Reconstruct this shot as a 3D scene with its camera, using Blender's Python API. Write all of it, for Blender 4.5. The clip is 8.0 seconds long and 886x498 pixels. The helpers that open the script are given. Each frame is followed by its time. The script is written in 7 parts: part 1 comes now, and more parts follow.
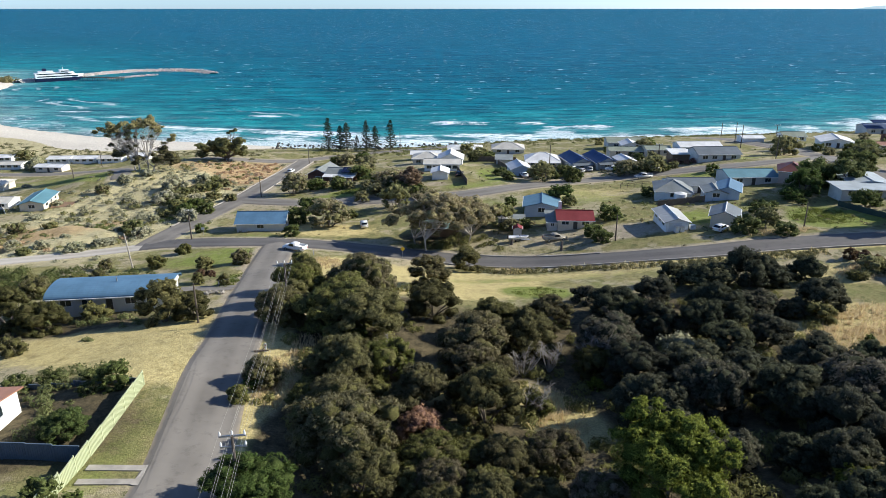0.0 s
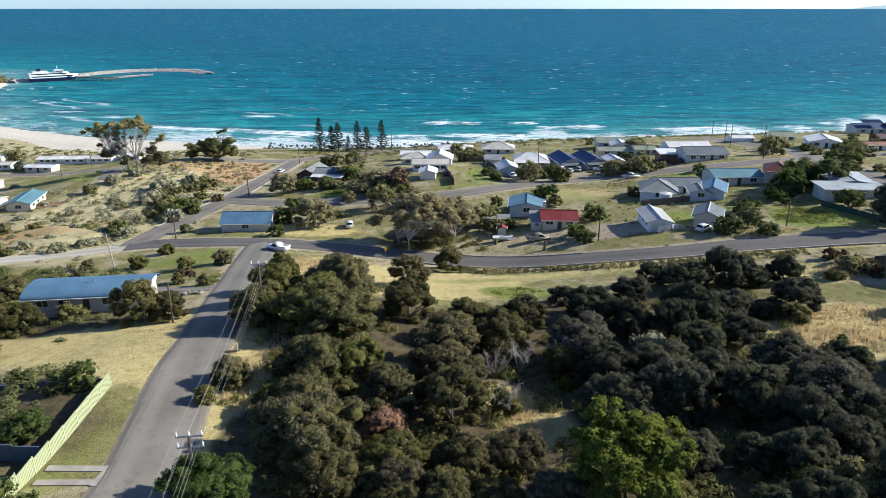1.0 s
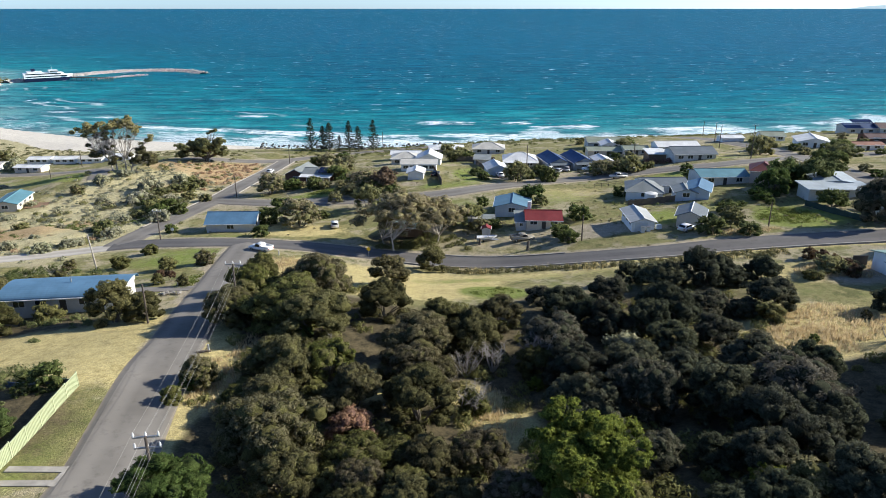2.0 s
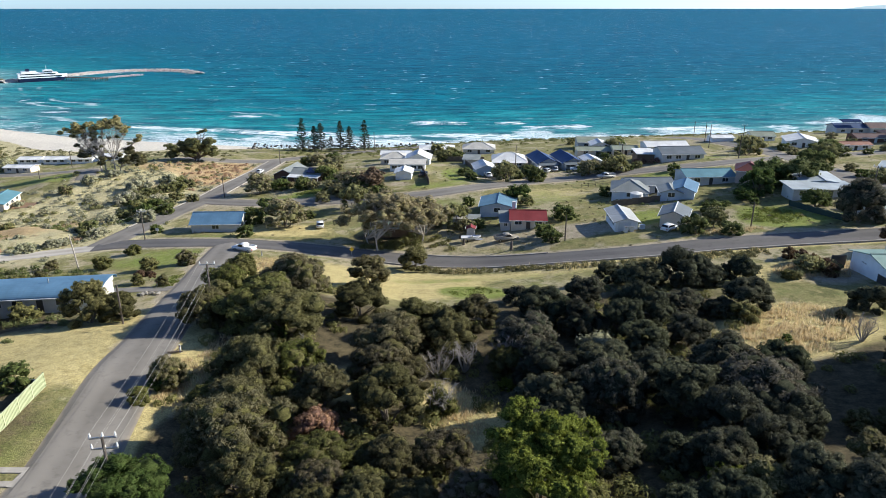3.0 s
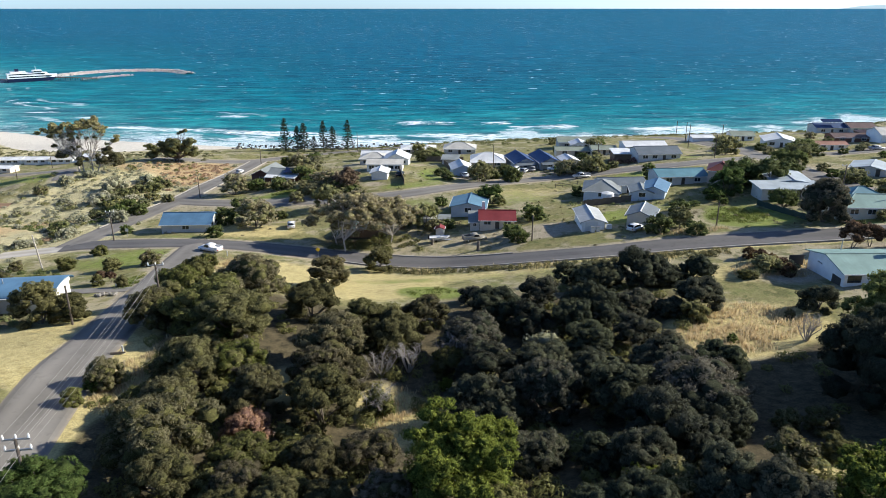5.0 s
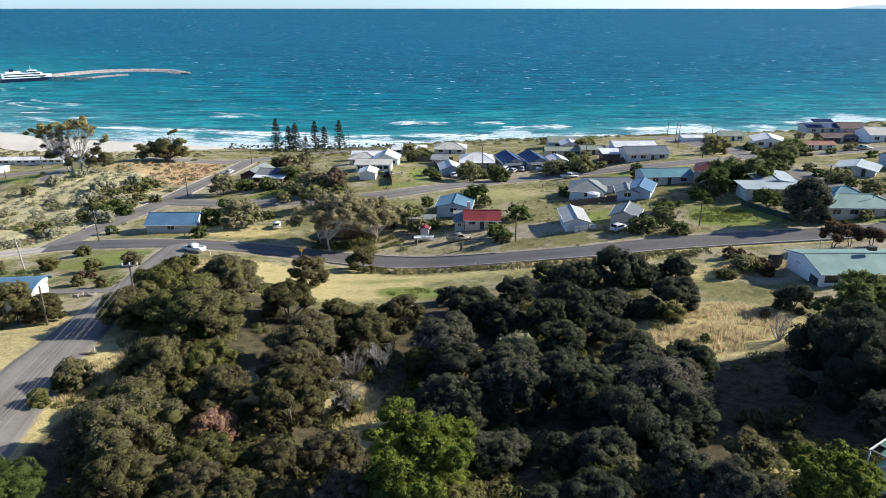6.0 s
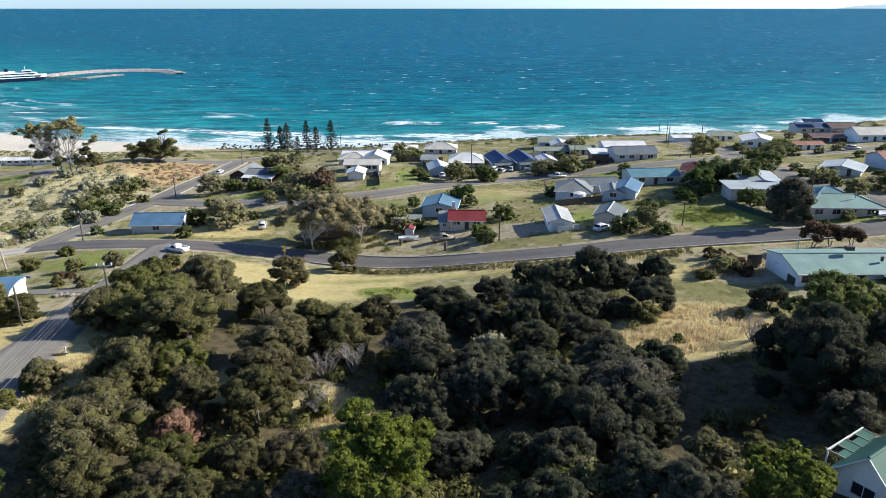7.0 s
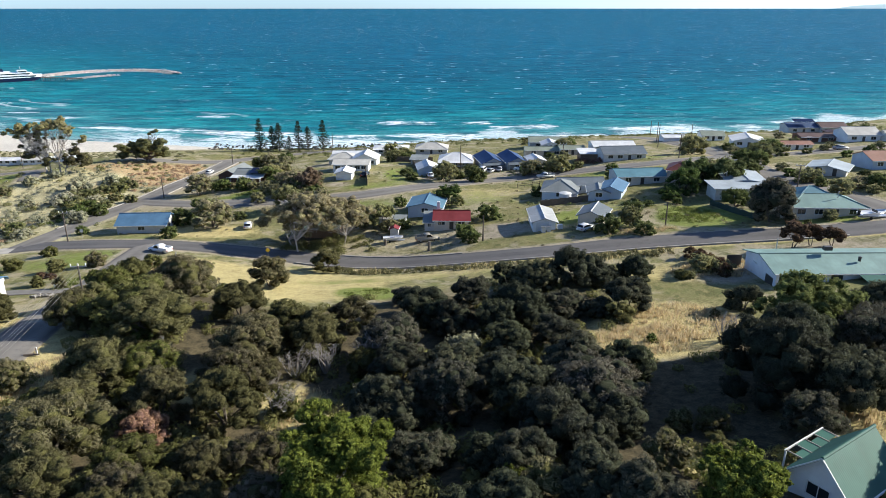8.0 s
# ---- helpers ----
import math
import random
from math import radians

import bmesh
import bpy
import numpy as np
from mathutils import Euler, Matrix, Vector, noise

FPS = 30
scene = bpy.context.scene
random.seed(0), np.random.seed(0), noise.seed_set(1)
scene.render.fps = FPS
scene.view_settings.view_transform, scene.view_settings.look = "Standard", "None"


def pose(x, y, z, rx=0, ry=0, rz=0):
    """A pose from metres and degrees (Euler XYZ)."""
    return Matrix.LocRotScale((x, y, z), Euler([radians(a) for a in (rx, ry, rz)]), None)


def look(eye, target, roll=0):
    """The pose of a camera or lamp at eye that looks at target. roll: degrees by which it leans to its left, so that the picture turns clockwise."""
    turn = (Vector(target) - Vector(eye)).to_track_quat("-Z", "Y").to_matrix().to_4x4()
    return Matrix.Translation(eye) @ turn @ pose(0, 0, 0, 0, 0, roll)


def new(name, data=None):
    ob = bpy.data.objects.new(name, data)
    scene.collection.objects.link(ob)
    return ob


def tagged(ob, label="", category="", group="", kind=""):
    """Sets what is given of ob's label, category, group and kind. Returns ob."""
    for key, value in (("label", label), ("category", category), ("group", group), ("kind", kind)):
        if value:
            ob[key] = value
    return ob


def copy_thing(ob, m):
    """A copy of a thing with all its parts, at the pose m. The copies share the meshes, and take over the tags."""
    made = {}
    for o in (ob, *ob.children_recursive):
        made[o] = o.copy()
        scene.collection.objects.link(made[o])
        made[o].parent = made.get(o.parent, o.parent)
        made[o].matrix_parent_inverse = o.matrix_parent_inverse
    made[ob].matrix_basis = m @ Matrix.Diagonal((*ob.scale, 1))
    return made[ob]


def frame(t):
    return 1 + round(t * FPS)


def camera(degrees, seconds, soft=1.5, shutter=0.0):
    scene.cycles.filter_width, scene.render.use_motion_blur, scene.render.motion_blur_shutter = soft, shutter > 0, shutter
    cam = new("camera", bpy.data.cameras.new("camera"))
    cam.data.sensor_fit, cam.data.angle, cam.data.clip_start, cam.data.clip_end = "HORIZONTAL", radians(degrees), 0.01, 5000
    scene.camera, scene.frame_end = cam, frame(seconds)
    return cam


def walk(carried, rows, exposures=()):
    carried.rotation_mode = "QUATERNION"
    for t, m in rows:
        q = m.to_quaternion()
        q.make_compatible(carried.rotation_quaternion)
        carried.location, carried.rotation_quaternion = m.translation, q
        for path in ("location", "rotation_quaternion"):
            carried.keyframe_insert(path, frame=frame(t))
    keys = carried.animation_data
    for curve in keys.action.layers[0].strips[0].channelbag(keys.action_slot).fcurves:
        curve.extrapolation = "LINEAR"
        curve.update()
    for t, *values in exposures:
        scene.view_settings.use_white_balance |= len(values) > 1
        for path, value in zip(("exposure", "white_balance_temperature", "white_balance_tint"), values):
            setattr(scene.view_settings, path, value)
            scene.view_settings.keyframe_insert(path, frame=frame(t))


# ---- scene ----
cam = camera(66.3, 8.0, soft=0.8)
walk(cam, [
    (0, pose(0.000, -0.000, 67.200, 70.243, 0, 0.000)),
    (1, pose(3.135, -0.008, 67.219, 70.240, 0, -0.144)),
    (2, pose(6.269, -0.016, 67.238, 70.237, 0, -0.283)),
    (3, pose(9.401, -0.025, 67.257, 70.234, 0, -0.415)),
    (4, pose(12.532, -0.033, 67.276, 70.230, 0, -0.542)),
    (5, pose(15.661, -0.041, 67.295, 70.227, 0, -0.663)),
    (6, pose(18.788, -0.049, 67.314, 70.224, 0, -0.777)),
    (7, pose(21.914, -0.057, 67.333, 70.220, 0, -0.887)),
    (8, pose(25.038, -0.066, 67.352, 70.217, 0, -0.990)),
], exposures=[(0.0, 0.69), (8.0, 0.77)])

# ---- world and sun ----
SUN_EL, SUN_AZ = radians(27), math.atan2(0.24, 0.97)
world = bpy.data.worlds.new("sky")
scene.world = world
world.use_nodes = True
wt = world.node_tree
wt.nodes.clear()
sky = wt.nodes.new("ShaderNodeTexSky")
sky.sky_type = "NISHITA"
sky.sun_disc = False
sky.sun_elevation = SUN_EL
sky.sun_rotation = radians(90) - SUN_AZ
sky.air_density, sky.dust_density, sky.ozone_density = 0.5, 0.4, 2.0
bg = wt.nodes.new("ShaderNodeBackground")
bg.inputs[1].default_value = 0.125
wout = wt.nodes.new("ShaderNodeOutputWorld")
cool = wt.nodes.new("ShaderNodeMix")
cool.data_type, cool.blend_type = "RGBA", "MULTIPLY"
cool.inputs[0].default_value = 1.0
cool.inputs[7].default_value = (0.78, 0.91, 1.04, 1)
wt.links.new(sky.outputs[0], cool.inputs[6])
wt.links.new(cool.outputs[2], bg.inputs[0])
wt.links.new(bg.outputs[0], wout.inputs[0])
sun = new("sun", bpy.data.lights.new("sun", "SUN"))
sun.data.energy, sun.data.angle, sun.data.color = 5.0, radians(0.6), (1.0, 0.95, 0.835)
sun_to = Vector((math.cos(SUN_EL) * math.cos(SUN_AZ), math.cos(SUN_EL) * math.sin(SUN_AZ), math.sin(SUN_EL)))
sun.matrix_world = look(sun_to * 300, (0, 0, 0))


# ---- materials ----
def ramp_mix(nt, fac, a, b):
    m = nt.nodes.new("ShaderNodeMix")
    m.data_type = "RGBA"
    for sock, v in ((m.inputs[0], fac), (m.inputs[6], a), (m.inputs[7], b)):
        if isinstance(v, bpy.types.NodeSocket):
            nt.links.new(v, sock)
        elif isinstance(v, (int, float)):
            sock.default_value = v
        else:
            sock.default_value = (*v, 1)
    return m.outputs[2]


def math_node(nt, op, *args):
    m = nt.nodes.new("ShaderNodeMath")
    m.operation = op
    for sock, v in zip(m.inputs, args):
        if isinstance(v, bpy.types.NodeSocket):
            nt.links.new(v, sock)
        else:
            sock.default_value = v
    return m.outputs[0]


def map_range(nt, v, a, b, c=0.0, d=1.0):
    m = nt.nodes.new("ShaderNodeMapRange")
    nt.links.new(v, m.inputs[0])
    for i, k in enumerate((a, b, c, d)):
        m.inputs[i + 1].default_value = k
    return m.outputs[0]


def noise_node(nt, vec, scale, detail=4.0, rough=0.6, stretch=None):
    if stretch:
        mp = nt.nodes.new("ShaderNodeMapping")
        mp.inputs[3].default_value = stretch
        nt.links.new(vec, mp.inputs[0])
        vec = mp.outputs[0]
    n = nt.nodes.new("ShaderNodeTexNoise")
    n.inputs["Scale"].default_value = scale
    n.inputs["Detail"].default_value = detail
    n.inputs["Roughness"].default_value = rough
    nt.links.new(vec, n.inputs["Vector"])
    return n.outputs[0]


def start(name):
    m = bpy.data.materials.new(name)
    m.use_nodes = True
    nt = m.node_tree
    p = nt.nodes["Principled BSDF"]
    return m, nt, p


def add_bump(nt, p, height, strength, dist=0.05):
    b = nt.nodes.new("ShaderNodeBump")
    b.inputs["Strength"].default_value = strength
    b.inputs["Distance"].default_value = dist
    nt.links.new(height, b.inputs["Height"])
    nt.links.new(b.outputs[0], p.inputs["Normal"])


def mat(name, base, rough=0.7, metal=0.0, var=0.25, scale=0.6, fine=9.0, bump=0.15, obj=0.0, spec=0.4):
    """A plain surface with stains at a large scale, grain at a fine one and, with obj, a shade of its own for each object."""
    m, nt, p = start(name)
    tc = nt.nodes.new("ShaderNodeTexCoord").outputs["Object"]
    big, small = noise_node(nt, tc, scale, 3), noise_node(nt, tc, fine, 4)
    dark = [c * (1 - var) for c in base]
    light = [min(1, c * (1 + var * 0.7)) for c in base]
    col = ramp_mix(nt, map_range(nt, big, 0.3, 0.7), dark, light)
    col = ramp_mix(nt, map_range(nt, small, 0.35, 0.75, 0.0, var * 1.2), col, [c * 0.6 for c in base])
    if obj:
        oi = nt.nodes.new("ShaderNodeObjectInfo").outputs["Random"]
        hs = nt.nodes.new("ShaderNodeHueSaturation")
        nt.links.new(map_range(nt, oi, 0, 1, 1 - obj, 1 + obj), hs.inputs["Value"])
        nt.links.new(col, hs.inputs["Color"])
        col = hs.outputs[0]
    nt.links.new(col, p.inputs["Base Color"])
    p.inputs["Roughness"].default_value, p.inputs["Metallic"].default_value = rough, metal
    p.inputs["Specular IOR Level"].default_value = spec
    if bump:
        add_bump(nt, p, small, bump)
    return m


def roof_mat(name, base, axis="X", rough=0.6):
    """Painted corrugated steel: ribs down the slope, faded in patches, streaked."""
    m, nt, p = start(name)
    tc = nt.nodes.new("ShaderNodeTexCoord").outputs["Object"]
    w = nt.nodes.new("ShaderNodeTexWave")
    w.wave_type, w.bands_direction = "BANDS", axis
    w.inputs["Scale"].default_value = 1.6
    nt.links.new(tc, w.inputs["Vector"])
    big = noise_node(nt, tc, 0.35, 4)
    streak = noise_node(nt, tc, 1.0, 3, 0.6, (3.0, 0.25, 0.3) if axis == "X" else (0.25, 3.0, 0.3))
    col = ramp_mix(nt, map_range(nt, big, 0.3, 0.7), [c * 0.82 for c in base], [min(1, c * 1.12 + 0.01) for c in base])
    col = ramp_mix(nt, map_range(nt, streak, 0.5, 0.8, 0, 0.4), col, [c * 0.6 + 0.03 for c in base])
    # rib troughs coloured slightly darker, as shade between the ribs
    col = ramp_mix(nt, map_range(nt, w.outputs["Fac"], 0.0, 0.35, 0.08, 0.0), col, [c * 0.6 for c in base])
    nt.links.new(col, p.inputs["Base Color"])
    p.inputs["Roughness"].default_value = rough
    p.inputs["Specular IOR Level"].default_value = 0.3
    add_bump(nt, p, w.outputs["Fac"], 0.16, 0.02)
    return m


def leaf_mat(name, dark, light, obj=0.3, trans=0.3, dry=None, hue=0.02):
    """Foliage: each leaf clump has its own shade, each plant its own tone; some light passes through."""
    m, nt, p = start(name)
    geo = nt.nodes.new("ShaderNodeNewGeometry")
    col = ramp_mix(nt, geo.outputs["Random Per Island"], dark, light)
    oi = nt.nodes.new("ShaderNodeObjectInfo").outputs["Random"]
    if dry:
        col = ramp_mix(nt, map_range(nt, oi, 0.45, 1.0, 0.0, 0.45), col, dry)
    hs = nt.nodes.new("ShaderNodeHueSaturation")
    nt.links.new(map_range(nt, oi, 0, 1, 1 - obj, 1 + obj), hs.inputs["Value"])
    spin = math_node(nt, "FRACT", math_node(nt, "MULTIPLY", oi, 7.31))
    nt.links.new(map_range(nt, spin, 0, 1, 0.5 - hue, 0.5 + hue), hs.inputs["Hue"])
    nt.links.new(map_range(nt, spin, 0, 1, 1 - 9 * hue, 1 + 5 * hue), hs.inputs["Saturation"])
    nt.links.new(col, hs.inputs["Color"])
    col = hs.outputs[0]
    nt.links.new(col, p.inputs["Base Color"])
    p.inputs["Roughness"].default_value = 0.75
    p.inputs["Specular IOR Level"].default_value = 0.12
    tr = nt.nodes.new("ShaderNodeBsdfTranslucent")
    nt.links.new(col, tr.inputs[0])
    mx = nt.nodes.new("ShaderNodeMixShader")
    mx.inputs[0].default_value = trans
    nt.links.new(p.outputs[0], mx.inputs[1])
    nt.links.new(tr.outputs[0], mx.inputs[2])
    nt.links.new(mx.outputs[0], nt.nodes["Material Output"].inputs[0])
    return m


def core_mat(name, dark, light):
    """The inner mass of a crown: fine leafy grain, the gaps between leaves painted dark as shade."""
    m, nt, p = start(name)
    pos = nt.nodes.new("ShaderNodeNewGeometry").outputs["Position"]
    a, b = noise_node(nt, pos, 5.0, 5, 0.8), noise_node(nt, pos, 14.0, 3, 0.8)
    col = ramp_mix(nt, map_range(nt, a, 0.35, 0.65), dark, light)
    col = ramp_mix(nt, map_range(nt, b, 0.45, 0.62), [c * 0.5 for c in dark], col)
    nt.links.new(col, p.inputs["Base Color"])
    p.inputs["Roughness"].default_value, p.inputs["Specular IOR Level"].default_value = 0.9, 0.05
    add_bump(nt, p, math_node(nt, "ADD", a, b), 0.5, 0.16)
    return m


def glass_mat(name, base=(0.02, 0.03, 0.035)):
    m, nt, p = start(name)
    p.inputs["Base Color"].default_value = (*base, 1)
    p.inputs["Roughness"].default_value = 0.06
    p.inputs["Specular IOR Level"].default_value = 0.8
    return m


def ground_mat():
    m, nt, p = start("ground_cover")
    pos = nt.nodes.new("ShaderNodeNewGeometry").outputs["Position"]
    wob = noise_node(nt, pos, 0.22, 6, 0.7)
    mid = noise_node(nt, pos, 0.9, 5, 0.7)
    fine = noise_node(nt, pos, 5.0, 5, 0.75)
    c1 = nt.nodes.new("ShaderNodeVertexColor")
    c1.layer_name = "cover"
    c2 = nt.nodes.new("ShaderNodeVertexColor")
    c2.layer_name = "bare"
    s1, s2 = nt.nodes.new("ShaderNodeSeparateColor"), nt.nodes.new("ShaderNodeSeparateColor")
    nt.links.new(c1.outputs[0], s1.inputs[0])
    nt.links.new(c2.outputs[0], s2.inputs[0])
    jit = math_node(nt, "SUBTRACT", math_node(nt, "ADD", math_node(nt, "MULTIPLY", wob, 0.55), math_node(nt, "MULTIPLY", mid, 0.45)), 0.5)

    def w(sock, edge=0.16, amp=1.3):
        v = math_node(nt, "ADD", sock, math_node(nt, "MULTIPLY", jit, amp))
        return map_range(nt, v, 0.5 - edge, 0.5 + edge)

    tone = map_range(nt, mid, 0.3, 0.7)
    # rough grass between the houses, half dry
    col = ramp_mix(nt, tone, (0.185, 0.172, 0.075), (0.33, 0.295, 0.145))
    big = noise_node(nt, pos, 0.09, 6, 0.68)
    spot = noise_node(nt, pos, 0.42, 6, 0.75, (1.0, 0.7, 1))
    col = ramp_mix(nt, map_range(nt, wob, 0.45, 0.65), col, (0.19, 0.205, 0.08))
    col = ramp_mix(nt, map_range(nt, big, 0.49, 0.57, 0.0, 0.85), col, (0.40, 0.35, 0.245))
    col = ramp_mix(nt, map_range(nt, spot, 0.53, 0.60, 0.0, 0.75), col, (0.115, 0.125, 0.05))
    straw = ramp_mix(nt, tone, (0.43, 0.355, 0.165), (0.62, 0.53, 0.27))
    straw = ramp_mix(nt, map_range(nt, spot, 0.53, 0.66, 0.0, 0.55), straw, (0.24, 0.20, 0.10))
    green = ramp_mix(nt, tone, (0.15, 0.20, 0.045), (0.27, 0.305, 0.09))
    green = ramp_mix(nt, map_range(nt, spot, 0.50, 0.66, 0.0, 0.55), green, (0.36, 0.33, 0.17))
    litter = ramp_mix(nt, tone, (0.045, 0.04, 0.026), (0.17, 0.14, 0.085))
    sand = ramp_mix(nt, tone, (0.60, 0.56, 0.50), (0.72, 0.68, 0.62))
    dirt = ramp_mix(nt, tone, (0.33, 0.285, 0.215), (0.48, 0.42, 0.33))
    dirt = ramp_mix(nt, map_range(nt, spot, 0.52, 0.62, 0.0, 0.7), dirt, (0.21, 0.20, 0.10))
    rust = ramp_mix(nt, tone, (0.34, 0.24, 0.13), (0.54, 0.41, 0.24))
    sage = ramp_mix(nt, tone, (0.39, 0.355, 0.205), (0.60, 0.54, 0.345))
    sage = ramp_mix(nt, map_range(nt, spot, 0.54, 0.62, 0.0, 0.65), sage, (0.27, 0.23, 0.12))
    col = ramp_mix(nt, w(s1.outputs[1]), col, straw)
    col = ramp_mix(nt, w(s1.outputs[0]), col, green)
    col = ramp_mix(nt, w(s1.outputs[2]), col, litter)
    col = ramp_mix(nt, w(s2.outputs[1], 0.2, 0.9), col, dirt)
    col = ramp_mix(nt, w(c2.outputs[1], 0.2, 1.0), col, sage)
    col = ramp_mix(nt, w(s2.outputs[2], 0.2, 1.2), col, rust)
    col = ramp_mix(nt, w(s2.outputs[0], 0.1, 0.6), col, sand)
    grain = ramp_mix(nt, map_range(nt, fine, 0.35, 0.7), (0.48, 0.49, 0.48), (1.34, 1.31, 1.24))
    mul = nt.nodes.new("ShaderNodeMix")
    mul.data_type, mul.blend_type = "RGBA", "MULTIPLY"
    mul.inputs[0].default_value = 0.8
    nt.links.new(col, mul.inputs[6])
    nt.links.new(grain, mul.inputs[7])
    nt.links.new(mul.outputs[2], p.inputs["Base Color"])
    p.inputs["Roughness"].default_value = 0.95
    p.inputs["Specular IOR Level"].default_value = 0.1
    add_bump(nt, p, fine, 0.6, 0.25)
    return m


def asphalt_mat(name, base, light):
    m, nt, p = start(name)
    pos = nt.nodes.new("ShaderNodeNewGeometry").outputs["Position"]
    big, mid, fine = noise_node(nt, pos, 0.12, 4), noise_node(nt, pos, 0.8, 4, 0.7), noise_node(nt, pos, 14, 3)
    uv = nt.nodes.new("ShaderNodeUVMap").outputs[0]
    sep = nt.nodes.new("ShaderNodeSeparateXYZ")
    nt.links.new(uv, sep.inputs[0])
    across = sep.outputs[0]
    # two worn wheel tracks on each side of the middle
    track = math_node(nt, "COSINE", math_node(nt, "MULTIPLY", across, 4 * math.pi))
    col = ramp_mix(nt, map_range(nt, big, 0.35, 0.65), base, light)
    col = ramp_mix(nt, map_range(nt, track, -1.0, 0.3, 0.45, 0.0), col, [c * 1.25 for c in light])
    col = ramp_mix(nt, map_range(nt, mid, 0.55, 0.75, 0, 0.5), col, [c * 0.6 for c in base])
    edge = math_node(nt, "ABSOLUTE", math_node(nt, "SUBTRACT", across, 0.5))
    edge = math_node(nt, "ADD", edge, math_node(nt, "MULTIPLY", math_node(nt, "SUBTRACT", mid, 0.5), 0.12))
    col = ramp_mix(nt, map_range(nt, edge, 0.45, 0.5, 0, 0.8), col, (0.30, 0.25, 0.18))
    nt.links.new(col, p.inputs["Base Color"])
    p.inputs["Roughness"].default_value = 0.85
    p.inputs["Specular IOR Level"].default_value = 0.25
    add_bump(nt, p, fine, 0.3, 0.02)
    return m


def water_mat():
    m, nt, p = start("sea_water")
    pos = nt.nodes.new("ShaderNodeNewGeometry").outputs["Position"]
    at = nt.nodes.new("ShaderNodeVertexColor")
    at.layer_name = "offshore"
    sep = nt.nodes.new("ShaderNodeSeparateColor")
    nt.links.new(at.outputs[0], sep.inputs[0])
    far, near, bay, cove = sep.outputs[0], sep.outputs[1], sep.outputs[2], at.outputs[1]
    patch = noise_node(nt, pos, 0.006, 4, 0.6, (0.5, 1.6, 1))
    farj = math_node(nt, "ADD", far, math_node(nt, "MULTIPLY", math_node(nt, "SUBTRACT", patch, 0.5), 0.35))
    cr = nt.nodes.new("ShaderNodeValToRGB")
    stops = [(0.0, (0.34, 0.56, 0.50)), (0.05, (0.15, 0.45, 0.45)), (0.16, (0.02, 0.315, 0.345)), (0.36, (0.001, 0.21, 0.28)), (0.6, (0.0005, 0.15, 0.228)), (1.0, (0.0005, 0.152, 0.25))]
    for n, (pp, c) in enumerate(stops):
        e = cr.color_ramp.elements[n] if n < 2 else cr.color_ramp.elements.new(pp)
        e.position, e.color = pp, (*c, 1)
    nt.links.new(farj, cr.inputs[0])
    swell = noise_node(nt, pos, 0.05, 5, 0.65, (0.55, 1.9, 1))
    chop = noise_node(nt, pos, 0.35, 5, 0.7, (0.6, 1.6, 1))
    # wave shading put into the colour: swell and ripple darken, lit streaks pale
    col = ramp_mix(nt, map_range(nt, swell, 0.38, 0.66, 0.0, 0.8), cr.outputs[0], (0.001, 0.04, 0.085))
    broad = noise_node(nt, pos, 0.012, 6, 0.7, (0.45, 2.2, 1))
    col = ramp_mix(nt, map_range(nt, broad, 0.44, 0.68, 0.0, 0.45), col, (0.002, 0.045, 0.10))
    lit = noise_node(nt, pos, 0.16, 5, 0.75, (0.35, 1.5, 1))
    col = ramp_mix(nt, map_range(nt, lit, 0.54, 0.68, 0.0, 0.4), col, (0.004, 0.26, 0.37))
    ripple = noise_node(nt, pos, 0.42, 5, 0.7, (0.28, 1.5, 1))
    col = ramp_mix(nt, map_range(nt, ripple, 0.46, 0.62, 0.0, 0.55), col, (0.001, 0.05, 0.10))
    # whitecaps: short streaks, and surf that thickens towards the shore
    cap = noise_node(nt, pos, 0.11, 3, 0.6, (0.6, 1.0, 1))
    capf = noise_node(nt, pos, 0.4, 4, 0.7, (0.5, 1.2, 1))
    capsum = math_node(nt, "ADD", math_node(nt, "MULTIPLY", cap, 0.72), math_node(nt, "MULTIPLY", capf, 0.28))
    caps = math_node(nt, "MULTIPLY", map_range(nt, capsum, 0.616, 0.634), map_range(nt, far, 0.16, 0.42, 0.12, 1.0))
    lace = noise_node(nt, pos, 0.22, 7, 0.78, (0.45, 1.3, 1))
    surf = map_range(nt, math_node(nt, "ADD", lace, math_node(nt, "MULTIPLY", near, 0.37)), 0.72, 0.84)
    # breakers, and long thin lines of foam that follow the shore of the bay
    bk = nt.nodes.new("ShaderNodeVertexColor")
    bk.layer_name = "breakers"
    bsep = nt.nodes.new("ShaderNodeSeparateColor")
    nt.links.new(bk.outputs[0], bsep.inputs[0])
    roll = map_range(nt, math_node(nt, "ADD", lace, math_node(nt, "MULTIPLY", bsep.outputs[0], 0.34)), 0.76, 0.86)
    fray = noise_node(nt, pos, 0.03, 5, 0.65, (0.6, 1.0, 1))
    gate = noise_node(nt, pos, 0.022, 4, 0.6, (0.6, 1.2, 1))
    phase = math_node(nt, "ADD", math_node(nt, "MULTIPLY", bay, 16.0), math_node(nt, "MULTIPLY", fray, 6.0))
    crest = map_range(nt, math_node(nt, "ABSOLUTE", math_node(nt, "SINE", phase)), 0.93, 0.995, 0.0, 0.75)
    crest = math_node(nt, "MULTIPLY", crest, map_range(nt, gate, 0.51, 0.62))
    crest = math_node(nt, "MULTIPLY", crest, cove)
    crest = math_node(nt, "MULTIPLY", crest, map_range(nt, bay, 0.95, 0.75))
    torn = map_range(nt, noise_node(nt, pos, 0.9, 5, 0.8), 0.38, 0.55)
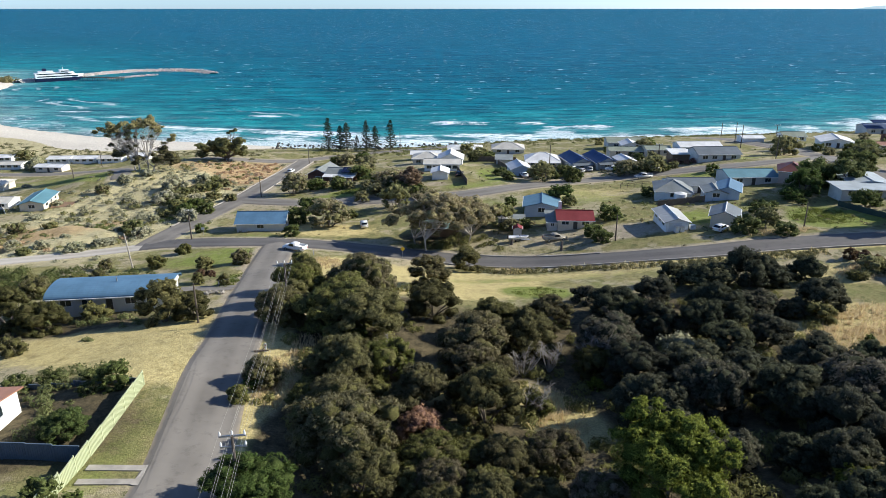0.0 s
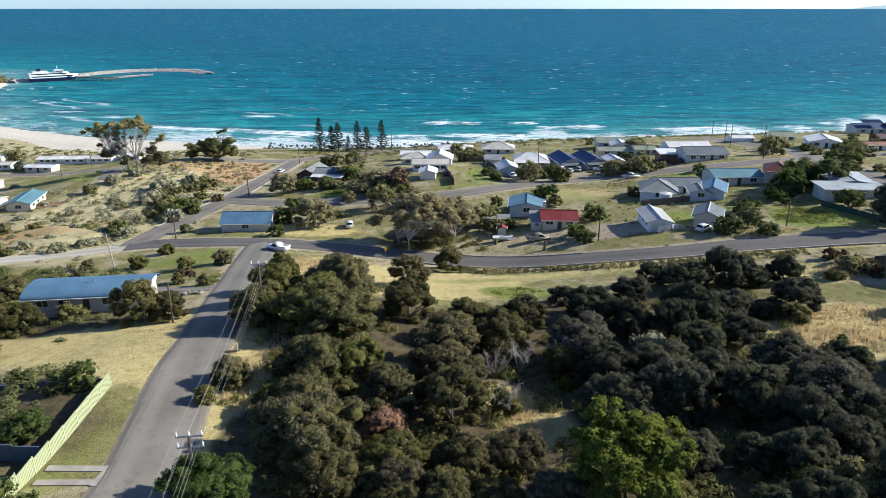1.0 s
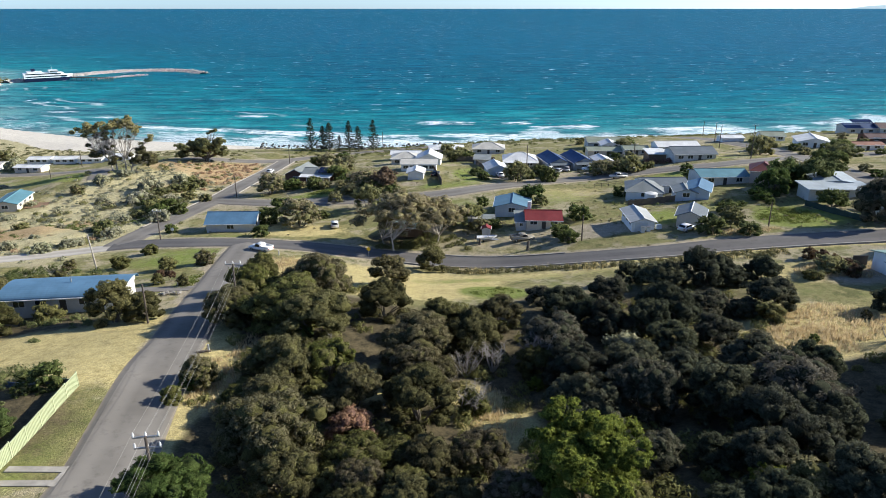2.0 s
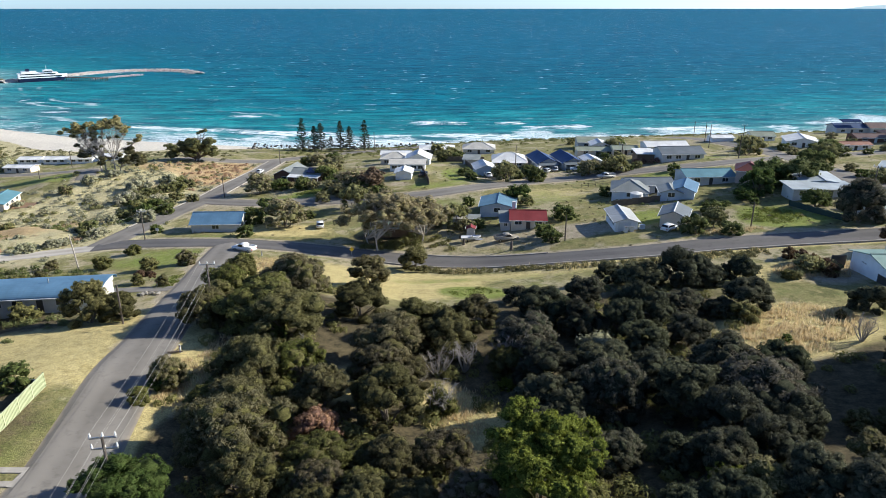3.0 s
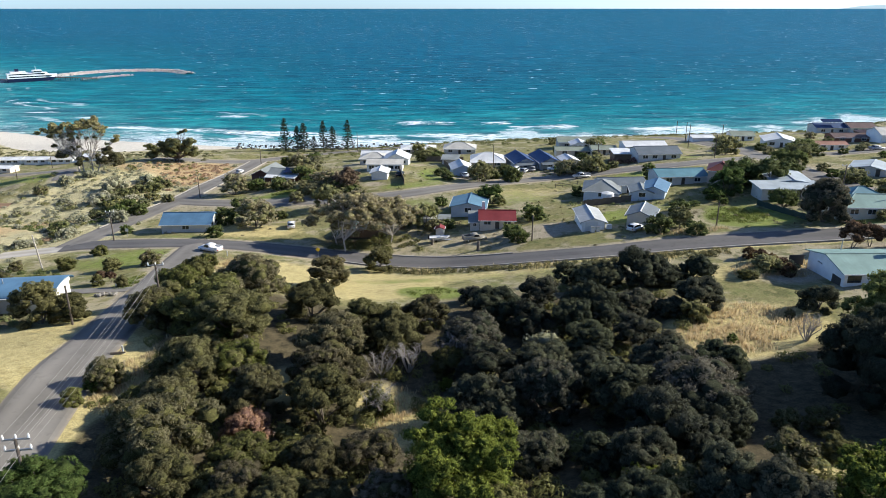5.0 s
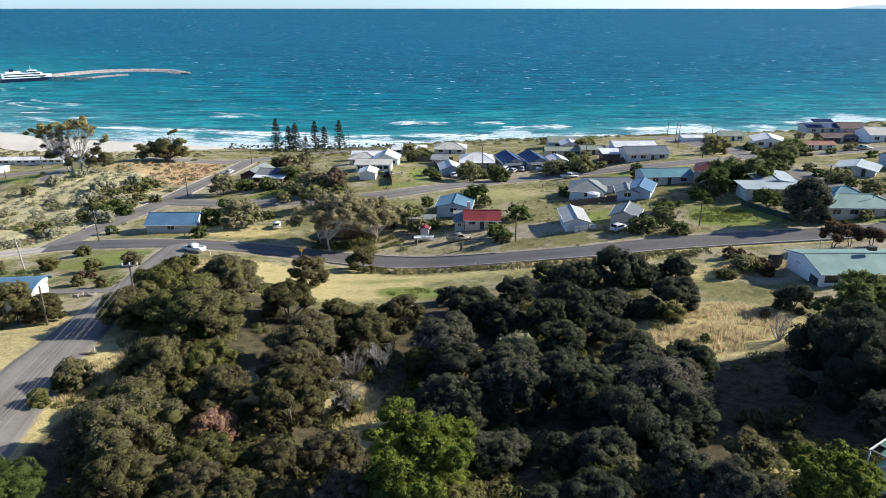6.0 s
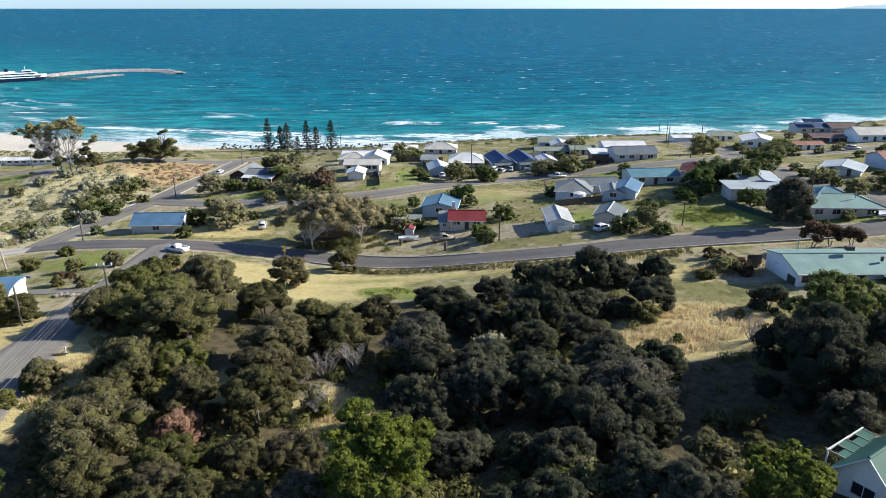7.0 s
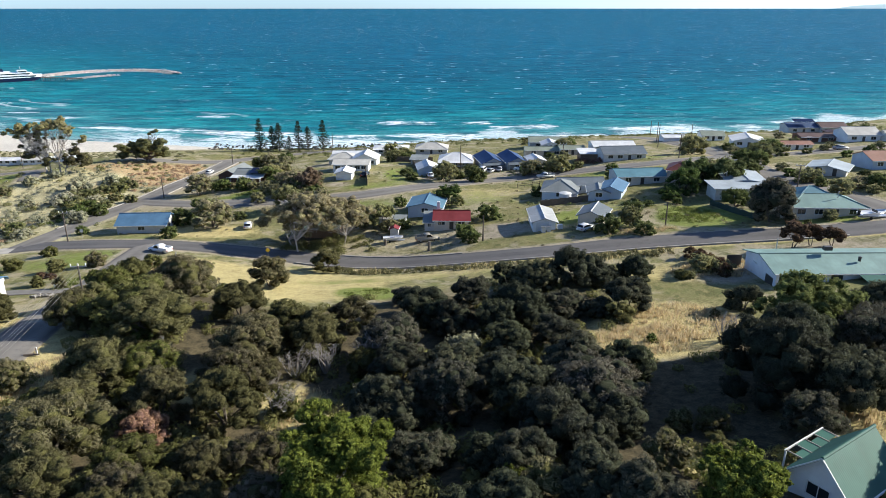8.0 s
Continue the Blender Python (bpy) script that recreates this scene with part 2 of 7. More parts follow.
    crest = math_node(nt, "MULTIPLY", crest, map_range(nt, lace, 0.40, 0.56))
    foam = math_node(nt, "MULTIPLY", math_node(nt, "MAXIMUM", caps, surf), torn)
    foam = math_node(nt, "MAXIMUM", math_node(nt, "MAXIMUM", foam, roll), crest)
    col = ramp_mix(nt, foam, col, (0.74, 0.83, 0.88))
    nt.links.new(col, p.inputs["Base Color"])
    nt.links.new(map_range(nt, foam, 0, 1, 0.38, 0.9), p.inputs["Roughness"])
    p.inputs["IOR"].default_value = 1.33
    p.inputs["Specular IOR Level"].default_value = 0.01
    hsum = math_node(nt, "ADD", math_node(nt, "MULTIPLY", swell, 2.2), math_node(nt, "MULTIPLY", chop, 0.5))
    add_bump(nt, p, hsum, 0.75, 1.2)
    return m


M_GROUND = ground_mat()
M_ASPHALT = asphalt_mat("asphalt", (0.145, 0.134, 0.12), (0.205, 0.19, 0.17))
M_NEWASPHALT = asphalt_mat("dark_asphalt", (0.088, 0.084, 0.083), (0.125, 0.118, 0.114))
M_GRAVEL = asphalt_mat("pale_gravel", (0.36, 0.33, 0.29), (0.46, 0.43, 0.38))
M_KERB = mat("concrete", (0.34, 0.315, 0.28), 0.9, fine=6)
M_WATER = water_mat()
M_ROCK = mat("rock", (0.46, 0.44, 0.41), 0.9, var=0.4, scale=0.3, fine=3, bump=0.5, obj=0.25)
M_DARKROCK = mat("wet_rock", (0.07, 0.065, 0.06), 0.6, var=0.4, scale=0.3, fine=3, bump=0.5)
M_BARK = mat("bark_grey", (0.16, 0.135, 0.11), 0.9, var=0.4, scale=1.5, fine=8, bump=0.5)
M_PALEBARK = mat("pale_bark", (0.48, 0.43, 0.37), 0.8, var=0.35, scale=0.8, fine=5, bump=0.3)
M_DEADWOOD = mat("dead_wood", (0.34, 0.31, 0.28), 0.9, var=0.3, bump=0.3)
M_POLEWOOD = mat("weathered_pole_wood", (0.13, 0.105, 0.085), 0.9, var=0.35, scale=1.0, fine=12, bump=0.4)
M_WIRE = mat("wire_aluminium", (0.40, 0.38, 0.34), 0.5, 0.4, var=0.1, bump=0)
M_PORCELAIN = mat("white_porcelain", (0.8, 0.8, 0.78), 0.25, var=0.05, bump=0)
M_STEEL = mat("galvanised_steel", (0.45, 0.46, 0.47), 0.4, 0.7, var=0.2)
# leaf colours: dark and light sprigs, and a name; the mass within takes the same colours, darkened for the shade inside
LEAVES = dict(
    dark_olive=((0.124, 0.121, 0.046), (0.208, 0.198, 0.077), 0.34, 0.38, (0.24, 0.195, 0.125), 0.03),
    brown_olive=((0.092, 0.087, 0.038), (0.165, 0.152, 0.066), 0.36, 0.36, (0.2, 0.155, 0.1), 0.03),
    # the thicket's right side lies in shade, put here into the leaf colour
    shaded_grey_green=((0.054, 0.062, 0.038), (0.096, 0.107, 0.064), 0.42, 0.36, (0.17, 0.135, 0.09), 0.03),
    grey_olive=((0.20, 0.20, 0.092), (0.32, 0.305, 0.145), 0.3, 0.36, (0.25, 0.19, 0.11), 0.02),
    mid_gum=((0.12, 0.145, 0.045), (0.24, 0.265, 0.085), 0.1, 0.36, None, 0.02),
    deep_green=((0.06, 0.09, 0.026), (0.125, 0.16, 0.05), 0.25, 0.36, None, 0.02),
    green=((0.085, 0.108, 0.034), (0.17, 0.195, 0.066), 0.3, 0.36, None, 0.02),
    bright_gum=((0.085, 0.112, 0.022), (0.255, 0.285, 0.054), 0.06, 0.42, None, 0.002),
    dull_gum=((0.29, 0.26, 0.125), (0.46, 0.41, 0.205), 0.12, 0.45, None, 0.02),
    grey_heath=((0.29, 0.295, 0.18), (0.52, 0.51, 0.35), 0.25, 0.3, (0.28, 0.19, 0.10), 0.02),
    dune_scrub=((0.125, 0.14, 0.055), (0.28, 0.27, 0.125), 0.35, 0.32, (0.21, 0.135, 0.065), 0.02),
    reddish=((0.24, 0.135, 0.10), (0.40, 0.245, 0.19), 0.2, 0.35, None, 0.02),
    bronze=((0.085, 0.052, 0.032), (0.17, 0.11, 0.062), 0.2, 0.3, None, 0.02),
    brown_gum=((0.17, 0.115, 0.075), (0.30, 0.225, 0.15), 0.1, 0.36, None, 0.01),
)
LEAF, CORE = {}, {}
for key, (dk, lt, tone_, pass_, dry_, hue_) in LEAVES.items():
    LEAF[key] = leaf_mat("leaves_" + key, dk, lt, tone_, pass_, dry_, hue_)
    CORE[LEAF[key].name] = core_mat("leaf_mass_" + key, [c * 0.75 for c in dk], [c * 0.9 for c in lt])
L_OLIVE, L_SHADED, L_GARDEN, L_MIDGUM, L_GREEN, L_GUM = (LEAF[k] for k in ("dark_olive", "shaded_grey_green", "grey_olive", "mid_gum", "green", "bright_gum"))
L_DULLGUM, L_HEATH, L_SCRUB, L_RED, L_PURPLE, L_BROWNGUM = (LEAF[k] for k in ("dull_gum", "grey_heath", "dune_scrub", "reddish", "bronze", "brown_gum"))
L_PINE = leaf_mat("needles_dark", (0.02, 0.032, 0.02), (0.06, 0.08, 0.045), 0.2, 0.15)
L_RUST = leaf_mat("rusty_grass", (0.30, 0.20, 0.10), (0.50, 0.36, 0.19), 0.2)
L_STRAW = leaf_mat("dry_grass_blades", (0.50, 0.40, 0.185), (0.72, 0.60, 0.32), 0.2, 0.45)
L_TUFT = leaf_mat("green_grass_blades", (0.08, 0.11, 0.02), (0.20, 0.23, 0.05), 0.2, 0.4)
M_GLASS = glass_mat("window_glass")
M_FRAME = mat("white_frame", (0.7, 0.7, 0.68), 0.5, var=0.08, bump=0)
M_DARKFRAME = mat("dark_frame", (0.06, 0.055, 0.05), 0.5, var=0.1, bump=0)
M_SOLAR = glass_mat("solar_panel", (0.008, 0.012, 0.045))
W_WHITE = mat("white_weatherboard", (0.84, 0.84, 0.82), 0.7, var=0.08)
W_CREAM = mat("cream_render", (0.68, 0.60, 0.48), 0.8, var=0.12)
W_GREY = mat("grey_cladding", (0.58, 0.57, 0.54), 0.8, var=0.12)
W_BRICK = mat("brown_brick", (0.17, 0.085, 0.06), 0.9, var=0.3, fine=14)
W_PINK = mat("pink_render", (0.60, 0.46, 0.39), 0.8, var=0.12)
W_BROWN = mat("timber_cladding", (0.24, 0.15, 0.09), 0.8, var=0.25)
W_BLUE = mat("pale_blue_cladding", (0.42, 0.50, 0.58), 0.7, var=0.1)
ROOF_COLOURS = dict(blue=(0.09, 0.19, 0.30), navy=(0.03, 0.07, 0.17), grey=(0.22, 0.24, 0.235), lightgrey=(0.42, 0.43, 0.42), steelblue=(0.10, 0.205, 0.29), white=(0.66, 0.67, 0.67), pale=(0.52, 0.50, 0.45), green=(0.026, 0.112, 0.082), palegreen=(0.19, 0.30, 0.27), red=(0.21, 0.03, 0.032), brown=(0.115, 0.07, 0.06), teal=(0.10, 0.23, 0.28), slate=(0.13, 0.155, 0.175), darkred=(0.16, 0.045, 0.04), terracotta=(0.30, 0.15, 0.10), olive=(0.24, 0.27, 0.21), silver=(0.36, 0.41, 0.44))
ROOFS = {}


def roof_of(colour, axis):
    if (colour, axis) not in ROOFS:
        ROOFS[colour, axis] = roof_mat("roof_" + colour, ROOF_COLOURS[colour], axis)
    return ROOFS[colour, axis]


# ---- mesh helpers ----
def link_mesh(name, verts, faces, material, parent=None, label=""):
    me = bpy.data.meshes.new(name)
    me.from_pydata([tuple(v) for v in verts], [], [tuple(f) for f in faces])
    me.materials.append(material)
    ob = new(name, me)
    if parent:
        ob.parent = parent
    if label:
        tagged(ob, label)
    return ob


def part(name, bm, material, parent=None, label="", smooth=False):
    me = bpy.data.meshes.new(name)
    bm.normal_update()
    if smooth:
        for f in bm.faces:
            f.smooth = True
    bm.to_mesh(me)
    bm.free()
    me.materials.append(material)
    ob = new(name, me)
    if parent:
        ob.parent = parent
    if label:
        tagged(ob, label)
    return ob


def box(bm, x0, y0, z0, x1, y1, z1, bevel=0.0):
    r = bmesh.ops.create_cube(bm, size=1.0, matrix=Matrix.Translation(((x0 + x1) / 2, (y0 + y1) / 2, (z0 + z1) / 2)) @ Matrix.Diagonal((x1 - x0, y1 - y0, z1 - z0, 1)))
    if bevel:
        edges = list({e for v in r["verts"] for e in v.link_edges})
        bmesh.ops.bevel(bm, geom=edges, offset=bevel, segments=2, affect="EDGES", profile=0.7)


def boxed(*args, bevel=0.0):
    bm = bmesh.new()
    box(bm, *args, bevel=bevel)
    return bm


def tube(bm, p0, p1, r0, r1, n=6, cap=False):
    p0, p1 = Vector(p0), Vector(p1)
    z = (p1 - p0).normalized()
    x = z.orthogonal().normalized()
    y = z.cross(x)
    rings = []
    for p, r in ((p0, r0), (p1, r1)):
        rings.append([bm.verts.new(p + (x * math.cos(2 * math.pi * k / n) + y * math.sin(2 * math.pi * k / n)) * r) for k in range(n)])
    for k in range(n):
        bm.faces.new((rings[0][k], rings[0][(k + 1) % n], rings[1][(k + 1) % n], rings[1][k]))
    if cap:
        bm.faces.new(rings[1])
        bm.faces.new(rings[0][::-1])


def tubed(p0, p1, r0, r1, n=8):
    bm = bmesh.new()
    tube(bm, p0, p1, r0, r1, n, True)
    return bm


def thing(name, x, y, z, rz=0.0, scale=1.0):
    e = new(name)
    e.empty_display_size = 0.2
    e.matrix_basis = pose(x, y, z, 0, 0, rz) @ Matrix.Scale(scale, 4)
    return e


# ---- the lie of the land ----
SHORE_X = [-1344, -448, -386.4, -358.4, -313.6, -264.3, -234.1, -188.2, -134.4, -97.4, -63.8, -24.6, 20.2, 66.1, 113.1, 160.2, 219.5, 273.3, 448, 1344]
SHORE_Y = [1008, 694.4, 627.2, 537.6, 459.2, 405.4, 387.5, 366.2, 351.7, 342.7, 333, 337, 342, 348, 355, 359, 370, 401, 470.4, 896]
HILLS = [(12, 123, -3.65), (-58, 250, -1.53), (-5, 212, 2.67), (-17, 68, 3.07), (-5, 93, 0.43), (12, 62, -3.69), (-12, 146, -1.66), (61, 111, 0.04), (-103, 222, 4.73), (8, 176, 1.27), (-60, 127, -0.96), (111, 226, -1.12), (50, 206, -1.23), (-95, 266, 2.88), (-22, 302, -1.99), (-36, 128, 1.83), (53, 77, -0.72), (14, 91, 1.01), (80, 218, 1.37), (100, 185, 1.77), (74, 94, -1.18), (-12, 44, -2.86), (53, 42, -2.07)]
PLANE = [20.67, 6.19, -9.92, 1.78, 1.9, 4.81, -0.29, -0.96, -2.31, -2.46]


def shore_y(x):
    return np.interp(x, SHORE_X, SHORE_Y)


def ease(a, b, v):
    t = np.clip((v - a) / (b - a), 0, 1)
    return t * t * (3 - 2 * t)


def land(x, y):
    """Height of the ground over the sea: a broad slope with a few rises and hollows, that runs out at the shore."""
    x, y = np.asarray(x, float), np.asarray(y, float)
    u, v = np.clip(x / 110, -1.6, 1.5), np.clip((y - 135) / 110, -0.95, 1.75)
    base = sum(c * t for c, t in zip(PLANE, (1, u, v, u * u, u * v, v * v, u**3, u * u * v, u * v * v, v**3)))
    for cx, cy, up in HILLS:
        base = base + up * np.exp(-((x - cx) ** 2 + (y - cy) ** 2) / 800.0)
    # the raised end of a fenced garden
    base = base + 1.0 * np.exp(-((x + 32) ** 2 / 45.0 + (y - 61) ** 2 / 90.0))
    d = shore_y(x) - y
    return np.maximum(base, 1.6) * ease(-2, 30, d) - 4.0 * (1 - ease(-40, 0, d))


def ground_z(x, y):
    return float(land(x, y))


# ---- roads ----
ROAD_LINES = dict(
    hill_road=[(-18.5, -60), (-19.2, -10), (-19.9, 20), (-20.8, 42.7), (-22.8, 55.2), (-24.7, 67.4), (-25.6, 74.4), (-30.0, 98.1), (-32.8, 118.1), (-35.2, 139.0)],
    main_road=[(-67, 142.8), (-61.4, 143.7), (-53.5, 142.8), (-43.9, 140.6), (-34.8, 138.9), (-27.2, 137.7), (-16.2, 136.0), (-5.2, 133.5), (4.2, 130.5), (13.2, 127.2), (21.8, 124.2), (28.9, 122.0), (38.8, 119.3), (48.5, 118.0), (63.3, 118.6), (77, 118.2), (90.5, 116.6), (104, 115.5), (130, 116), (200, 122)],
    beach_road=[(-65.8, 142.6), (-65.3, 153.6), (-63.6, 168.0), (-61.1, 183.7), (-58.9, 197.5), (-57.6, 220.1), (-56.9, 248), (-55.2, 268)],
    middle_street=[(-58.9, 191.5), (-49.1, 187.1), (-35.3, 182.5), (-22.4, 180.1), (-13.0, 178.6), (-2.1, 176.8), (10.1, 179.0), (26.8, 188.4), (42, 195.8), (62.2, 197.2), (77.3, 194.6), (89.3, 192.6), (101.8, 194.8), (114.6, 199.5), (126.8, 200.5), (138.5, 200.2), (150.9, 201.1), (200, 205)],
    coast_street=[(-90, 262), (-70.2, 265), (-55.8, 270.5), (-43.6, 281.0), (-21.4, 302.5), (10, 306)],
    north_lane=[(114.2, 200.2), (119.0, 229.2), (116.8, 249.1), (114.2, 274.2), (109.4, 289.6)],
    side_street=[(113.7, 198.0), (110.9, 173.3), (111.6, 160.3), (112.5, 149.2), (114.5, 138), (115, 117)],
    park_drive=[(-104, 213), (-112, 232), (-128, 246), (-150, 249), (-185, 252)],
)
WIDTHS = dict(hill_road=5.8, main_road=7.2, beach_road=6.2, middle_street=6.0, coast_street=5.5, north_lane=5.5, side_street=6.5, park_drive=5.0, gravel_track=5.4)
GRAVEL_LINE = [(-110, 124.5), (-92.6, 131.5), (-85.8, 134.4), (-78.7, 137.2), (-72.4, 139.8), (-64.6, 142.6)]


def smooth_line(points, step=1.5):
    """A spline through the points, sampled at even steps."""
    p = np.array(points, float)
    s = np.r_[0, np.cumsum(np.hypot(*np.diff(p, axis=0).T))]
    out = []
    n = max(2, int(s[-1] / step))
    for q in np.linspace(0, s[-1], n):
        i = int(np.clip(np.searchsorted(s, q) - 1, 0, len(p) - 2))
        t = (q - s[i]) / (s[i + 1] - s[i])
        a, b = p[i], p[i + 1]
        m0 = (p[i + 1] - p[i - 1]) / (s[i + 1] - s[i - 1]) if i > 0 else (b - a) / (s[i + 1] - s[i])
        m1 = (p[i + 2] - p[i]) / (s[i + 2] - s[i]) if i + 2 < len(p) else (b - a) / (s[i + 1] - s[i])
        d = s[i + 1] - s[i]
        out.append((2 * t**3 - 3 * t**2 + 1) * a + (t**3 - 2 * t**2 + t) * d * m0 + (-2 * t**3 + 3 * t**2) * b + (t**3 - t**2) * d * m1)
    return np.array(out)


ROADS = {k: smooth_line(v) for k, v in ROAD_LINES.items()}
ROADS["gravel_track"] = smooth_line(GRAVEL_LINE)


def side_of(line):
    d = np.gradient(line, axis=0)
    d /= np.linalg.norm(d, axis=1, keepdims=True)
    return np.stack([d[:, 1], -d[:, 0]], 1)


def ribbon(name, line, offsets, lifts, material, label, category, kind="structure", uv=True):
    """A strip laid on the ground along a line: one row of points for each offset to the right."""
    nrm = side_of(line)
    verts, faces, uvs = [], [], []
    k = len(offsets)
    run = np.r_[0, np.cumsum(np.hypot(*np.diff(line, axis=0).T))]
    for i, (p, n) in enumerate(zip(line, nrm)):
        for o, l in zip(offsets, lifts):
            q = p + n * o
            verts.append((q[0], q[1], ground_z(q[0], q[1]) + l))
            uvs.append(((o - offsets[0]) / (offsets[-1] - offsets[0]), run[i]))
    for i in range(len(line) - 1):
        for j in range(k - 1):
            a = i * k + j
            faces.append((a, a + 1, a + k + 1, a + k))
    ob = link_mesh(name, verts, faces, material)
    if uv:
        layer = ob.data.uv_layers.new(name="UVMap")
        for loop in ob.data.loops:
            layer.data[loop.index].uv = uvs[loop.vertex_index]
    return tagged(ob, label, category, kind=kind)


ROAD_DOTS = np.concatenate([line[::2] for line in ROADS.values()])
ROAD_HALF = np.concatenate([np.full(len(line[::2]), WIDTHS[k] / 2) for k, line in ROADS.items()])


def road_gap(x, y):
    """Distance to the edge of the nearest road, for arrays."""
    best = np.full(x.shape, 1e9)
    for p, half_ in zip(ROAD_DOTS, ROAD_HALF):
        best = np.minimum(best, np.hypot(x - p[0], y - p[1]) - half_)
    return best


def blob(x, y, cx, cy, rx, ry, turn=0.0):
    c, s = math.cos(radians(turn)), math.sin(radians(turn))
    a, b = (x - cx) * c + (y - cy) * s, -(x - cx) * s + (y - cy) * c
    return np.exp(-0.7 * ((a / rx) ** 2 + (b / ry) ** 2) ** 1.5)


def lines_of(*spans):
    return np.concatenate([np.arange(a, b, s) for a, b, s in spans])


def make_ground():
    xs = lines_of((-4800, -1400, 400), (-1400, -440, 60), (-440, -200, 8), (-200, -120, 2.0), (-120, 130, 1.2), (130, 220, 2.0), (220, 440, 10), (440, 1400, 60), (1400, 4801, 400))
    ys = lines_of((-4800, -300, 500), (-300, -20, 40), (-20, 24, 4), (24, 215, 1.2), (215, 350, 1.5), (350, 420, 4), (420, 760, 14), (760, 1100, 60))
    gx, gy = np.meshgrid(xs, ys)
    z = land(gx, gy)
    gap = road_gap(gx, gy)
    rough = ease(1.5, 9, gap) * ease(2, 12, shore_y(gx) - gy)
    rnd = np.random.RandomState(4)
    lump = np.zeros_like(z)
    for _ in range(26):
        a, f, ph = rnd.uniform(0, 6.28), rnd.uniform(0.12, 0.75), rnd.uniform(0, 6.28)
        lump += np.sin((gx * math.cos(a) + gy * math.sin(a)) * f + ph) / (1 + 4 * f)
    dune = blob(gx, gy, -85, 195, 30, 60) + blob(gx, gy, -95, 150, 30, 16)
    z = z + lump * rough * (0.055 + 0.16 * dune)
    n, m = gx.shape
    idx = np.arange(n * m).reshape(n, m)
    faces = np.stack([idx[:-1, :-1], idx[:-1, 1:], idx[1:, 1:], idx[1:, :-1]], -1).reshape(-1, 4)
    me = bpy.data.meshes.new("ground")
    verts = np.stack([gx, gy, z], -1).reshape(-1, 3)
    me.from_pydata(verts.tolist(), [], faces.tolist())
    for f in me.polygons:
        f.use_smooth = True
    d = shore_y(gx) - gy
    B = lambda *a: blob(gx, gy, *a)  # noqa: E731
    green = 0.6 * B(-75, 190, 7, 5) + 0.7 * B(-73, 171, 4, 6) + 0.55 * B(-90, 149, 8, 4) + 0.75 * B(-43, 127, 14, 9) + 0.9 * B(16.6, 205, 7, 13) + 0.6 * B(7, 187, 9, 5) + 0.95 * B(79, 136, 6, 9) + 0.9 * B(55, 142, 5, 6)
    green += 1.0 * B(-22, 192, 12, 4.5) + 0.8 * B(-38, 187, 10, 3) + 1.25 * B(15, 99.8, 5.5, 3.8, -30) + 0.45 * B(38, 169, 12, 14) + 0.75 * B(76, 187, 16, 5)
    green += 0.8 * B(102, 122, 10, 4) + 0.55 * B(-27.8, 50, 2.6, 11) + 0.6 * B(-110, 222, 14, 12) + 0.5 * B(-135, 225, 20, 14) + 0.7 * B(62, 205, 10, 6) + 0.6 * B(90, 206, 12, 4) + 0.4 * B(7, 112, 9, 3) + 0.7 * B(-37, 108, 2.5, 5) + 0.6 * B(-72, 112, 14, 7) + 0.5 * B(-15, 285, 14, 8) + 0.5 * B(-26, 165, 10, 6)
    green += 0.4 * B(28, 110, 22, 3) + 0.8 * B(84, 133, 10, 6) + 0.5 * B(10, 168, 14, 6) + 0.5 * B(66, 148, 8, 5) + 0.55 * B(-48, 146, 14, 3)
    straw = 0.95 * B(-42, 76, 14, 9) + 0.8 * B(-33, 66, 5, 10) + 1.2 * B(-8, 113, 18, 10) + 1.15 * B(3, 104, 12, 9) + 1.1 * B(57, 79, 9, 8) + 1.0 * B(50, 74, 6, 6)
    straw += 0.7 * B(68, 101, 12, 6) + 0.9 * B(-28, 152, 12, 6) + 0.7 * B(-20, 121, 6, 6) + 1.0 * B(-17.6, 64, 2.6, 8) + 0.8 * B(64, 53, 8, 8) + 1.1 * B(47.2, 45.6, 2.2, 2.4) + 1.0 * B(64, 51, 4, 3) + 1.1 * B(11.5, 60, 4, 8, 30) + 0.8 * B(-1, 66, 3, 5) + 0.8 * B(20, 66, 3, 4) + 0.8 * B(30, 74, 3, 3) + 0.5 * B(22, 139, 12, 8) + 0.55 * B(40, 175, 14, 10) + 0.6 * B(130, 207, 20, 4) + 0.4 * B(100, 215, 20, 12) + 0.5 * B(-83, 225, 20, 34) + 0.6 * B(30, 112, 20, 4) + 0.7 * B(-20, 68, 1.5, 20)
    straw += 0.8 * ease(3.0, 0.5, gap) * ease(-140, -60, gx) * (gy < 135) * (1 - 0.8 * ease(66, 58, gy) * (gx < -22))
    litter = 1.1 * np.clip(B(10, 55, 30, 30) + B(38, 62, 24, 34) + B(-10, 78, 9, 22) + 0.9 * B(60, 50, 18, 20), 0, 1) * (1 - np.clip(straw, 0, 1))
    litter += 0.9 * B(-55, 86, 16, 6) + 0.75 * B(-2, 146, 10, 6) + 1.1 * B(-39, 53, 9, 9)
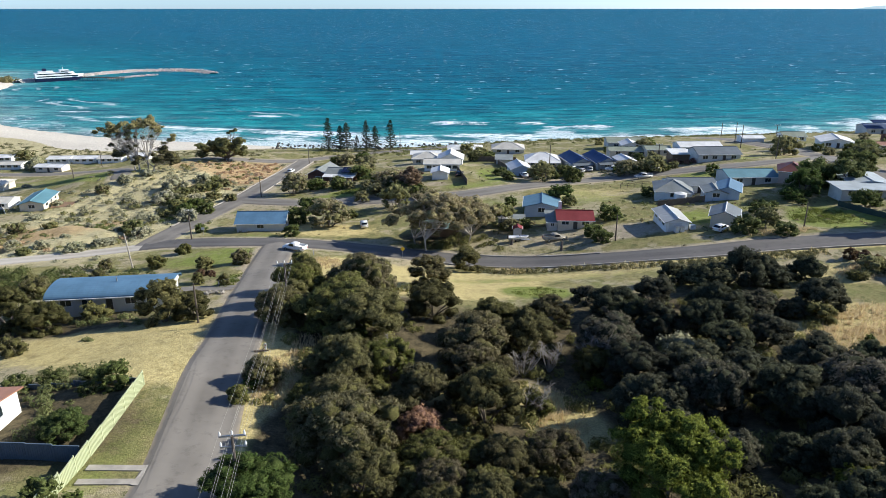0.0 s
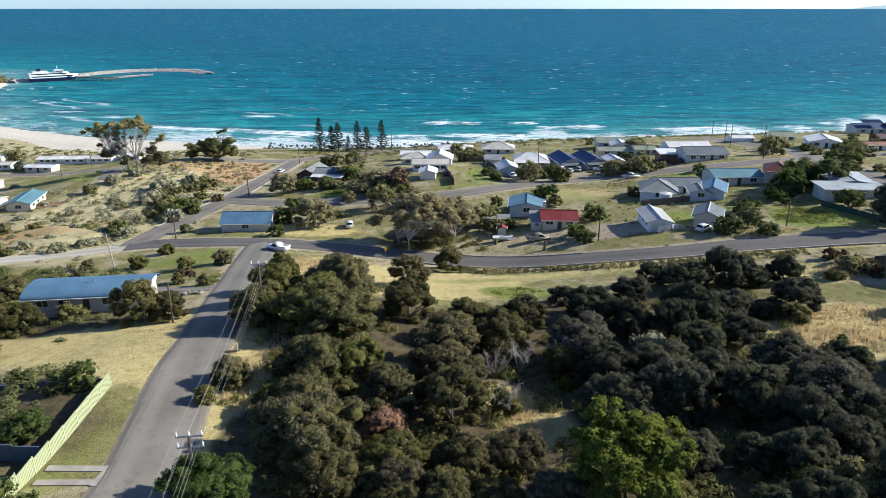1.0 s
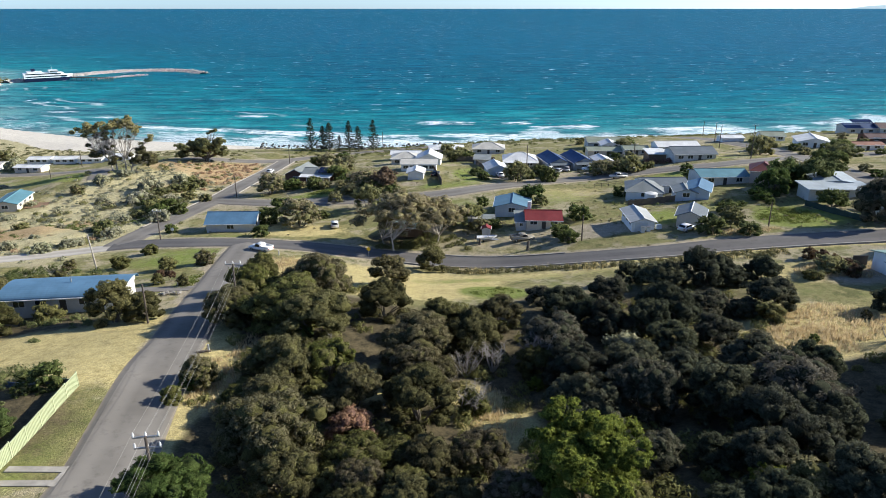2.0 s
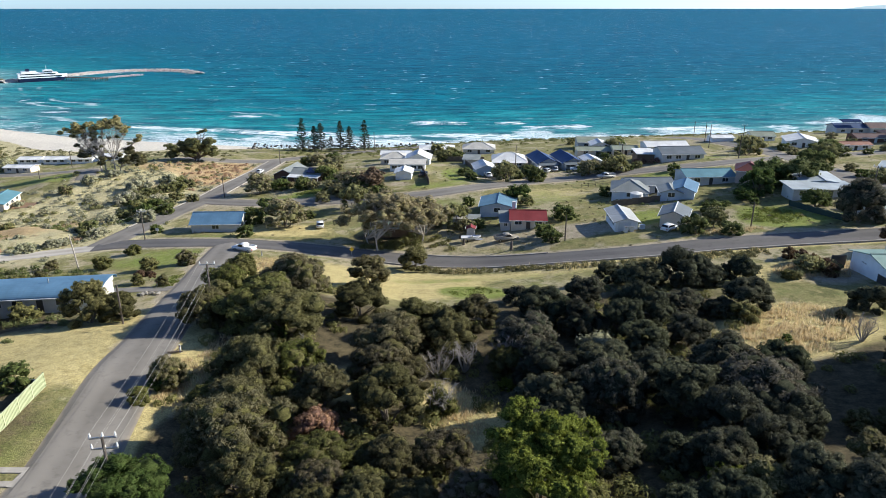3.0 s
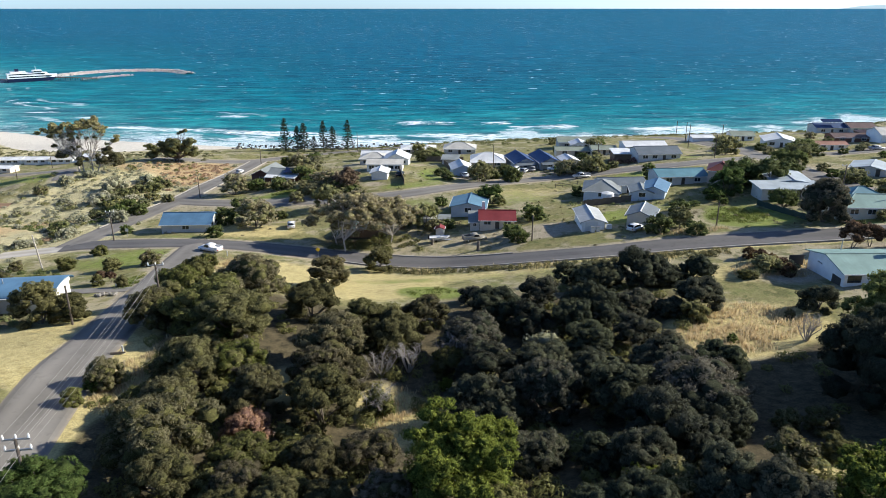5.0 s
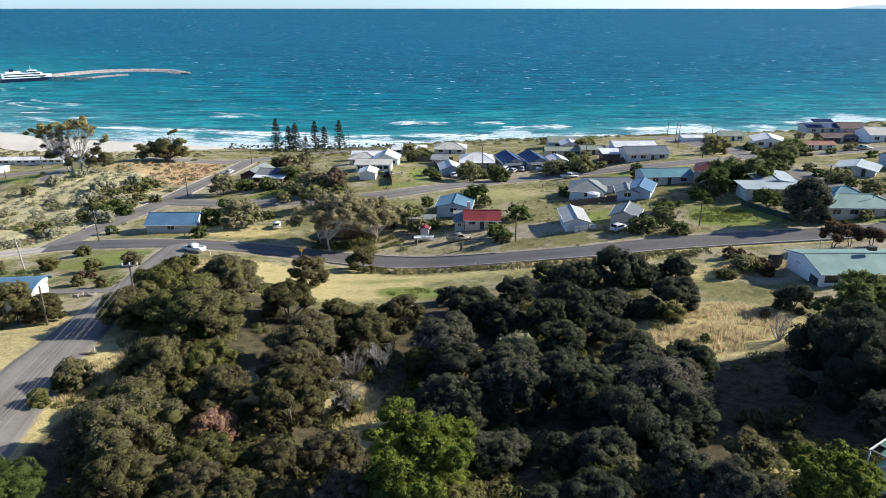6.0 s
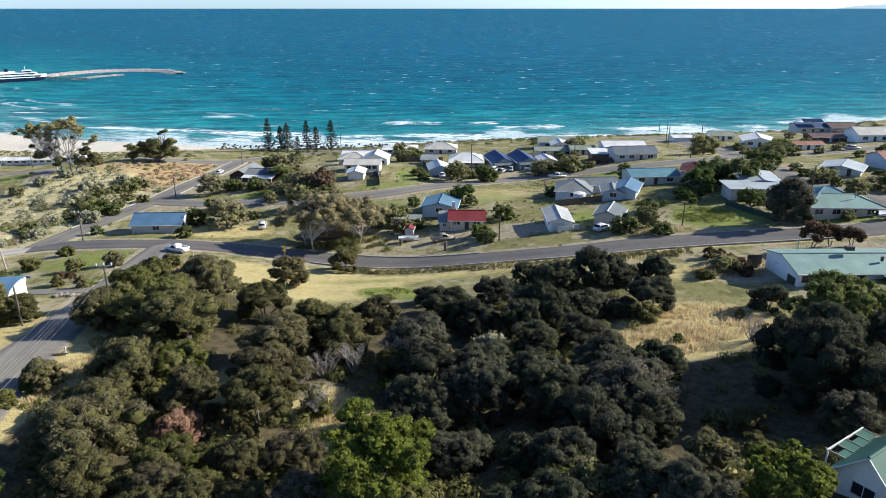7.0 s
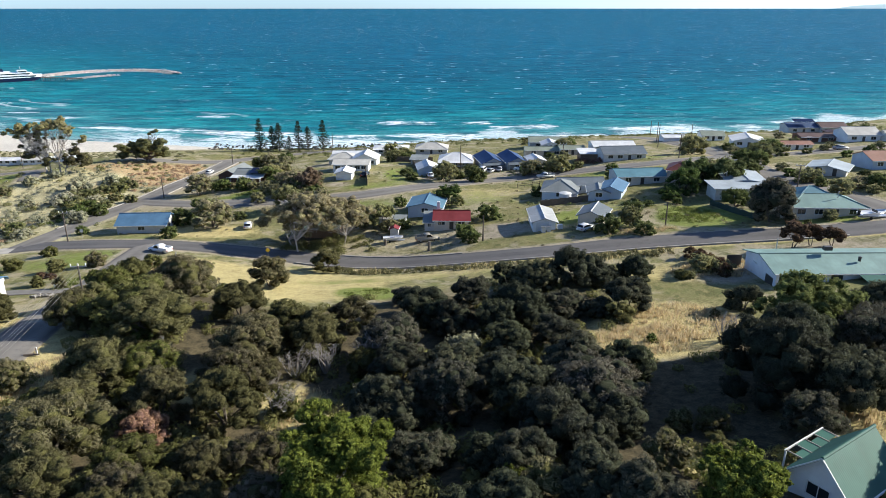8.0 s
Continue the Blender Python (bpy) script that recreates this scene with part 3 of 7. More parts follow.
    bare = 0.6 * ease(30, 6, d) * ease(-70, -40, gx) + 0.85 * ease(4.0, 0.3, gap) * (gy > 115) + 0.8 * ease(2.4, 0.2, gap) * ((gy <= 115) & (gy > 70) & (gx < -22)) + 0.95 * B(41, 138, 7, 5) + 0.55 * B(24, 138, 14, 6) + 0.8 * B(30, 200, 14, 3) + 0.8 * B(50, 206, 13, 3) + 0.7 * B(-2, 191, 5, 3) + 0.55 * B(70, 97, 6, 4) + 0.5 * B(85, 110, 16, 2) + 0.7 * B(95, 106, 8, 3) + 0.7 * B(112, 130, 4, 10) + 0.55 * B(76, 100, 8, 5) + 0.6 * B(-34, 103, 2, 9) + 0.5 * B(-80, 230, 14, 10) + 0.5 * B(60, 128, 14, 2.2)
    rust = 1.1 * B(-67, 237, 8, 22) + 0.9 * B(-82, 243, 18, 14) + 0.8 * B(-98, 158, 14, 7) + 0.7 * B(-85, 169, 7, 5) + 0.5 * B(-80, 205, 8, 12) + 0.7 * B(-104, 148, 10, 6)
    sage = 0.95 * B(-86, 185, 24, 46) + 0.95 * B(-98, 152, 34, 18) + 0.6 * B(-70, 160, 8, 20) + 0.7 * ease(80, 60, d) * ease(-70, -110, gx)
    sand = ease(46, 34, d + 8 * np.sin(gx * 0.05)) * ease(-60, -105, gx) + 0.2 * B(-85, 188, 22, 46)
    for name, chans in (("cover", (green, straw, litter)), ("bare", (sand, bare, rust))):
        at = me.color_attributes.new(name, "FLOAT_COLOR", "POINT")
        rgba = np.stack([np.clip(c, 0, 1) for c in chans] + [np.clip(sage, 0, 1) if name == "bare" else np.ones_like(z)], -1)
        at.data.foreach_set("color", rgba.reshape(-1).astype(np.float32))
    me.materials.append(M_GROUND)
    return tagged(new("ground", me), "coastal slope of dry grass, lawn, scrub and sand", "ground", kind="structure")


make_ground()

for n, (key, line) in enumerate(ROADS.items()):
    half = WIDTHS[key] / 2
    up = 0.135 - 0.006 * n
    offs = [-half - 0.7, -half, -half * 0.5, 0, half * 0.5, half, half + 0.7]
    gravel = key in ("gravel_track",)
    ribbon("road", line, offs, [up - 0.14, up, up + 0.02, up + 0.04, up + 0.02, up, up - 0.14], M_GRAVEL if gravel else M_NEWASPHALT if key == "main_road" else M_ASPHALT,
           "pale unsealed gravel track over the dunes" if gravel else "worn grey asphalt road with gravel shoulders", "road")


def kerb(line, offset, label="weathered concrete kerb along the asphalt road"):
    o = [offset - 0.2, offset - 0.19, offset + 0.17, offset + 0.2]
    ribbon("kerb", line, o, [0.02, 0.27, 0.27, -0.05], M_KERB, label, "kerb", uv=False)


main = ROADS["main_road"]
kerb(main[(main[:, 0] > -2) & (main[:, 0] < 100)], 3.9)
kerb(main[(main[:, 0] > 3) & (main[:, 0] < 30)], -3.9)
beach_way = ROADS["beach_road"]
kerb(beach_way[(beach_way[:, 1] > 160)], -3.4)
kerb(beach_way[(beach_way[:, 1] > 200)], 3.4)


# ---- the sea ----
def make_sea():
    xs = lines_of((-4800, -900, 300), (-900, -300, 20), (-300, 400, 5), (400, 900, 20), (900, 4801, 300))
    ys = lines_of((270, 460, 3), (460, 800, 12), (800, 1500, 50), (1500, 4650, 150))
    gx, gy = np.meshgrid(xs, ys)
    # far out the sheet is lifted a little, to meet the eye at the true horizon
    z = 46.5 * ease(1300, 4650, gy) ** 1.15
    n, m = gx.shape
    idx = np.arange(n * m).reshape(n, m)
    faces = np.stack([idx[:-1, :-1], idx[:-1, 1:], idx[1:, 1:], idx[1:, :-1]], -1).reshape(-1, 4)
    me = bpy.data.meshes.new("water")
    me.from_pydata(np.stack([gx, gy, z], -1).reshape(-1, 3).tolist(), [], faces.tolist())
    for f in me.polygons:
        f.use_smooth = True
    d = gy - shore_y(gx)
    bay = ease(-40, -150, gx)
    ragged = 9 * np.sin(gx * 0.06 + 1) + 6 * np.sin(gx * 0.17)
    near = np.clip((0.95 - 0.45 * ease(-110, -170, gx)) * ease(46, 14, d + ragged) + bay * 0.1 * ease(100, 10, d) + (0.42 - 0.2 * bay) * ease(120, 80, d) * ease(20, 60, d), 0, 1)
    far = np.clip(d * (1 - 0.4 * ease(-40, -220, gx)) / 700, 0, 1) ** 0.75
    at = me.color_attributes.new("offshore", "FLOAT_COLOR", "POINT")
    at.data.foreach_set("color", np.stack([far, near, np.clip(d / 150, 0, 1), 0.15 + 0.85 * ease(-20, -110, gx)], -1).reshape(-1).astype(np.float32))
    # rows of breaking waves: x, y, half length, half depth
    rolls = [(2, 414, 13, 11), (23, 413, 7, 7), (54, 413, 12, 8), (64, 397, 8, 7), (88, 399, 14, 13), (134, 391, 12, 9), (156, 391, 13, 12), (172, 389, 14, 12), (211, 397, 14, 10), (240, 412, 12, 8), (-17, 370, 16, 6), (44, 368, 24, 10), (16, 372, 14, 7), (-114, 440, 14, 7), (-132, 391, 28, 8), (-88, 381, 24, 8), (-58, 375, 20, 9), (-167, 400, 20, 6), (-205, 436, 14, 5), (-247, 461, 14, 6), (-284, 505, 14, 7), (-40, 352, 26, 9), (0, 352, 26, 8), (-90, 362, 20, 8), (110, 370, 30, 6), (200, 376, 24, 6)]
    white = sum(blob(gx, gy, *q) for q in rolls)
    at = me.color_attributes.new("breakers", "FLOAT_COLOR", "POINT")
    at.data.foreach_set("color", np.stack([np.clip(white, 0, 1)] * 4, -1).reshape(-1).astype(np.float32))
    me.materials.append(M_WATER)
    return tagged(new("water", me), "wind-ruffled turquoise sea turning deep blue, flecked with whitecaps", "sea", kind="structure")


make_sea()

# a low headland on the horizon, its haze made by a pale glowing colour
M_HAZE = bpy.data.materials.new("distant_haze")
M_HAZE.use_nodes = True
hz = M_HAZE.node_tree.nodes["Principled BSDF"]
hz.inputs["Base Color"].default_value = (0.2, 0.26, 0.3, 1)
hz.inputs["Emission Color"].default_value = (0.42, 0.55, 0.60, 1)
hz.inputs["Emission Strength"].default_value = 0.75
hz.inputs["Roughness"].default_value = 1
prof = [(2660, 0), (2720, 10), (2780, 17), (2900, 24), (3050, 29), (3250, 33), (3500, 30), (3900, 20), (4300, 0)]
hv = [(x, 4640, 40) for x, _ in prof] + [(x, 4640, 46 + up) for x, up in prof] + [(x, 4700, 46 + up * 0.5) for x, up in prof]
k = len(prof)
hf = [(i, i + 1, k + i + 1, k + i) for i in range(k - 1)] + [(k + i, k + i + 1, 2 * k + i + 1, 2 * k + i) for i in range(k - 1)]
tagged(link_mesh("backdrop", hv, hf, M_HAZE), "faint hazy headland far across the water", "headland", kind="structure")


# ---- rocks, breakwater, jetty ----
def rock_mesh(name, seed, material):
    rnd = random.Random(seed)
    bm = bmesh.new()
    bmesh.ops.create_icosphere(bm, subdivisions=1, radius=0.5)
    for v in bm.verts:
        v.co *= rnd.uniform(0.7, 1.15)
        v.co.z *= 0.75
    me = bpy.data.meshes.new(name)
    bm.to_mesh(me)
    bm.free()
    me.materials.append(material)
    return me


def rock_heap(name, spots, seed, material, label, category, parent=None):
    """Many boulders in one mesh: spots of x, y, z, size."""
    rnd = random.Random(seed)
    shapes = []
    for k in range(6):
        me = rock_mesh("shape", seed + k, material)
        shapes.append(([v.co.copy() for v in me.vertices], [tuple(p.vertices) for p in me.polygons]))
        bpy.data.meshes.remove(me)
    verts, faces = [], []
    for x, y, z, s in spots:
        vs, fs = shapes[rnd.randrange(6)]
        m = Matrix.LocRotScale((x, y, z), Euler((rnd.uniform(0, 6), rnd.uniform(0, 6), rnd.uniform(0, 6))), (s * rnd.uniform(0.7, 1.2), s * rnd.uniform(0.7, 1.2), s * rnd.uniform(0.6, 1)))
        o = len(verts)
        verts += [m @ v for v in vs]
        faces += [tuple(i + o for i in f) for f in fs]
    ob = link_mesh(name, verts, faces, material, parent)
    return tagged(ob, label, category, kind="stuff")


def breakwater():
    rnd = random.Random(9)
    line = smooth_line([(-392, 640), (-376, 680), (-362, 706), (-347, 735), (-326, 753), (-298, 760), (-265, 753), (-240, 729)], 1.6)
    nrm = side_of(line)
    spots = []
    for p, n in zip(line, nrm):
        for _ in range(13):
            o = rnd.uniform(-7, 7)
            q = p + n * o + np.array([rnd.uniform(-1, 1), rnd.uniform(-1, 1)])
            spots.append((q[0], q[1], max(0, 2.3 - abs(o) * 0.36) + rnd.uniform(-0.3, 0.3), rnd.uniform(1.0, 2.2)))
    e = thing("breakwater", -320, 740, 0)
    tagged(e, "long curved breakwater of pale grey boulders in the sea", "breakwater")
    hill = []
    offs, ups = [-7.5, -2.5, 2.5, 7.5], [-1, 2.0, 2.0, -1]
    for p, n in zip(line, nrm):
        hill += [(p[0] + n[0] * o + 320, p[1] + n[1] * o - 740, u) for o, u in zip(offs, ups)]
    fs = [(i * 4 + j, i * 4 + j + 1, i * 4 + j + 5, i * 4 + j + 4) for i in range(len(line) - 1) for j in range(3)]
    link_mesh("core", hill, fs, M_ROCK, e)
    rock_heap("boulder_facing", [(x + 320, y - 740, z, s) for x, y, z, s in spots], 3, M_ROCK, "tumbled grey boulders", "", e)
    inner = []
    for t in np.linspace(0, 1, 60):
        x, y = -322 + 28 * t, 672 + 40 * t
        inner += [(x + rnd.uniform(-2.5, 2.5), y + rnd.uniform(-2.5, 2.5), rnd.uniform(-0.2, 1.2), rnd.uniform(1.2, 2.4)) for _ in range(4)]
    rock_heap("rock_groyne", inner, 5, M_ROCK, "low groyne of pale boulders beside the jetty", "groyne")


breakwater()


def jetty():
    e = thing("jetty", -343, 664, 0, -9)
    tagged(e, "timber jetty on dark piles beside the ferry berth", "jetty")
    part("deck", boxed(0, -2, 2.6, 42, 2, 3.1), M_POLEWOOD, e)
    for k in range(9):
        for s in (-1.6, 1.6):
            part("pile", tubed((k * 5 + 0.5, s, -2), (k * 5 + 0.5, s, 3.6), 0.3, 0.3), M_POLEWOOD, e)
    part("handrail", boxed(0, -1.9, 3.9, 42, -1.8, 4.0), M_STEEL, e)


jetty()

shore_rocks = []
rr = random.Random(21)
for _ in range(620):
    x = rr.uniform(-85, 10) if rr.random() < 0.55 else rr.uniform(10, 300)
    y = float(shore_y(x)) - rr.uniform(-9, 16)
    shore_rocks.append((x, y, max(0.0, ground_z(x, y)) + rr.uniform(-0.2, 0.25), rr.uniform(0.6, 2.2)))
rock_heap("shore_rocks", shore_rocks, 31, M_DARKROCK, "dark wet rocks scattered along the waterline", "rocks")


def ferry():
    """Car ferry: raked navy hull, white decks with window bands, funnel and mast."""
    e = thing("ferry", -379.5, 647.3, 0, 35, 0.78)
    tagged(e, "white passenger car ferry with a dark navy hull, berthed", "ferry")
    M_NAVY = mat("navy_hull", (0.012, 0.02, 0.06), 0.4, var=0.15, bump=0)
    M_SHIP = mat("ship_white", (0.8, 0.82, 0.83), 0.4, var=0.06, bump=0)

    def hull(z0, z1, w0, w1, l0, l1, mt, name):
        bm = bmesh.new()
        rings = []
        for z, w, l in ((z0, w0, l0), (z1, w1, l1)):
            rings.append([bm.verts.new(p) for p in ((0, -w, z), (l * 0.72, -w, z), (l * 0.9, -w * 0.6, z), (l, 0, z), (l * 0.9, w * 0.6, z), (l * 0.72, w, z), (0, w, z))])
        for i in range(7):
            bm.faces.new((rings[0][i], rings[0][(i + 1) % 7], rings[1][(i + 1) % 7], rings[1][i]))
        bm.faces.new(rings[1])
        bm.faces.new(rings[0][::-1])
        return part(name, bm, mt, e)

    hull(-1, 4.2, 6.2, 7.2, 47, 52, M_NAVY, "hull")
    hull(4.2, 7.6, 7.1, 7.1, 51.8, 53, M_SHIP, "car_deck")
    hull(7.6, 10.2, 6.6, 6.4, 44, 42, M_SHIP, "passenger_deck")
    part("bridge", boxed(27, -6.8, 10.2, 37, 6.8, 12.8, bevel=0.4), M_SHIP, e)
    part("sun_deck", boxed(4, -5, 10.2, 20, 5, 12, bevel=0.3), M_SHIP, e)
    for name, x0, x1, z0, z1, y in (("window_band", 2, 40, 8.3, 9.4, 6.66), ("window_band", 2, 46, 5.4, 6.6, 7.16), ("window_band", 28, 36.6, 11, 12.2, 6.85)):
        part(name, boxed(x0, -y, z0, x1, y, z1), M_GLASS, e)
    part("bridge_window", boxed(36.9, -6, 11.1, 37.1, 6, 12.2), M_GLASS, e)
    part("funnel", boxed(9, -3, 12, 13, -1.4, 15, bevel=0.3), M_NAVY, e)
    part("funnel", boxed(9, 1.4, 12, 13, 3, 15, bevel=0.3), M_NAVY, e)
    part("mast", tubed((31, 0, 12.8), (31, 0, 18), 0.3, 0.12), M_SHIP, e)
    part("radar_arm", boxed(30.8, -2, 15.6, 31.2, 2, 15.9), M_SHIP, e)
    part("rail", boxed(1, -6.5, 10.9, 26, -6.42, 11.0), M_STEEL, e)


ferry()


# ---- plants ----
def cards(centres, normals, size, rng, long=1.5):
    """Leaf sprigs: one tapering blade for each centre."""
    n = len(centres)
    nrm = normals / np.linalg.norm(normals, axis=1, keepdims=True)
    r = rng.normal(size=(n, 3))
    t = np.cross(nrm, r)
    t /= np.linalg.norm(t, axis=1, keepdims=True)
    b = np.cross(nrm, t)
    s = size * rng.uniform(0.6, 1.4, (n, 1))
    v = np.stack([centres - t * s * long * 0.5 - b * s * 0.36, centres - t * s * long * 0.5 + b * s * 0.36 - nrm * s * 0.2, centres + t * s * long * 0.6 + nrm * s * 0.15], 1)
    f = np.arange(3 * n).reshape(n, 3)
    return v.reshape(-1, 3), f


def lobe_points(c, r, n, rng, flat=0.75, low=-0.35):
    d = rng.normal(size=(int(n * 1.9) + 8, 3))
    d /= np.linalg.norm(d, axis=1, keepdims=True)
    d = d[d[:, 2] > low][:n]
    k = r * rng.uniform(0.62, 1.06, (len(d), 1)) * (1 + 0.18 * np.sin(7 * d[:, :1] + 5 * d[:, 1:2]))
    p = np.array(c) + d * k * (1, 1, flat)
    return p, d + rng.normal(scale=0.22, size=d.shape)


def ball_shape(level):
    bm = bmesh.new()
    bmesh.ops.create_icosphere(bm, subdivisions=level, radius=1.0)
    v, f = np.array([q.co[:] for q in bm.verts]), [[q.index for q in g.verts] for g in bm.faces]
    bm.free()
    return v, np.array(f)


BALLS = {k: ball_shape(k) for k in (1, 2)}


def unit(a):
    return a / np.maximum(np.linalg.norm(a, axis=-1, keepdims=True), 1e-9)


def clumps_of(lobes, rng, flat, low, many):
    """Small tufts over the outside of the lobes: centre, radius and the way out of the lobe."""
    cs, rs_ = np.array([c for c, _ in lobes], float), np.array([q for _, q in lobes], float)
    at, rad, way = [], [], []
    for i, (c, q) in enumerate(zip(cs, rs_)):
        n = many if q > 0.45 else 6
        d = unit(rng.normal(size=(n * 2, 3)))
        d = d[d[:, 2] > low][:n]
        p = c + d * (q * rng.uniform(0.62, 0.9, (len(d), 1))) * (1, 1, flat)
        deep = np.linalg.norm((p[:, None] - cs[None]) / (1, 1, flat), axis=2) / rs_[None]
        deep[:, i] = 9
        keep = deep.min(1) > 0.66
        at.append(p[keep])
        way.append(d[keep])
        rad.append(q * rng.uniform(0.2, 0.36, keep.sum()) * (1.0 if many > 12 else 1.35))
    return np.concatenate(at), np.concatenate(rad), np.concatenate(way)


def crown_mesh(name, lobes, per_area, size, seed, material, flat=0.75, low=-0.35, core=0.78):
    """Tufts of fine sprigs over every lobe, with a lumpy leafy mass within."""
    rng = np.random.RandomState(seed)
    at, rad, way = clumps_of(lobes, rng, flat, low, 20 if per_area > 250 else 9)
    n = np.maximum(6, per_area * 0.55 * rad * rad * rng.uniform(0.6, 1.3, len(rad))).astype(int)
    own = np.repeat(np.arange(len(at)), n)
    d = unit(rng.normal(size=(len(own), 3)) + way[own] * 0.7)
    p = at[own] + d * (rad[own] * rng.uniform(0.55, 1.2, len(own)) ** 0.8)[:, None] * (1, 1, flat * 0.9)
    out = unit(d * 0.75 + way[own] * 0.5 + rng.normal(scale=0.42, size=d.shape))
    t = unit(np.cross(out, rng.normal(size=d.shape)) + d * 0.55)
    b = unit(np.cross(out, t))
    s = size * rng.uniform(0.55, 1.45, (len(own), 1))
    tri = np.stack([p - t * s * 0.7 + b * s * 0.36, p - t * s * 0.7 - b * s * 0.36, p + t * s * 0.9], 1).reshape(-1, 3)
    verts, faces, nrm = [tri], [np.arange(len(tri)).reshape(-1, 3)], [np.repeat(out, 3, 0)]
    o = len(tri)
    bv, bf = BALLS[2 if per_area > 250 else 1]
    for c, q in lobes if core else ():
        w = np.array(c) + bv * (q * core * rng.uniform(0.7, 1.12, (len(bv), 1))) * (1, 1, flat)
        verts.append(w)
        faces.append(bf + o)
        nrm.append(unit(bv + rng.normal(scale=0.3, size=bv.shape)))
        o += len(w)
    faces = np.concatenate(faces)
    me = bpy.data.meshes.new(name)
    me.from_pydata(np.concatenate(verts).tolist(), [], faces.tolist())
    me.materials.append(material)
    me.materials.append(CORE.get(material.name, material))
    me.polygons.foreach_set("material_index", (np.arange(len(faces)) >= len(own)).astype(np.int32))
    me.polygons.foreach_set("use_smooth", np.ones(len(faces), bool))
    # sprigs are shaded with the tuft that they grow on
    me.normals_split_custom_set_from_vertices(np.concatenate(nrm).tolist())
    return me


def stems(bm, base, tops, r0, seed, bend=0.25, sub=0):
    """Tapered limbs from the base to each top, in three bent pieces, with side twigs."""
    rnd = random.Random(seed)
    for top in tops:
        a, b = Vector(base), Vector(top)
        L = (b - a).length
        p1 = a.lerp(b, 0.38) + Vector((rnd.uniform(-1, 1), rnd.uniform(-1, 1), 0.4)) * L * bend * 0.4
        p2 = a.lerp(b, 0.72) + Vector((rnd.uniform(-1, 1), rnd.uniform(-1, 1), 0.2)) * L * bend * 0.4
        rr_ = (r0, r0 * 0.72, r0 * 0.45, r0 * 0.14)
        for (q0, q1), (s0, s1) in zip(((a, p1), (p1, p2), (p2, b)), zip(rr_, rr_[1:])):
            tube(bm, q0, q1, s0, s1, 6)
        for _ in range(sub):
            q = p1.lerp(b, rnd.uniform(0, 0.9))
            tip = q + Vector((rnd.uniform(-1, 1), rnd.uniform(-1, 1), rnd.uniform(0.1, 1))) * L * rnd.uniform(0.12, 0.3)
            tube(bm, q, tip, r0 * 0.28, r0 * 0.06, 5)


def dome_lobes(rng, w, hgt, n, r_lo, r_hi, base=0.35):
    """Lobes spread over an umbrella of width w and height hgt."""
    out = []
    for k in range(n):
        a = 2.4 * k + rng.uniform(-0.4, 0.4)
        q = math.sqrt((k + 0.6) / n)
        rad = q * w * 0.40 * rng.uniform(0.75, 1.2)
        z = hgt * (base + (0.92 - base - 0.12) * math.sqrt(max(0, 1 - q * q * 0.85))) * rng.uniform(0.78, 1.12)
        out.append(((rad * math.cos(a), rad * math.sin(a), z), w * rng.uniform(r_lo, r_hi)))
    return out


def plant(name, lobes, per_area, size, seed, leaf, bark, stem_n, r0, flat=0.75, low=-0.35, sub=0):
    """A plant at the origin, out of the way below the ground, from which the others are copied."""
    e = thing(name, 0, 0, 0)
    rng = np.random.RandomState(seed + 77)
    bm = bmesh.new()
    tops = [lobes[i][0] for i in rng.choice(len(lobes), min(stem_n, len(lobes)), replace=False)]
    stems(bm, (0, 0, -0.4), tops, r0, seed, sub=sub)
    part("trunk", bm, bark, e)
    crown = new("crown", crown_mesh("crown", lobes, per_area, size, seed, leaf, flat, low))
    crown.parent = e
    return e


def scrub_kinds(leaf, seed, n=4, w=8.0, size=0.135, dens=560, name="coastal_tree"):
    kinds = []
    for k in range(n):
        rng = np.random.RandomState(seed + k)
        hgt = w * (0.62 + 0.1 * (k % 3))
        lobes = dome_lobes(rng, w, hgt, 19 + 2 * k, 0.11, 0.20, 0.28)
        lobes += [((w * 0.36 * math.cos(a), w * 0.36 * math.sin(a), hgt * rng.uniform(0.12, 0.4)), w * 0.145) for a in np.arange(8) * 0.785 + rng.uniform(-0.2, 0.2, 8)]
        kinds.append(plant(name, lobes, dens, size, seed + k, leaf, M_BARK, 6, 0.14 * w / 8, sub=2))
    return kinds


def bush_kinds(leaf, seed, n=3, w=3.0, size=0.2, dens=230, hk=0.62, name="shrub"):
    kinds = []
    for k in range(n):
        rng = np.random.RandomState(seed + k)
        lobes = dome_lobes(rng, w, w * (hk + 0.06 * k), 9 + k, 0.15, 0.25, 0.15)
        lobes += [((w * 0.3 * math.cos(a), w * 0.3 * math.sin(a), w * 0.1), w * 0.17) for a in (0.4, 1.5, 2.4, 3.6, 4.6, 5.7)]
        kinds.append(plant(name, lobes, dens, size, seed + k, leaf, M_BARK, 4, 0.05, low=-0.7))
    return kinds


def grove(kinds, width, spots, label, category, group, seed=1, stretch=(0.85, 1.15)):
    """Copies of the kinds at x, y with the crown's width in metres."""
    rnd = random.Random(seed)
    for x, y, w in spots:
        src = kinds[rnd.randrange(len(kinds))]
        s = w / width
        e = copy_thing(src, pose(0, 0, 0))
        e.matrix_basis = pose(x, y, ground_z(x, y) - 0.05, 0, 0, rnd.uniform(0, 360)) @ Matrix.Diagonal((s, s, s * rnd.uniform(*stretch), 1))
        tagged(e, label, category, group)


OLIVE = scrub_kinds(L_OLIVE, 100, 5)
DARK = scrub_kinds(L_SHADED, 120, 4)
MIDDLE = scrub_kinds(LEAF["brown_olive"], 130, 4)
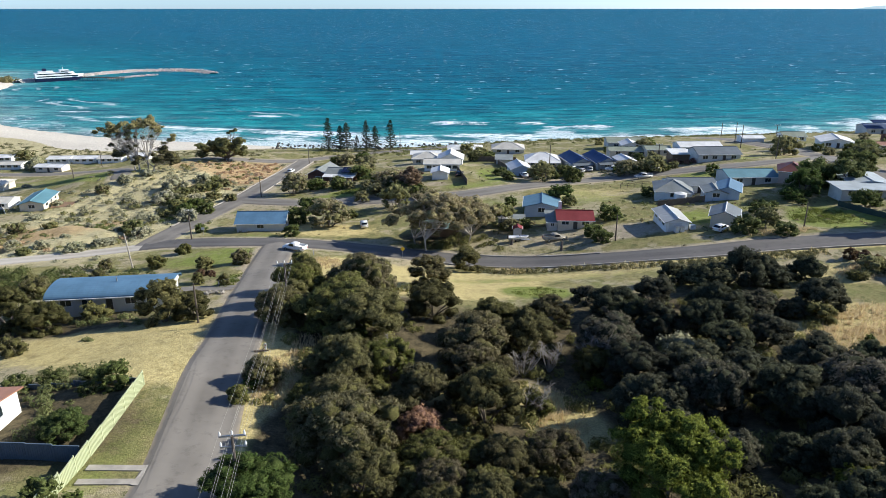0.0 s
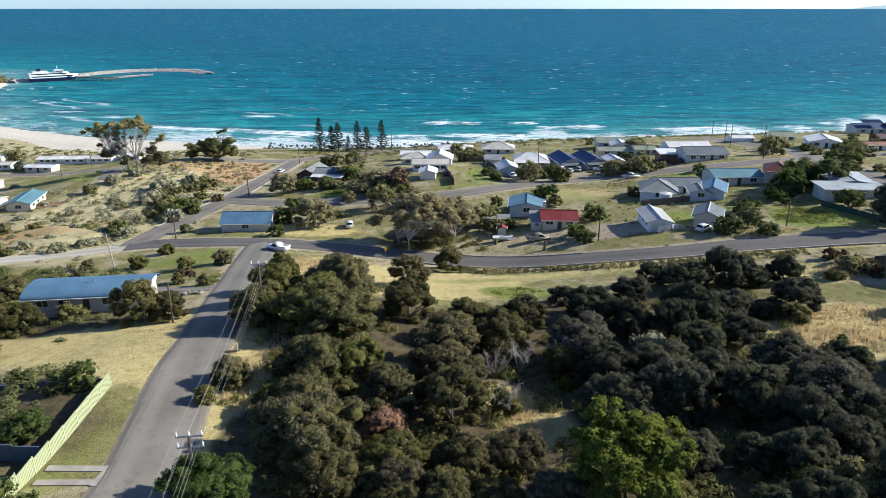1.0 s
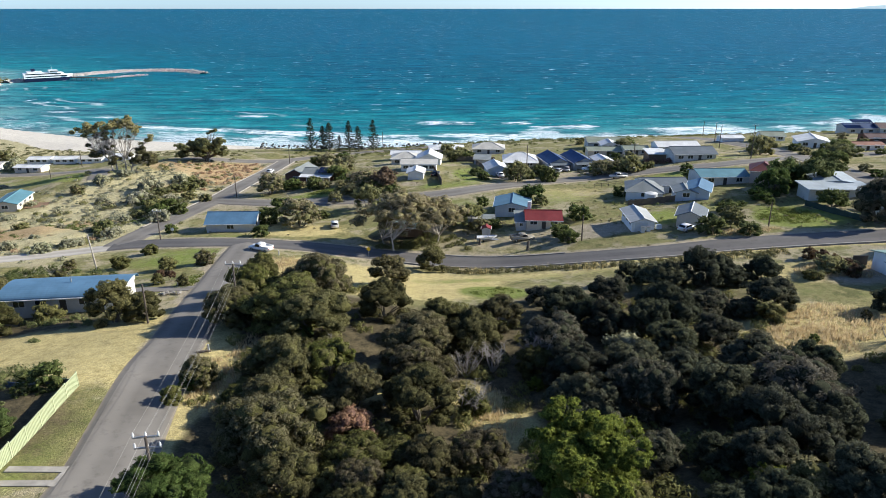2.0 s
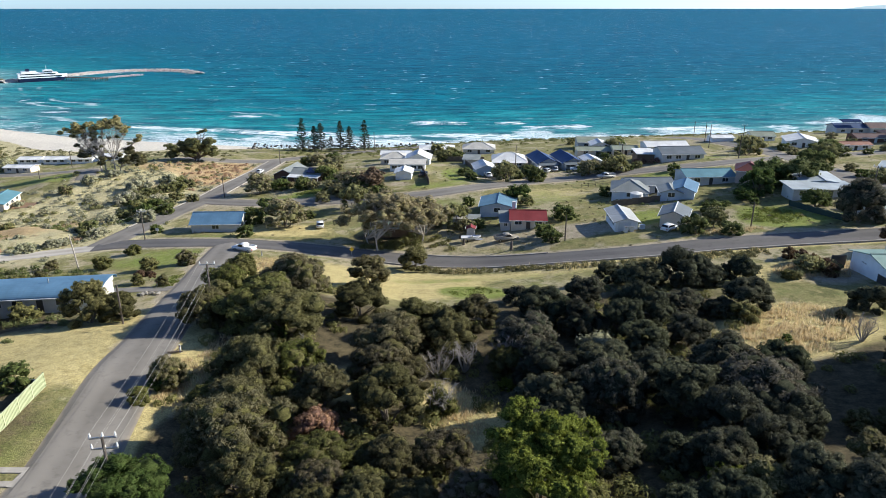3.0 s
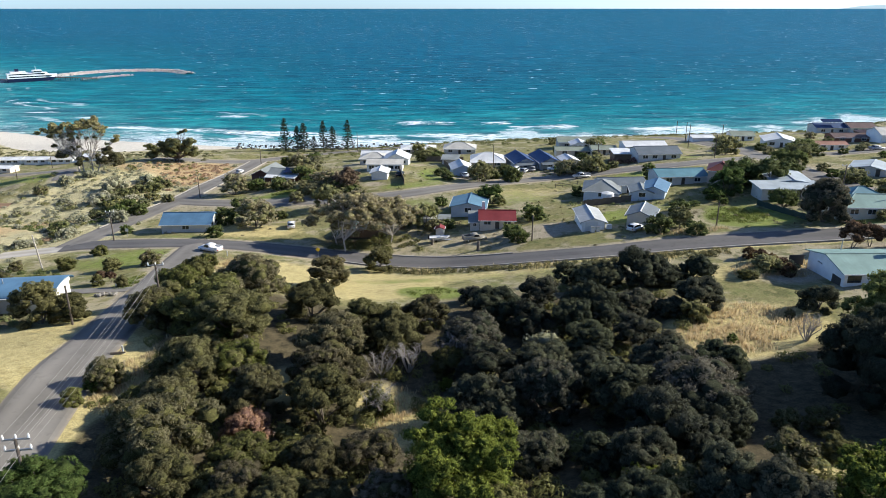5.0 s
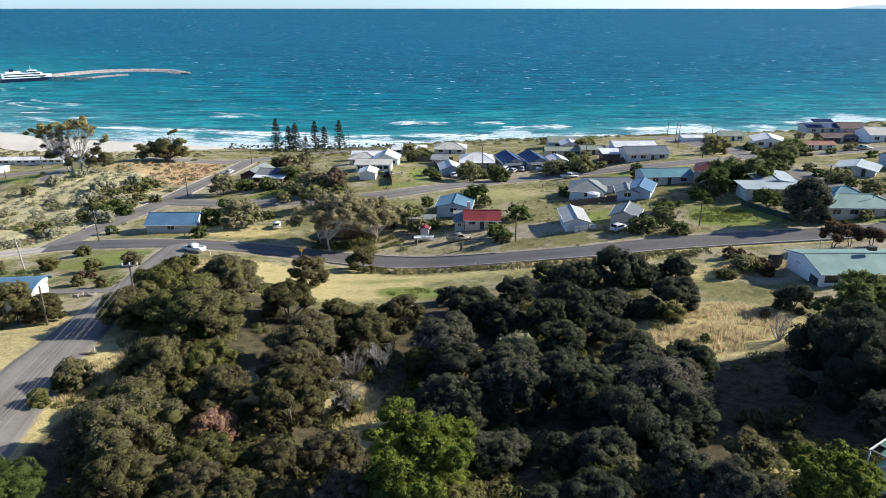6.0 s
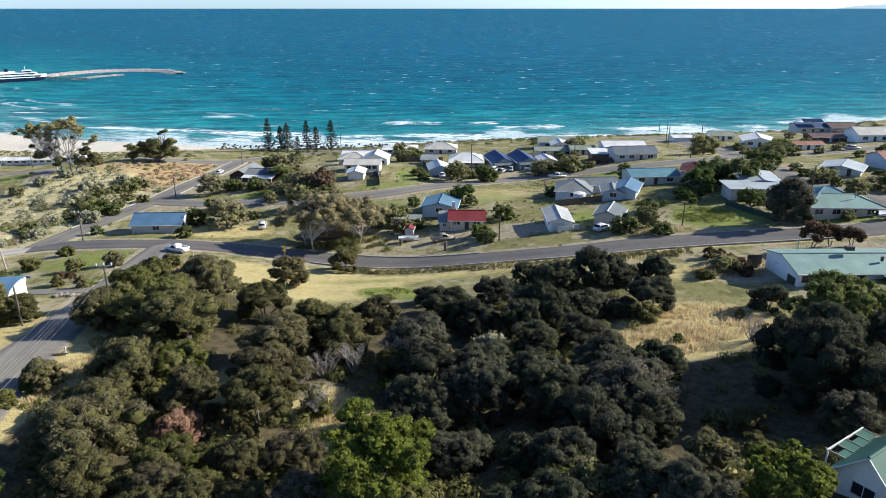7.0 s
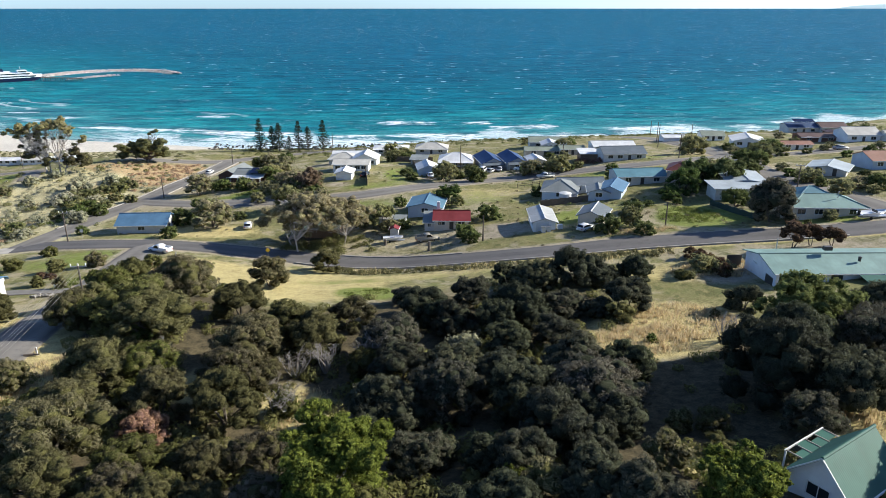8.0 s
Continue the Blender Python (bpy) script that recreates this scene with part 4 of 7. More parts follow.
TALL_OLIVE = scrub_kinds(L_SHADED, 170, 2, 12.0, 0.16, 440)
GREENS = scrub_kinds(LEAF["deep_green"], 140, 2)
SMALL_OLIVE = bush_kinds(L_OLIVE, 200, 3, 4.0, 0.12, 420, name="coastal_shrub")
SMALL_GREEN = bush_kinds(L_GREEN, 230, 3, 4.0, 0.2, 140, name="garden_shrub")
FAR_OLIVE = scrub_kinds(L_GARDEN, 240, 3, 8.0, 0.23, 115, "garden_tree")
FAR_GREEN = scrub_kinds(L_GREEN, 250, 2, 8.0, 0.23, 125, "garden_tree")
FAR_DEEP = scrub_kinds(LEAF["deep_green"], 256, 2, 8.0, 0.23, 125, "garden_tree")
FAR_SHRUB = bush_kinds(L_GARDEN, 255, 3, 4.0, 0.2, 140, name="garden_shrub")
HEATH = bush_kinds(L_HEATH, 260, 3, 3.5, 0.16, 200, 0.4, "heath_bush")
DUNE = bush_kinds(L_SCRUB, 290, 3, 4.0, 0.17, 230, 0.42, "dune_bush")
RED = scrub_kinds(L_RED, 320, 1, 8.0, 0.165, 330)
BRONZE = bush_kinds(L_PURPLE, 330, 1, 4.0, 0.15, 420, 0.8, "bronze_tree")


def street_tree_kind(leaf, seed, w):
    """A small round-headed tree on a clear stem."""
    rng = np.random.RandomState(seed)
    lobes = [((c[0], c[1], c[2]), r_) for c, r_ in dome_lobes(rng, w, w * 0.95, 18, 0.14, 0.21, 0.3)]
    return plant("street_tree", lobes, 300, 0.15, seed, leaf, M_BARK, 2, 0.09, low=-0.6)


BRONZE_TREE = [street_tree_kind(L_PURPLE, 341, 4.0)]
OPEN_TREE = [street_tree_kind(L_OLIVE, 345, 4.0)]
grove(FAR_DEEP, 8, [(84.5, 154.5, 8.5), (89.5, 160.5, 9.2), (80.2, 150.4, 5.6), (93.5, 164, 8), (29.6, 164.0, 7.2)], "large dense dark green tree between two houses", "tree", "dark garden trees", 71)
grove(FAR_GREEN, 8, [(90.4, 139.6, 6.4)], "fresh light green tree before a white-roofed house", "tree", "", 72)
grove(OPEN_TREE, 4, [(43.4, 44.3, 4.2)], "small open olive tree on a bare stem in dry grass", "tree", "", 73)
grove(BRONZE_TREE, 4, [(-41.7, 108.2, 2.3), (-40.1, 108.5, 2.0)], "small purple-leaved shrub on a stem by a driveway", "shrub", "purple shrubs", 74)

THICKET = [(-6.4, 44.4, 5.8), (-9, 50.3, 9.8), (-10.5, 56.8, 7.6), (-20.6, 82.7, 8.3), (-12, 93.1, 10.8), (-12.5, 79.1, 11.5), (-10, 76.2, 10.4), (-19.1, 94.7, 5.1), (-10.5, 64.3, 7.2), (-5.8, 66.1, 6.2), (-2.4, 106.1, 7.1), (-1.5, 85.5, 7.8), (4.5, 123.2, 6), (6.2, 78.9, 6.9), (3.7, 70.1, 9.1), (10.5, 75.3, 7.6), (14.5, 83.2, 6.1), (21, 92.4, 4.2), (23.6, 86.2, 7), (25.4, 82.6, 6), (30.8, 90.6, 5.7), (37.2, 101.1, 5.4), (40.8, 96.9, 7.8), (47.6, 97.8, 8.7), (51.1, 97.4, 6.1), (56.9, 98.6, 5.7), (51.8, 85.2, 6.9), (28, 79, 6.5), (20.1, 73.3, 8.1), (36.7, 82.3, 8.2), (42.8, 84.8, 6.2), (47.6, 83.5, 4.6), (34.3, 73.1, 6.1), (40, 74.4, 5.5), (33.1, 78.9, 5.8), (40.7, 65.3, 7.9), (45.5, 63.1, 5.9), (27.4, 65.3, 7.4), (21.4, 65.7, 8), (17.9, 69.1, 5.8), (32.5, 64.4, 7.3), (4.4, 58.4, 7.2), (-2.5, 59.3, 6.2), (2.8, 64.8, 6.7), (6, 65.8, 5.2), (-1.1, 48.2, 6.7), (2.7, 49.6, 4.9), (9.9, 49.8, 5.4), (5.6, 48.3, 5.3), (-0.2, 44.4, 4.9), (3.8, 43.5, 4.8), (23.7, 47.4, 5.6), (33.7, 57.1, 7.1), (36.2, 52.3, 7.6), (29.7, 47.2, 4.7), (32.1, 45.2, 5.4), (20.7, 57.3, 8.2), (26.6, 58.4, 7.3), (25.1, 49.4, 4.4), (7.4, 41.6, 4.6), (11.8, 42.1, 4.7), (3.6, 41.1, 4.2), (-0.2, 41.2, 4.2), (-13.3, 57.9, 4.4), (66.9, 82.4, 5.3), (72.8, 68.1, 7.6), (57.3, 48.8, 5.3), (40.4, 56.7, 10.8), (40.9, 52.1, 6.6), (37.6, 48.2, 6.2), (36.9, 40, 6.1), (39.8, 37.5, 5.4), (30.3, 38.9, 4.8), (27.1, 38.5, 4.7), (80.7, 76.2, 6.3)]
# leaf colour steps darker towards the right, in place of weaker light and shade
grove(OLIVE, 8, [t for t in THICKET if t[0] <= -4], "dense olive coastal tree on the slope", "tree", "trees of the thicket", 1)
grove(MIDDLE, 8, [t for t in THICKET if -4 < t[0] <= 18], "dense brownish olive coastal tree on the slope", "tree", "brownish trees of the thicket", 16)
grove(DARK, 8, [t for t in THICKET if t[0] > 18], "dense grey-green coastal tree on the slope, leaf colour darkened for shade", "tree", "dark trees of the thicket", 31)
grove(SMALL_OLIVE, 4, [(64.2, 98, 2.6), (49.9, 81.4, 4.1), (-2.9, 45.1, 3.6), (-6.7, 61.5, 3.5), (-13.7, 65, 3.7), (-20.4, 58.6, 2.5), (-26.6, 117.9, 3.7), (47.5, 52.2, 2.6), (50.0, 51.4, 3.2), (48.8, 46.4, 3.2), (45.8, 40.5, 2.5), (62.2, 80.4, 1.5), (33.4, 40.8, 4.1), (19.9, 40, 4.1), (87.2, 98, 2.6)], "low dark olive shrub among the trees", "shrub", "shrubs of the thicket", 2)
grove(GREENS, 8, [(-14.8, 42.3, 7), (-11, 74.6, 3.8), (-19.6, 62.1, 2.9)], "fresh green bushy tree beside the road", "tree", "green trees", 3)
grove(HEATH, 3.5, [(29.2, 74.9, 4.9)], "pale silver-green shrub among dark trees", "shrub", "", 4)
grove(RED, 8, [(-2.1, 54.5, 5)], "dying tree with reddish brown leaves", "tree", "", 5)
grove(SMALL_GREEN, 4, [(51.8, 73.6, 1.5)], "small green shrub in dry grass", "shrub", "", 6)
grove(SMALL_GREEN, 4, [(-43.8, 60.8, 3.2), (-40.9, 62.2, 2.9), (-36.5, 61.6, 2.3), (-33, 59.4, 3.7), (-35, 58.2, 2.2), (-29.8, 40.6, 3.3), (-27.2, 40.8, 2.1)], "leafy green garden shrub behind a fence", "shrub", "garden shrubs", 21)
grove(GREENS, 8, [(-33.4, 50.5, 4.2)], "fresh green garden tree with autumn tinge", "tree", "", 22)
grove(OLIVE, 8, [(-21.5, 91, 7), (-20.8, 79, 6.5), (-22, 99, 6.5), (-19.0, 62.5, 4.2)], "dense olive tree crowding the road edge", "tree", "trees by the road", 23, (1.15, 1.3))
grove(MIDDLE, 8, [(-60.5, 85.6, 8.0), (-54.6, 83.6, 7.0), (-38.2, 84.2, 6.8), (-34.2, 84.4, 5.6)], "dense olive garden tree by the long house", "tree", "garden trees", 7)
grove(SMALL_OLIVE, 4, [(-68.2, 103.8, 5.59), (-49.8, 88.6, 4.4), (-55.5, 122.7, 3.784), (-44.6, 118.3, 3.612), (-38.3, 120.3, 4.128), (-54, 133.1, 3.526), (-52.7, 74.1, 3.526), (-63.4, 108, 4.988), (-71, 109.1, 5.074), (-66.3, 124.2, 2.838), (-62.4, 114.3, 3.526), (-36.7, 105.1, 2.408), (-41.8, 107.4, 2.494)], "rounded olive shrub on rough grass", "shrub", "shrubs on the verge", 8)
grove(FAR_OLIVE, 8, [(-27.7, 156.7, 10.492), (96.3, 163.1, 8.342), (-25.9, 212.5, 5.75856), (-44.6, 198, 8.686), (-15.3, 191.2, 9.804), (-8.9, 194.2, 5.27868), (-20.8, 188.8, 6.966), (-12.3, 170, 7.568), (12.3, 239.5, 6.966), (29.2, 195.4, 7.138), (55.2, 200, 7.31), (63.3, 199, 7.224), (73.7, 247.4, 7.138), (108, 212.8, 9.202), (116.8, 186.3, 8.084), (95.3, 168.9, 7.396)], "spreading olive-green garden tree", "tree", "garden trees", 9)
grove(SMALL_GREEN, 4, [(-35.9, 159.8, 5.934), (-35.5, 172, 6.364), (-23.4, 164.2, 3.698), (-34.5, 146.5, 4.386), (-57.7, 154, 3.44), (38.3, 148.3, 6.2), (32.9, 133.2, 4.7), (32.1, 137.6, 4.9), (17.2, 165.2, 3.698), (59.8, 128.1, 6.278), (66.4, 124.6, 5.16), (69, 142.5, 5.332), (106, 167.7, 6.106), (73.8, 178.4, 3.956), (52.4, 167.2, 4.902), (-31.1, 197.6, 5.074), (-38.6, 201.5, 5.934), (15.3, 238.4, 5.16), (19.3, 195.9, 4.3), (37.6, 205.1, 6.02), (38.2, 194.4, 5.676), (32.1, 236.7, 3.44), (76.5, 189.6, 4.128), (18.9, 148.3, 3.354), (14, 151, 2.236)], "rounded green garden shrub", "shrub", "garden shrubs", 10)
grove(FAR_GREEN, 8, [(96, 157.6, 9.2565), (103.4, 164.9, 6.5025), (115.8, 228.4, 7.344), (130.4, 207.5, 8.0325), (114, 180.1, 5.8905), (111, 182, 7.1145), (171.8, 226.5, 6.579), (124.4, 144.6, 5.7375)], "spreading green garden tree", "tree", "garden trees", 11)
grove(FAR_SHRUB, 4, [(149, 207.1, 3.15), (116.1, 156.8, 6.03), (114.9, 143.1, 5.58), (121.3, 147.4, 4.59), (101.4, 123.2, 2.88), (68.9, 100.7, 4.86), (71.5, 99.2, 3.24), (65.2, 97.8, 2.34)], "dark rounded garden shrub", "shrub", "garden shrubs", 12)
grove(FAR_SHRUB, 4, [(-50.3, 213.6, 3.6), (-43.9, 208.9, 3.6), (-36.4, 203.9, 3.1), (-28, 197.5, 4.1), (-26.6, 230.8, 7.8), (-17.4, 188.8, 4.8), (-13.2, 196.6, 6), (-8.7, 180.1, 4.6), (-4.1, 176.8, 4.3), (-37.1, 256, 8.6), (9.3, 263.2, 5.8), (14.7, 257.7, 6.5), (27.3, 202.9, 4.1), (32.1, 205.1, 4.5), (36.5, 205.3, 4.5), (40.3, 198.8, 3.4), (18.9, 196.4, 3.3), (57.5, 209.6, 4.6), (61.2, 205.4, 4.2), (66.1, 205.4, 4.2), (69.7, 201.6, 3.4), (68.8, 220, 4.1), (64.9, 231, 3.5), (63.5, 274.6, 4.1)], "dark olive shrub crowding a house garden", "shrub", "garden shrubs", 31)
grove(SMALL_GREEN, 4, [(-46.5, 207.4, 3.9), (-39.5, 202.7, 4.2), (-31.6, 200.9, 5.1), (-26.4, 210.2, 7.1), (-21.1, 199.2, 6.1), (-15.2, 189.9, 6.5), (-10.8, 185.2, 5.4), (-6.5, 180.4, 5.6), (-31.5, 259.7, 7.9), (-40.7, 256, 6.5), (10.9, 239.1, 4.4), (17.3, 244.9, 4.1), (29.1, 199.8, 3.7), (33.4, 200.4, 3.8), (38.4, 201.7, 4.1), (17.4, 202.5, 4.1), (54.1, 204.4, 4.2), (57.9, 201.8, 4.1), (62.4, 201.1, 3.8), (66.6, 199.4, 3.7), (64.2, 220.1, 4.1), (63.6, 240.9, 4), (76.7, 250.2, 5), (60.2, 246.1, 3.3)], "leafy green shrub in a house garden", "shrub", "garden shrubs", 32)
grove(FAR_SHRUB, 4, [(105.1, 171.5, 3.8), (95.7, 169.8, 3.5), (128.6, 205.1, 5.2), (142.6, 216.7, 3.7), (150.3, 241.3, 4.1), (119.4, 207.6, 4.2), (109.1, 220, 3.4), (144.2, 201.7, 3.1), (155.2, 193.5, 3.9), (121.2, 141.4, 2.9), (113.1, 156, 4), (115.8, 170.8, 3.5), (116.7, 143.7, 2.7), (79.8, 152.2, 2.9), (85.5, 155.4, 3.2), (72.1, 150.3, 2.3)], "dark olive shrub crowding a house garden", "shrub", "garden shrubs", 33)
grove(SMALL_GREEN, 4, [(105.1, 166.4, 3.4), (130.1, 215.5, 4.4), (128.9, 197, 5), (150.7, 227, 4.6), (133.6, 227, 4.6), (123.7, 221.8, 4.5), (137.3, 198.5, 3.4), (150.1, 189.4, 3.5), (142.2, 187, 3.2), (127.6, 155.5, 3.5), (114.2, 163.4, 3.6), (115.4, 151.5, 3.1), (96.5, 121.8, 1.5), (80.5, 146.4, 2.5), (74, 146.1, 2.5)], "leafy green shrub in a house garden", "shrub", "garden shrubs", 34)
grove(BRONZE, 4, [(69.2, 108.2, 2.5), (69.8, 105.3, 2.8), (70.4, 102.9, 2.8), (70.7, 100.2, 2.9), (70.9, 97.9, 2.5)], "rusty bronze hedge shrub by a driveway", "shrub", "bronze hedge", 35)
grove(BRONZE_TREE, 4, [(86.7, 108.3, 4.8375), (89.9, 108.4, 4.3875), (92.8, 107.2, 4.275)], "small street tree with dark bronze leaves", "tree", "bronze street trees", 13)
grove(DUNE, 4, [(-98.7, 162.8, 4.11825), (-75.6, 157.6, 5.99675), (-72.2, 180.3, 7.87525), (-73.8, 214, 5.27425), (-103.4, 199.7, 4.913), (-104.9, 159, 5.0575), (-90.8, 137.8, 3.54025), (-179.3, 286.2, 8.74225), (-74.6, 173.8, 3.25125)], "low wind-cut dune bush", "bush", "dune bushes", 14)
grove(HEATH, 3.5, [(-95.7, 170.7, 2.516), (-79.3, 157.9, 3.74), (-80.9, 190.4, 7.82), (-73.3, 191.9, 4.488), (-100.3, 208.8, 6.052), (-80.7, 139.9, 5.032), (-98.2, 145.8, 3.468), (-111.7, 189.1, 3.332), (-98.5, 179.2, 3.196), (-88.5, 150.5, 3.604), (-75.7, 169.3, 4.012), (-82.1, 202.7, 8.228), (-87.9, 187.3, 3.264), (-96.6, 217, 5.032), (-77.5, 144.4, 3.468), (-71.5, 152.8, 4.556), (-139.2, 220.2, 3.196), (-76.1, 145.6, 4.352), (-66.2, 168.1, 5.984), (-76.9, 212.9, 7.412), (-91.6, 190.1, 3.332), (-108.9, 172.9, 4.08), (-89.9, 142.7, 3.4), (-159.9, 261.1, 9.044), (-89, 163.2, 2.924)], "low grey-green heath bush on the dune", "bush", "dune heath", 15)
grove(DUNE, 4, [(-80.8, 195.2, 5.7), (-78.2, 199.1, 5.4), (-75.4, 202.8, 5.5), (-72.2, 205.9, 6.3), (-70, 210.3, 5), (-74.8, 187, 5.5), (-80.4, 190.4, 4.6), (-67.2, 185.9, 4.8), (-62, 191.3, 4.3), (-74.4, 173.6, 4.5), (-68, 194.5, 5)], "dark green dune bush in a sheltered hollow", "bush", "dune bushes", 16)
grove(SMALL_GREEN, 4, [(-67.6, 178.1, 6.1), (-68.1, 172.5, 5.4), (-63.8, 175.8, 4.6), (-75.9, 183.7, 4.1)], "fresh green bush in the lee of the dune", "bush", "", 17)
grove(RED, 8, [(71, 207.8, 2.8), (72.8, 206.8, 3), (74.8, 204.6, 2.6), (76.6, 205, 2.3)], "small orange-red hedge shrub before a garage", "shrub", "red hedge", 18)
grove(FAR_OLIVE, 8, [(13.4, 150.6, 6.8), (-18.3, 183.9, 6.3), (15.6, 147.3, 4.4), (8.5, 151.7, 4), (31.6, 161.9, 3.6), (-22.1, 178.7, 4.6)], "dark garden tree crowding a cottage", "tree", "garden trees", 19)


# ---- trees of their own kind ----
def norfolk_pine(height, seed):
    """Tiers of level branches that shorten towards the top, with needle sprays drooping along each."""
    rng = np.random.RandomState(seed)
    e = thing("norfolk_pine", 0, 0, 0)
    bm = bmesh.new()
    tube(bm, (0, 0, -0.3), (0, 0, height), 0.28, 0.04, 7)
    ps, ns = [], []
    z = height * 0.1
    while z < height * 0.985:
        f = 1 - z / height
        reach = 4.1 * (f**0.7) * rng.uniform(0.8, 1.12) + 0.12
        n = 6
        a0 = rng.uniform(0, 6.28)
        for k in range(n):
            if rng.rand() < 0.12:
                continue
            a = a0 + 2 * math.pi * k / n + rng.uniform(-0.2, 0.2)
            d = np.array([math.cos(a), math.sin(a), 0])
            L = reach * rng.uniform(0.75, 1.1)
            tip = d * L + (0, 0, z + 0.12 * L)
            tube(bm, (0, 0, z), tip, 0.05, 0.015, 4)
            m = int(19 * L) + 6
            t = rng.uniform(0.15, 1.05, m)
            side = np.cross(d, (0, 0, 1))
            p = d * (t * L)[:, None] + side * (rng.uniform(-0.42, 0.42, m) * (1.25 - t) * 1.1)[:, None]
            p[:, 2] += z + 0.12 * L * t - rng.uniform(-0.1, 0.22, m)
            ps.append(p)
            ns.append(np.tile([0, 0, 1.0], (m, 1)) + rng.normal(scale=0.5, size=(m, 3)))
        z += 0.5 + 0.55 * f
    part("trunk", bm, M_BARK, e)
    v, f = cards(np.concatenate(ps), np.concatenate(ns), 0.27, rng, 1.6)
    link_mesh("crown", v, f, L_PINE, e)
    return e


PINES = [norfolk_pine(15.0, 5), norfolk_pine(11.5, 6)]
for src, wide in ((0, [(-51.4, 302.5, 1.0), (-34.6, 304.5, 0.95), (-23.8, 305.0, 0.97)]), (1, [(-46.2, 303.5, 1.0), (-43.4, 304.5, 1.12), (-39.0, 304.8, 0.62), (-30.8, 306.0, 1.0)])):
    for x, y, s in wide:
        e = copy_thing(PINES[src], pose(0, 0, 0))
        e.matrix_basis = pose(x, y, ground_z(x, y), 0, 0, x * 40) @ Matrix.Diagonal((s, s, s, 1))
        tagged(e, "tall dark Norfolk pine in a row by the shore", "pine tree", "row of pines")


def gum(name, label, x, y, lobes, leaf, size, dens, r0, limbs, seed, bark=None, sub=4, twigs=0, rz=0, extra_leaf=None, flat=0.7):
    """An open-crowned tree: pale limbs that fork towards clumps of leaf."""
    e = thing(name, x, y, ground_z(x, y) - 0.1, rz)
    rnd = random.Random(seed)
    bm = bmesh.new()
    bark = bark or M_PALEBARK
    for bx, by, tops in limbs:
        fork = (bx * 1.1, by * 1.1, min(t[2] for t in tops) * 0.36)
        tube(bm, (bx, by, -0.5), fork, r0, r0 * 0.75, 8)
        stems(bm, fork, tops, r0 * 0.62, seed, 0.3, sub)
        for t in tops:
            for _ in range(twigs):
                q = Vector(fork).lerp(Vector(t), rnd.uniform(0.35, 1))
                d = Vector((rnd.uniform(-1, 1), rnd.uniform(-1, 1), rnd.uniform(-0.1, 1))) * rnd.uniform(0.8, 2.6)
                tube(bm, q, q + d, 0.065, 0.02, 4)
    part("trunk", bm, bark, e)
    c = new("crown", crown_mesh("crown", lobes, dens, size, seed, leaf, flat, -0.6, 0.7))
    c.parent = e
    if extra_leaf:
        c = new("lower_crown", crown_mesh("lower_crown", extra_leaf[0], dens, size, seed + 1, extra_leaf[1], flat, -0.6))
        c.parent = e
    return tagged(e, label, "tree")


def spread(rng, n, w, dpt, z0, z1, r0, r1, cx=0.0):
    return [((cx + rng.uniform(-0.5, 0.5) * w, rng.uniform(-0.5, 0.5) * dpt, rng.uniform(z0, z1)), rng.uniform(r0, r1)) for _ in range(n)]


# the big gum over the beach dunes: bare pale limbs, a broken flat top of leaf
r = np.random.RandomState(3)
top = [((x, y, z), s * 1.2) for x, y, z, s in ((-11.5, 0, 13, 1.8), (-9, 2, 14.3, 1.9), (-6, -1, 14.6, 2.0), (-3, 2, 13.4, 1.7), (0.5, 0, 15.6, 1.9), (3, 1, 16.2, 2.0), (5.5, -1, 15.0, 1.7), (7.5, 1, 13.6, 1.3), (11, 0, 10.2, 1.5), (-4.5, 0, 12.2, 1.6), (-8, 1, 11.5, 1.1))]
top = [(tuple(np.array(c) + r.normal(size=3) * (0.75, 0.6, 0.4) * q), q * r.uniform(0.42, 0.62)) for c, q in top for _ in range(6)]
low = spread(r, 16, 22, 8, 2.5, 8.5, 0.8, 1.5, 1) + spread(r, 12, 20, 7, 7, 12, 0.5, 0.9, 0) + [((7, 0, 6.5), 1.9), ((9.5, 1, 4.5), 2.2), ((6, -1, 3.8), 2.0), ((11, 0, 3.0), 1.7), ((-10, 0, 8.6), 1.0), ((4, 1, 3.0), 1.6)]
gum("gum_tree", "big old gum with bare pale limbs and a broken olive crown", -101.5, 226, top, L_DULLGUM, 0.26, 420, 0.26,
    [(-1.5, 0, [t[0] for t in top[:30:4]]), (1.2, 0.6, [t[0] for t in top[26:56:4]]), (3.2, 0, [t[0] for t in low[28:33]]), (-3.2, 0.5, [(-10, 0, 8.6), (-8, 1, 11.5), (-4.5, 0, 12.2)])], 8, sub=12, twigs=46, extra_leaf=(low, L_OLIVE))
r = np.random.RandomState(4)
lob = spread(r, 30, 15, 8, 2.4, 7.8, 1.7, 2.6, -1.0) + [((3.5, 0, 11.4), 0.9), ((5.0, 0, 11.8), 1.0), ((2.0, 0.5, 10.6), 0.8), ((8, 0, 5.2), 1.3), ((6.5, 0, 3.6), 1.6)]
gum("tree", "dark spreading tree with a ragged bare top on the dune", -84, 258, lob, L_GARDEN, 0.24, 380, 0.35, [(0, 0, [l[0] for l in lob[::2]]), (1, 0, [l[0] for l in lob[17:]])], 12, M_BARK, 4, 5)
# the broad gum beside the main road
r = np.random.RandomState(6)
lob = [((c[0] + 0.6, c[1] * 0.7, c[2]), q) for c, q in dome_lobes(r, 27, 13.0, 74, 0.045, 0.075, 0.34)] + spread(r, 16, 20, 9, 3.6, 6.5, 0.9, 1.4, 1.5)
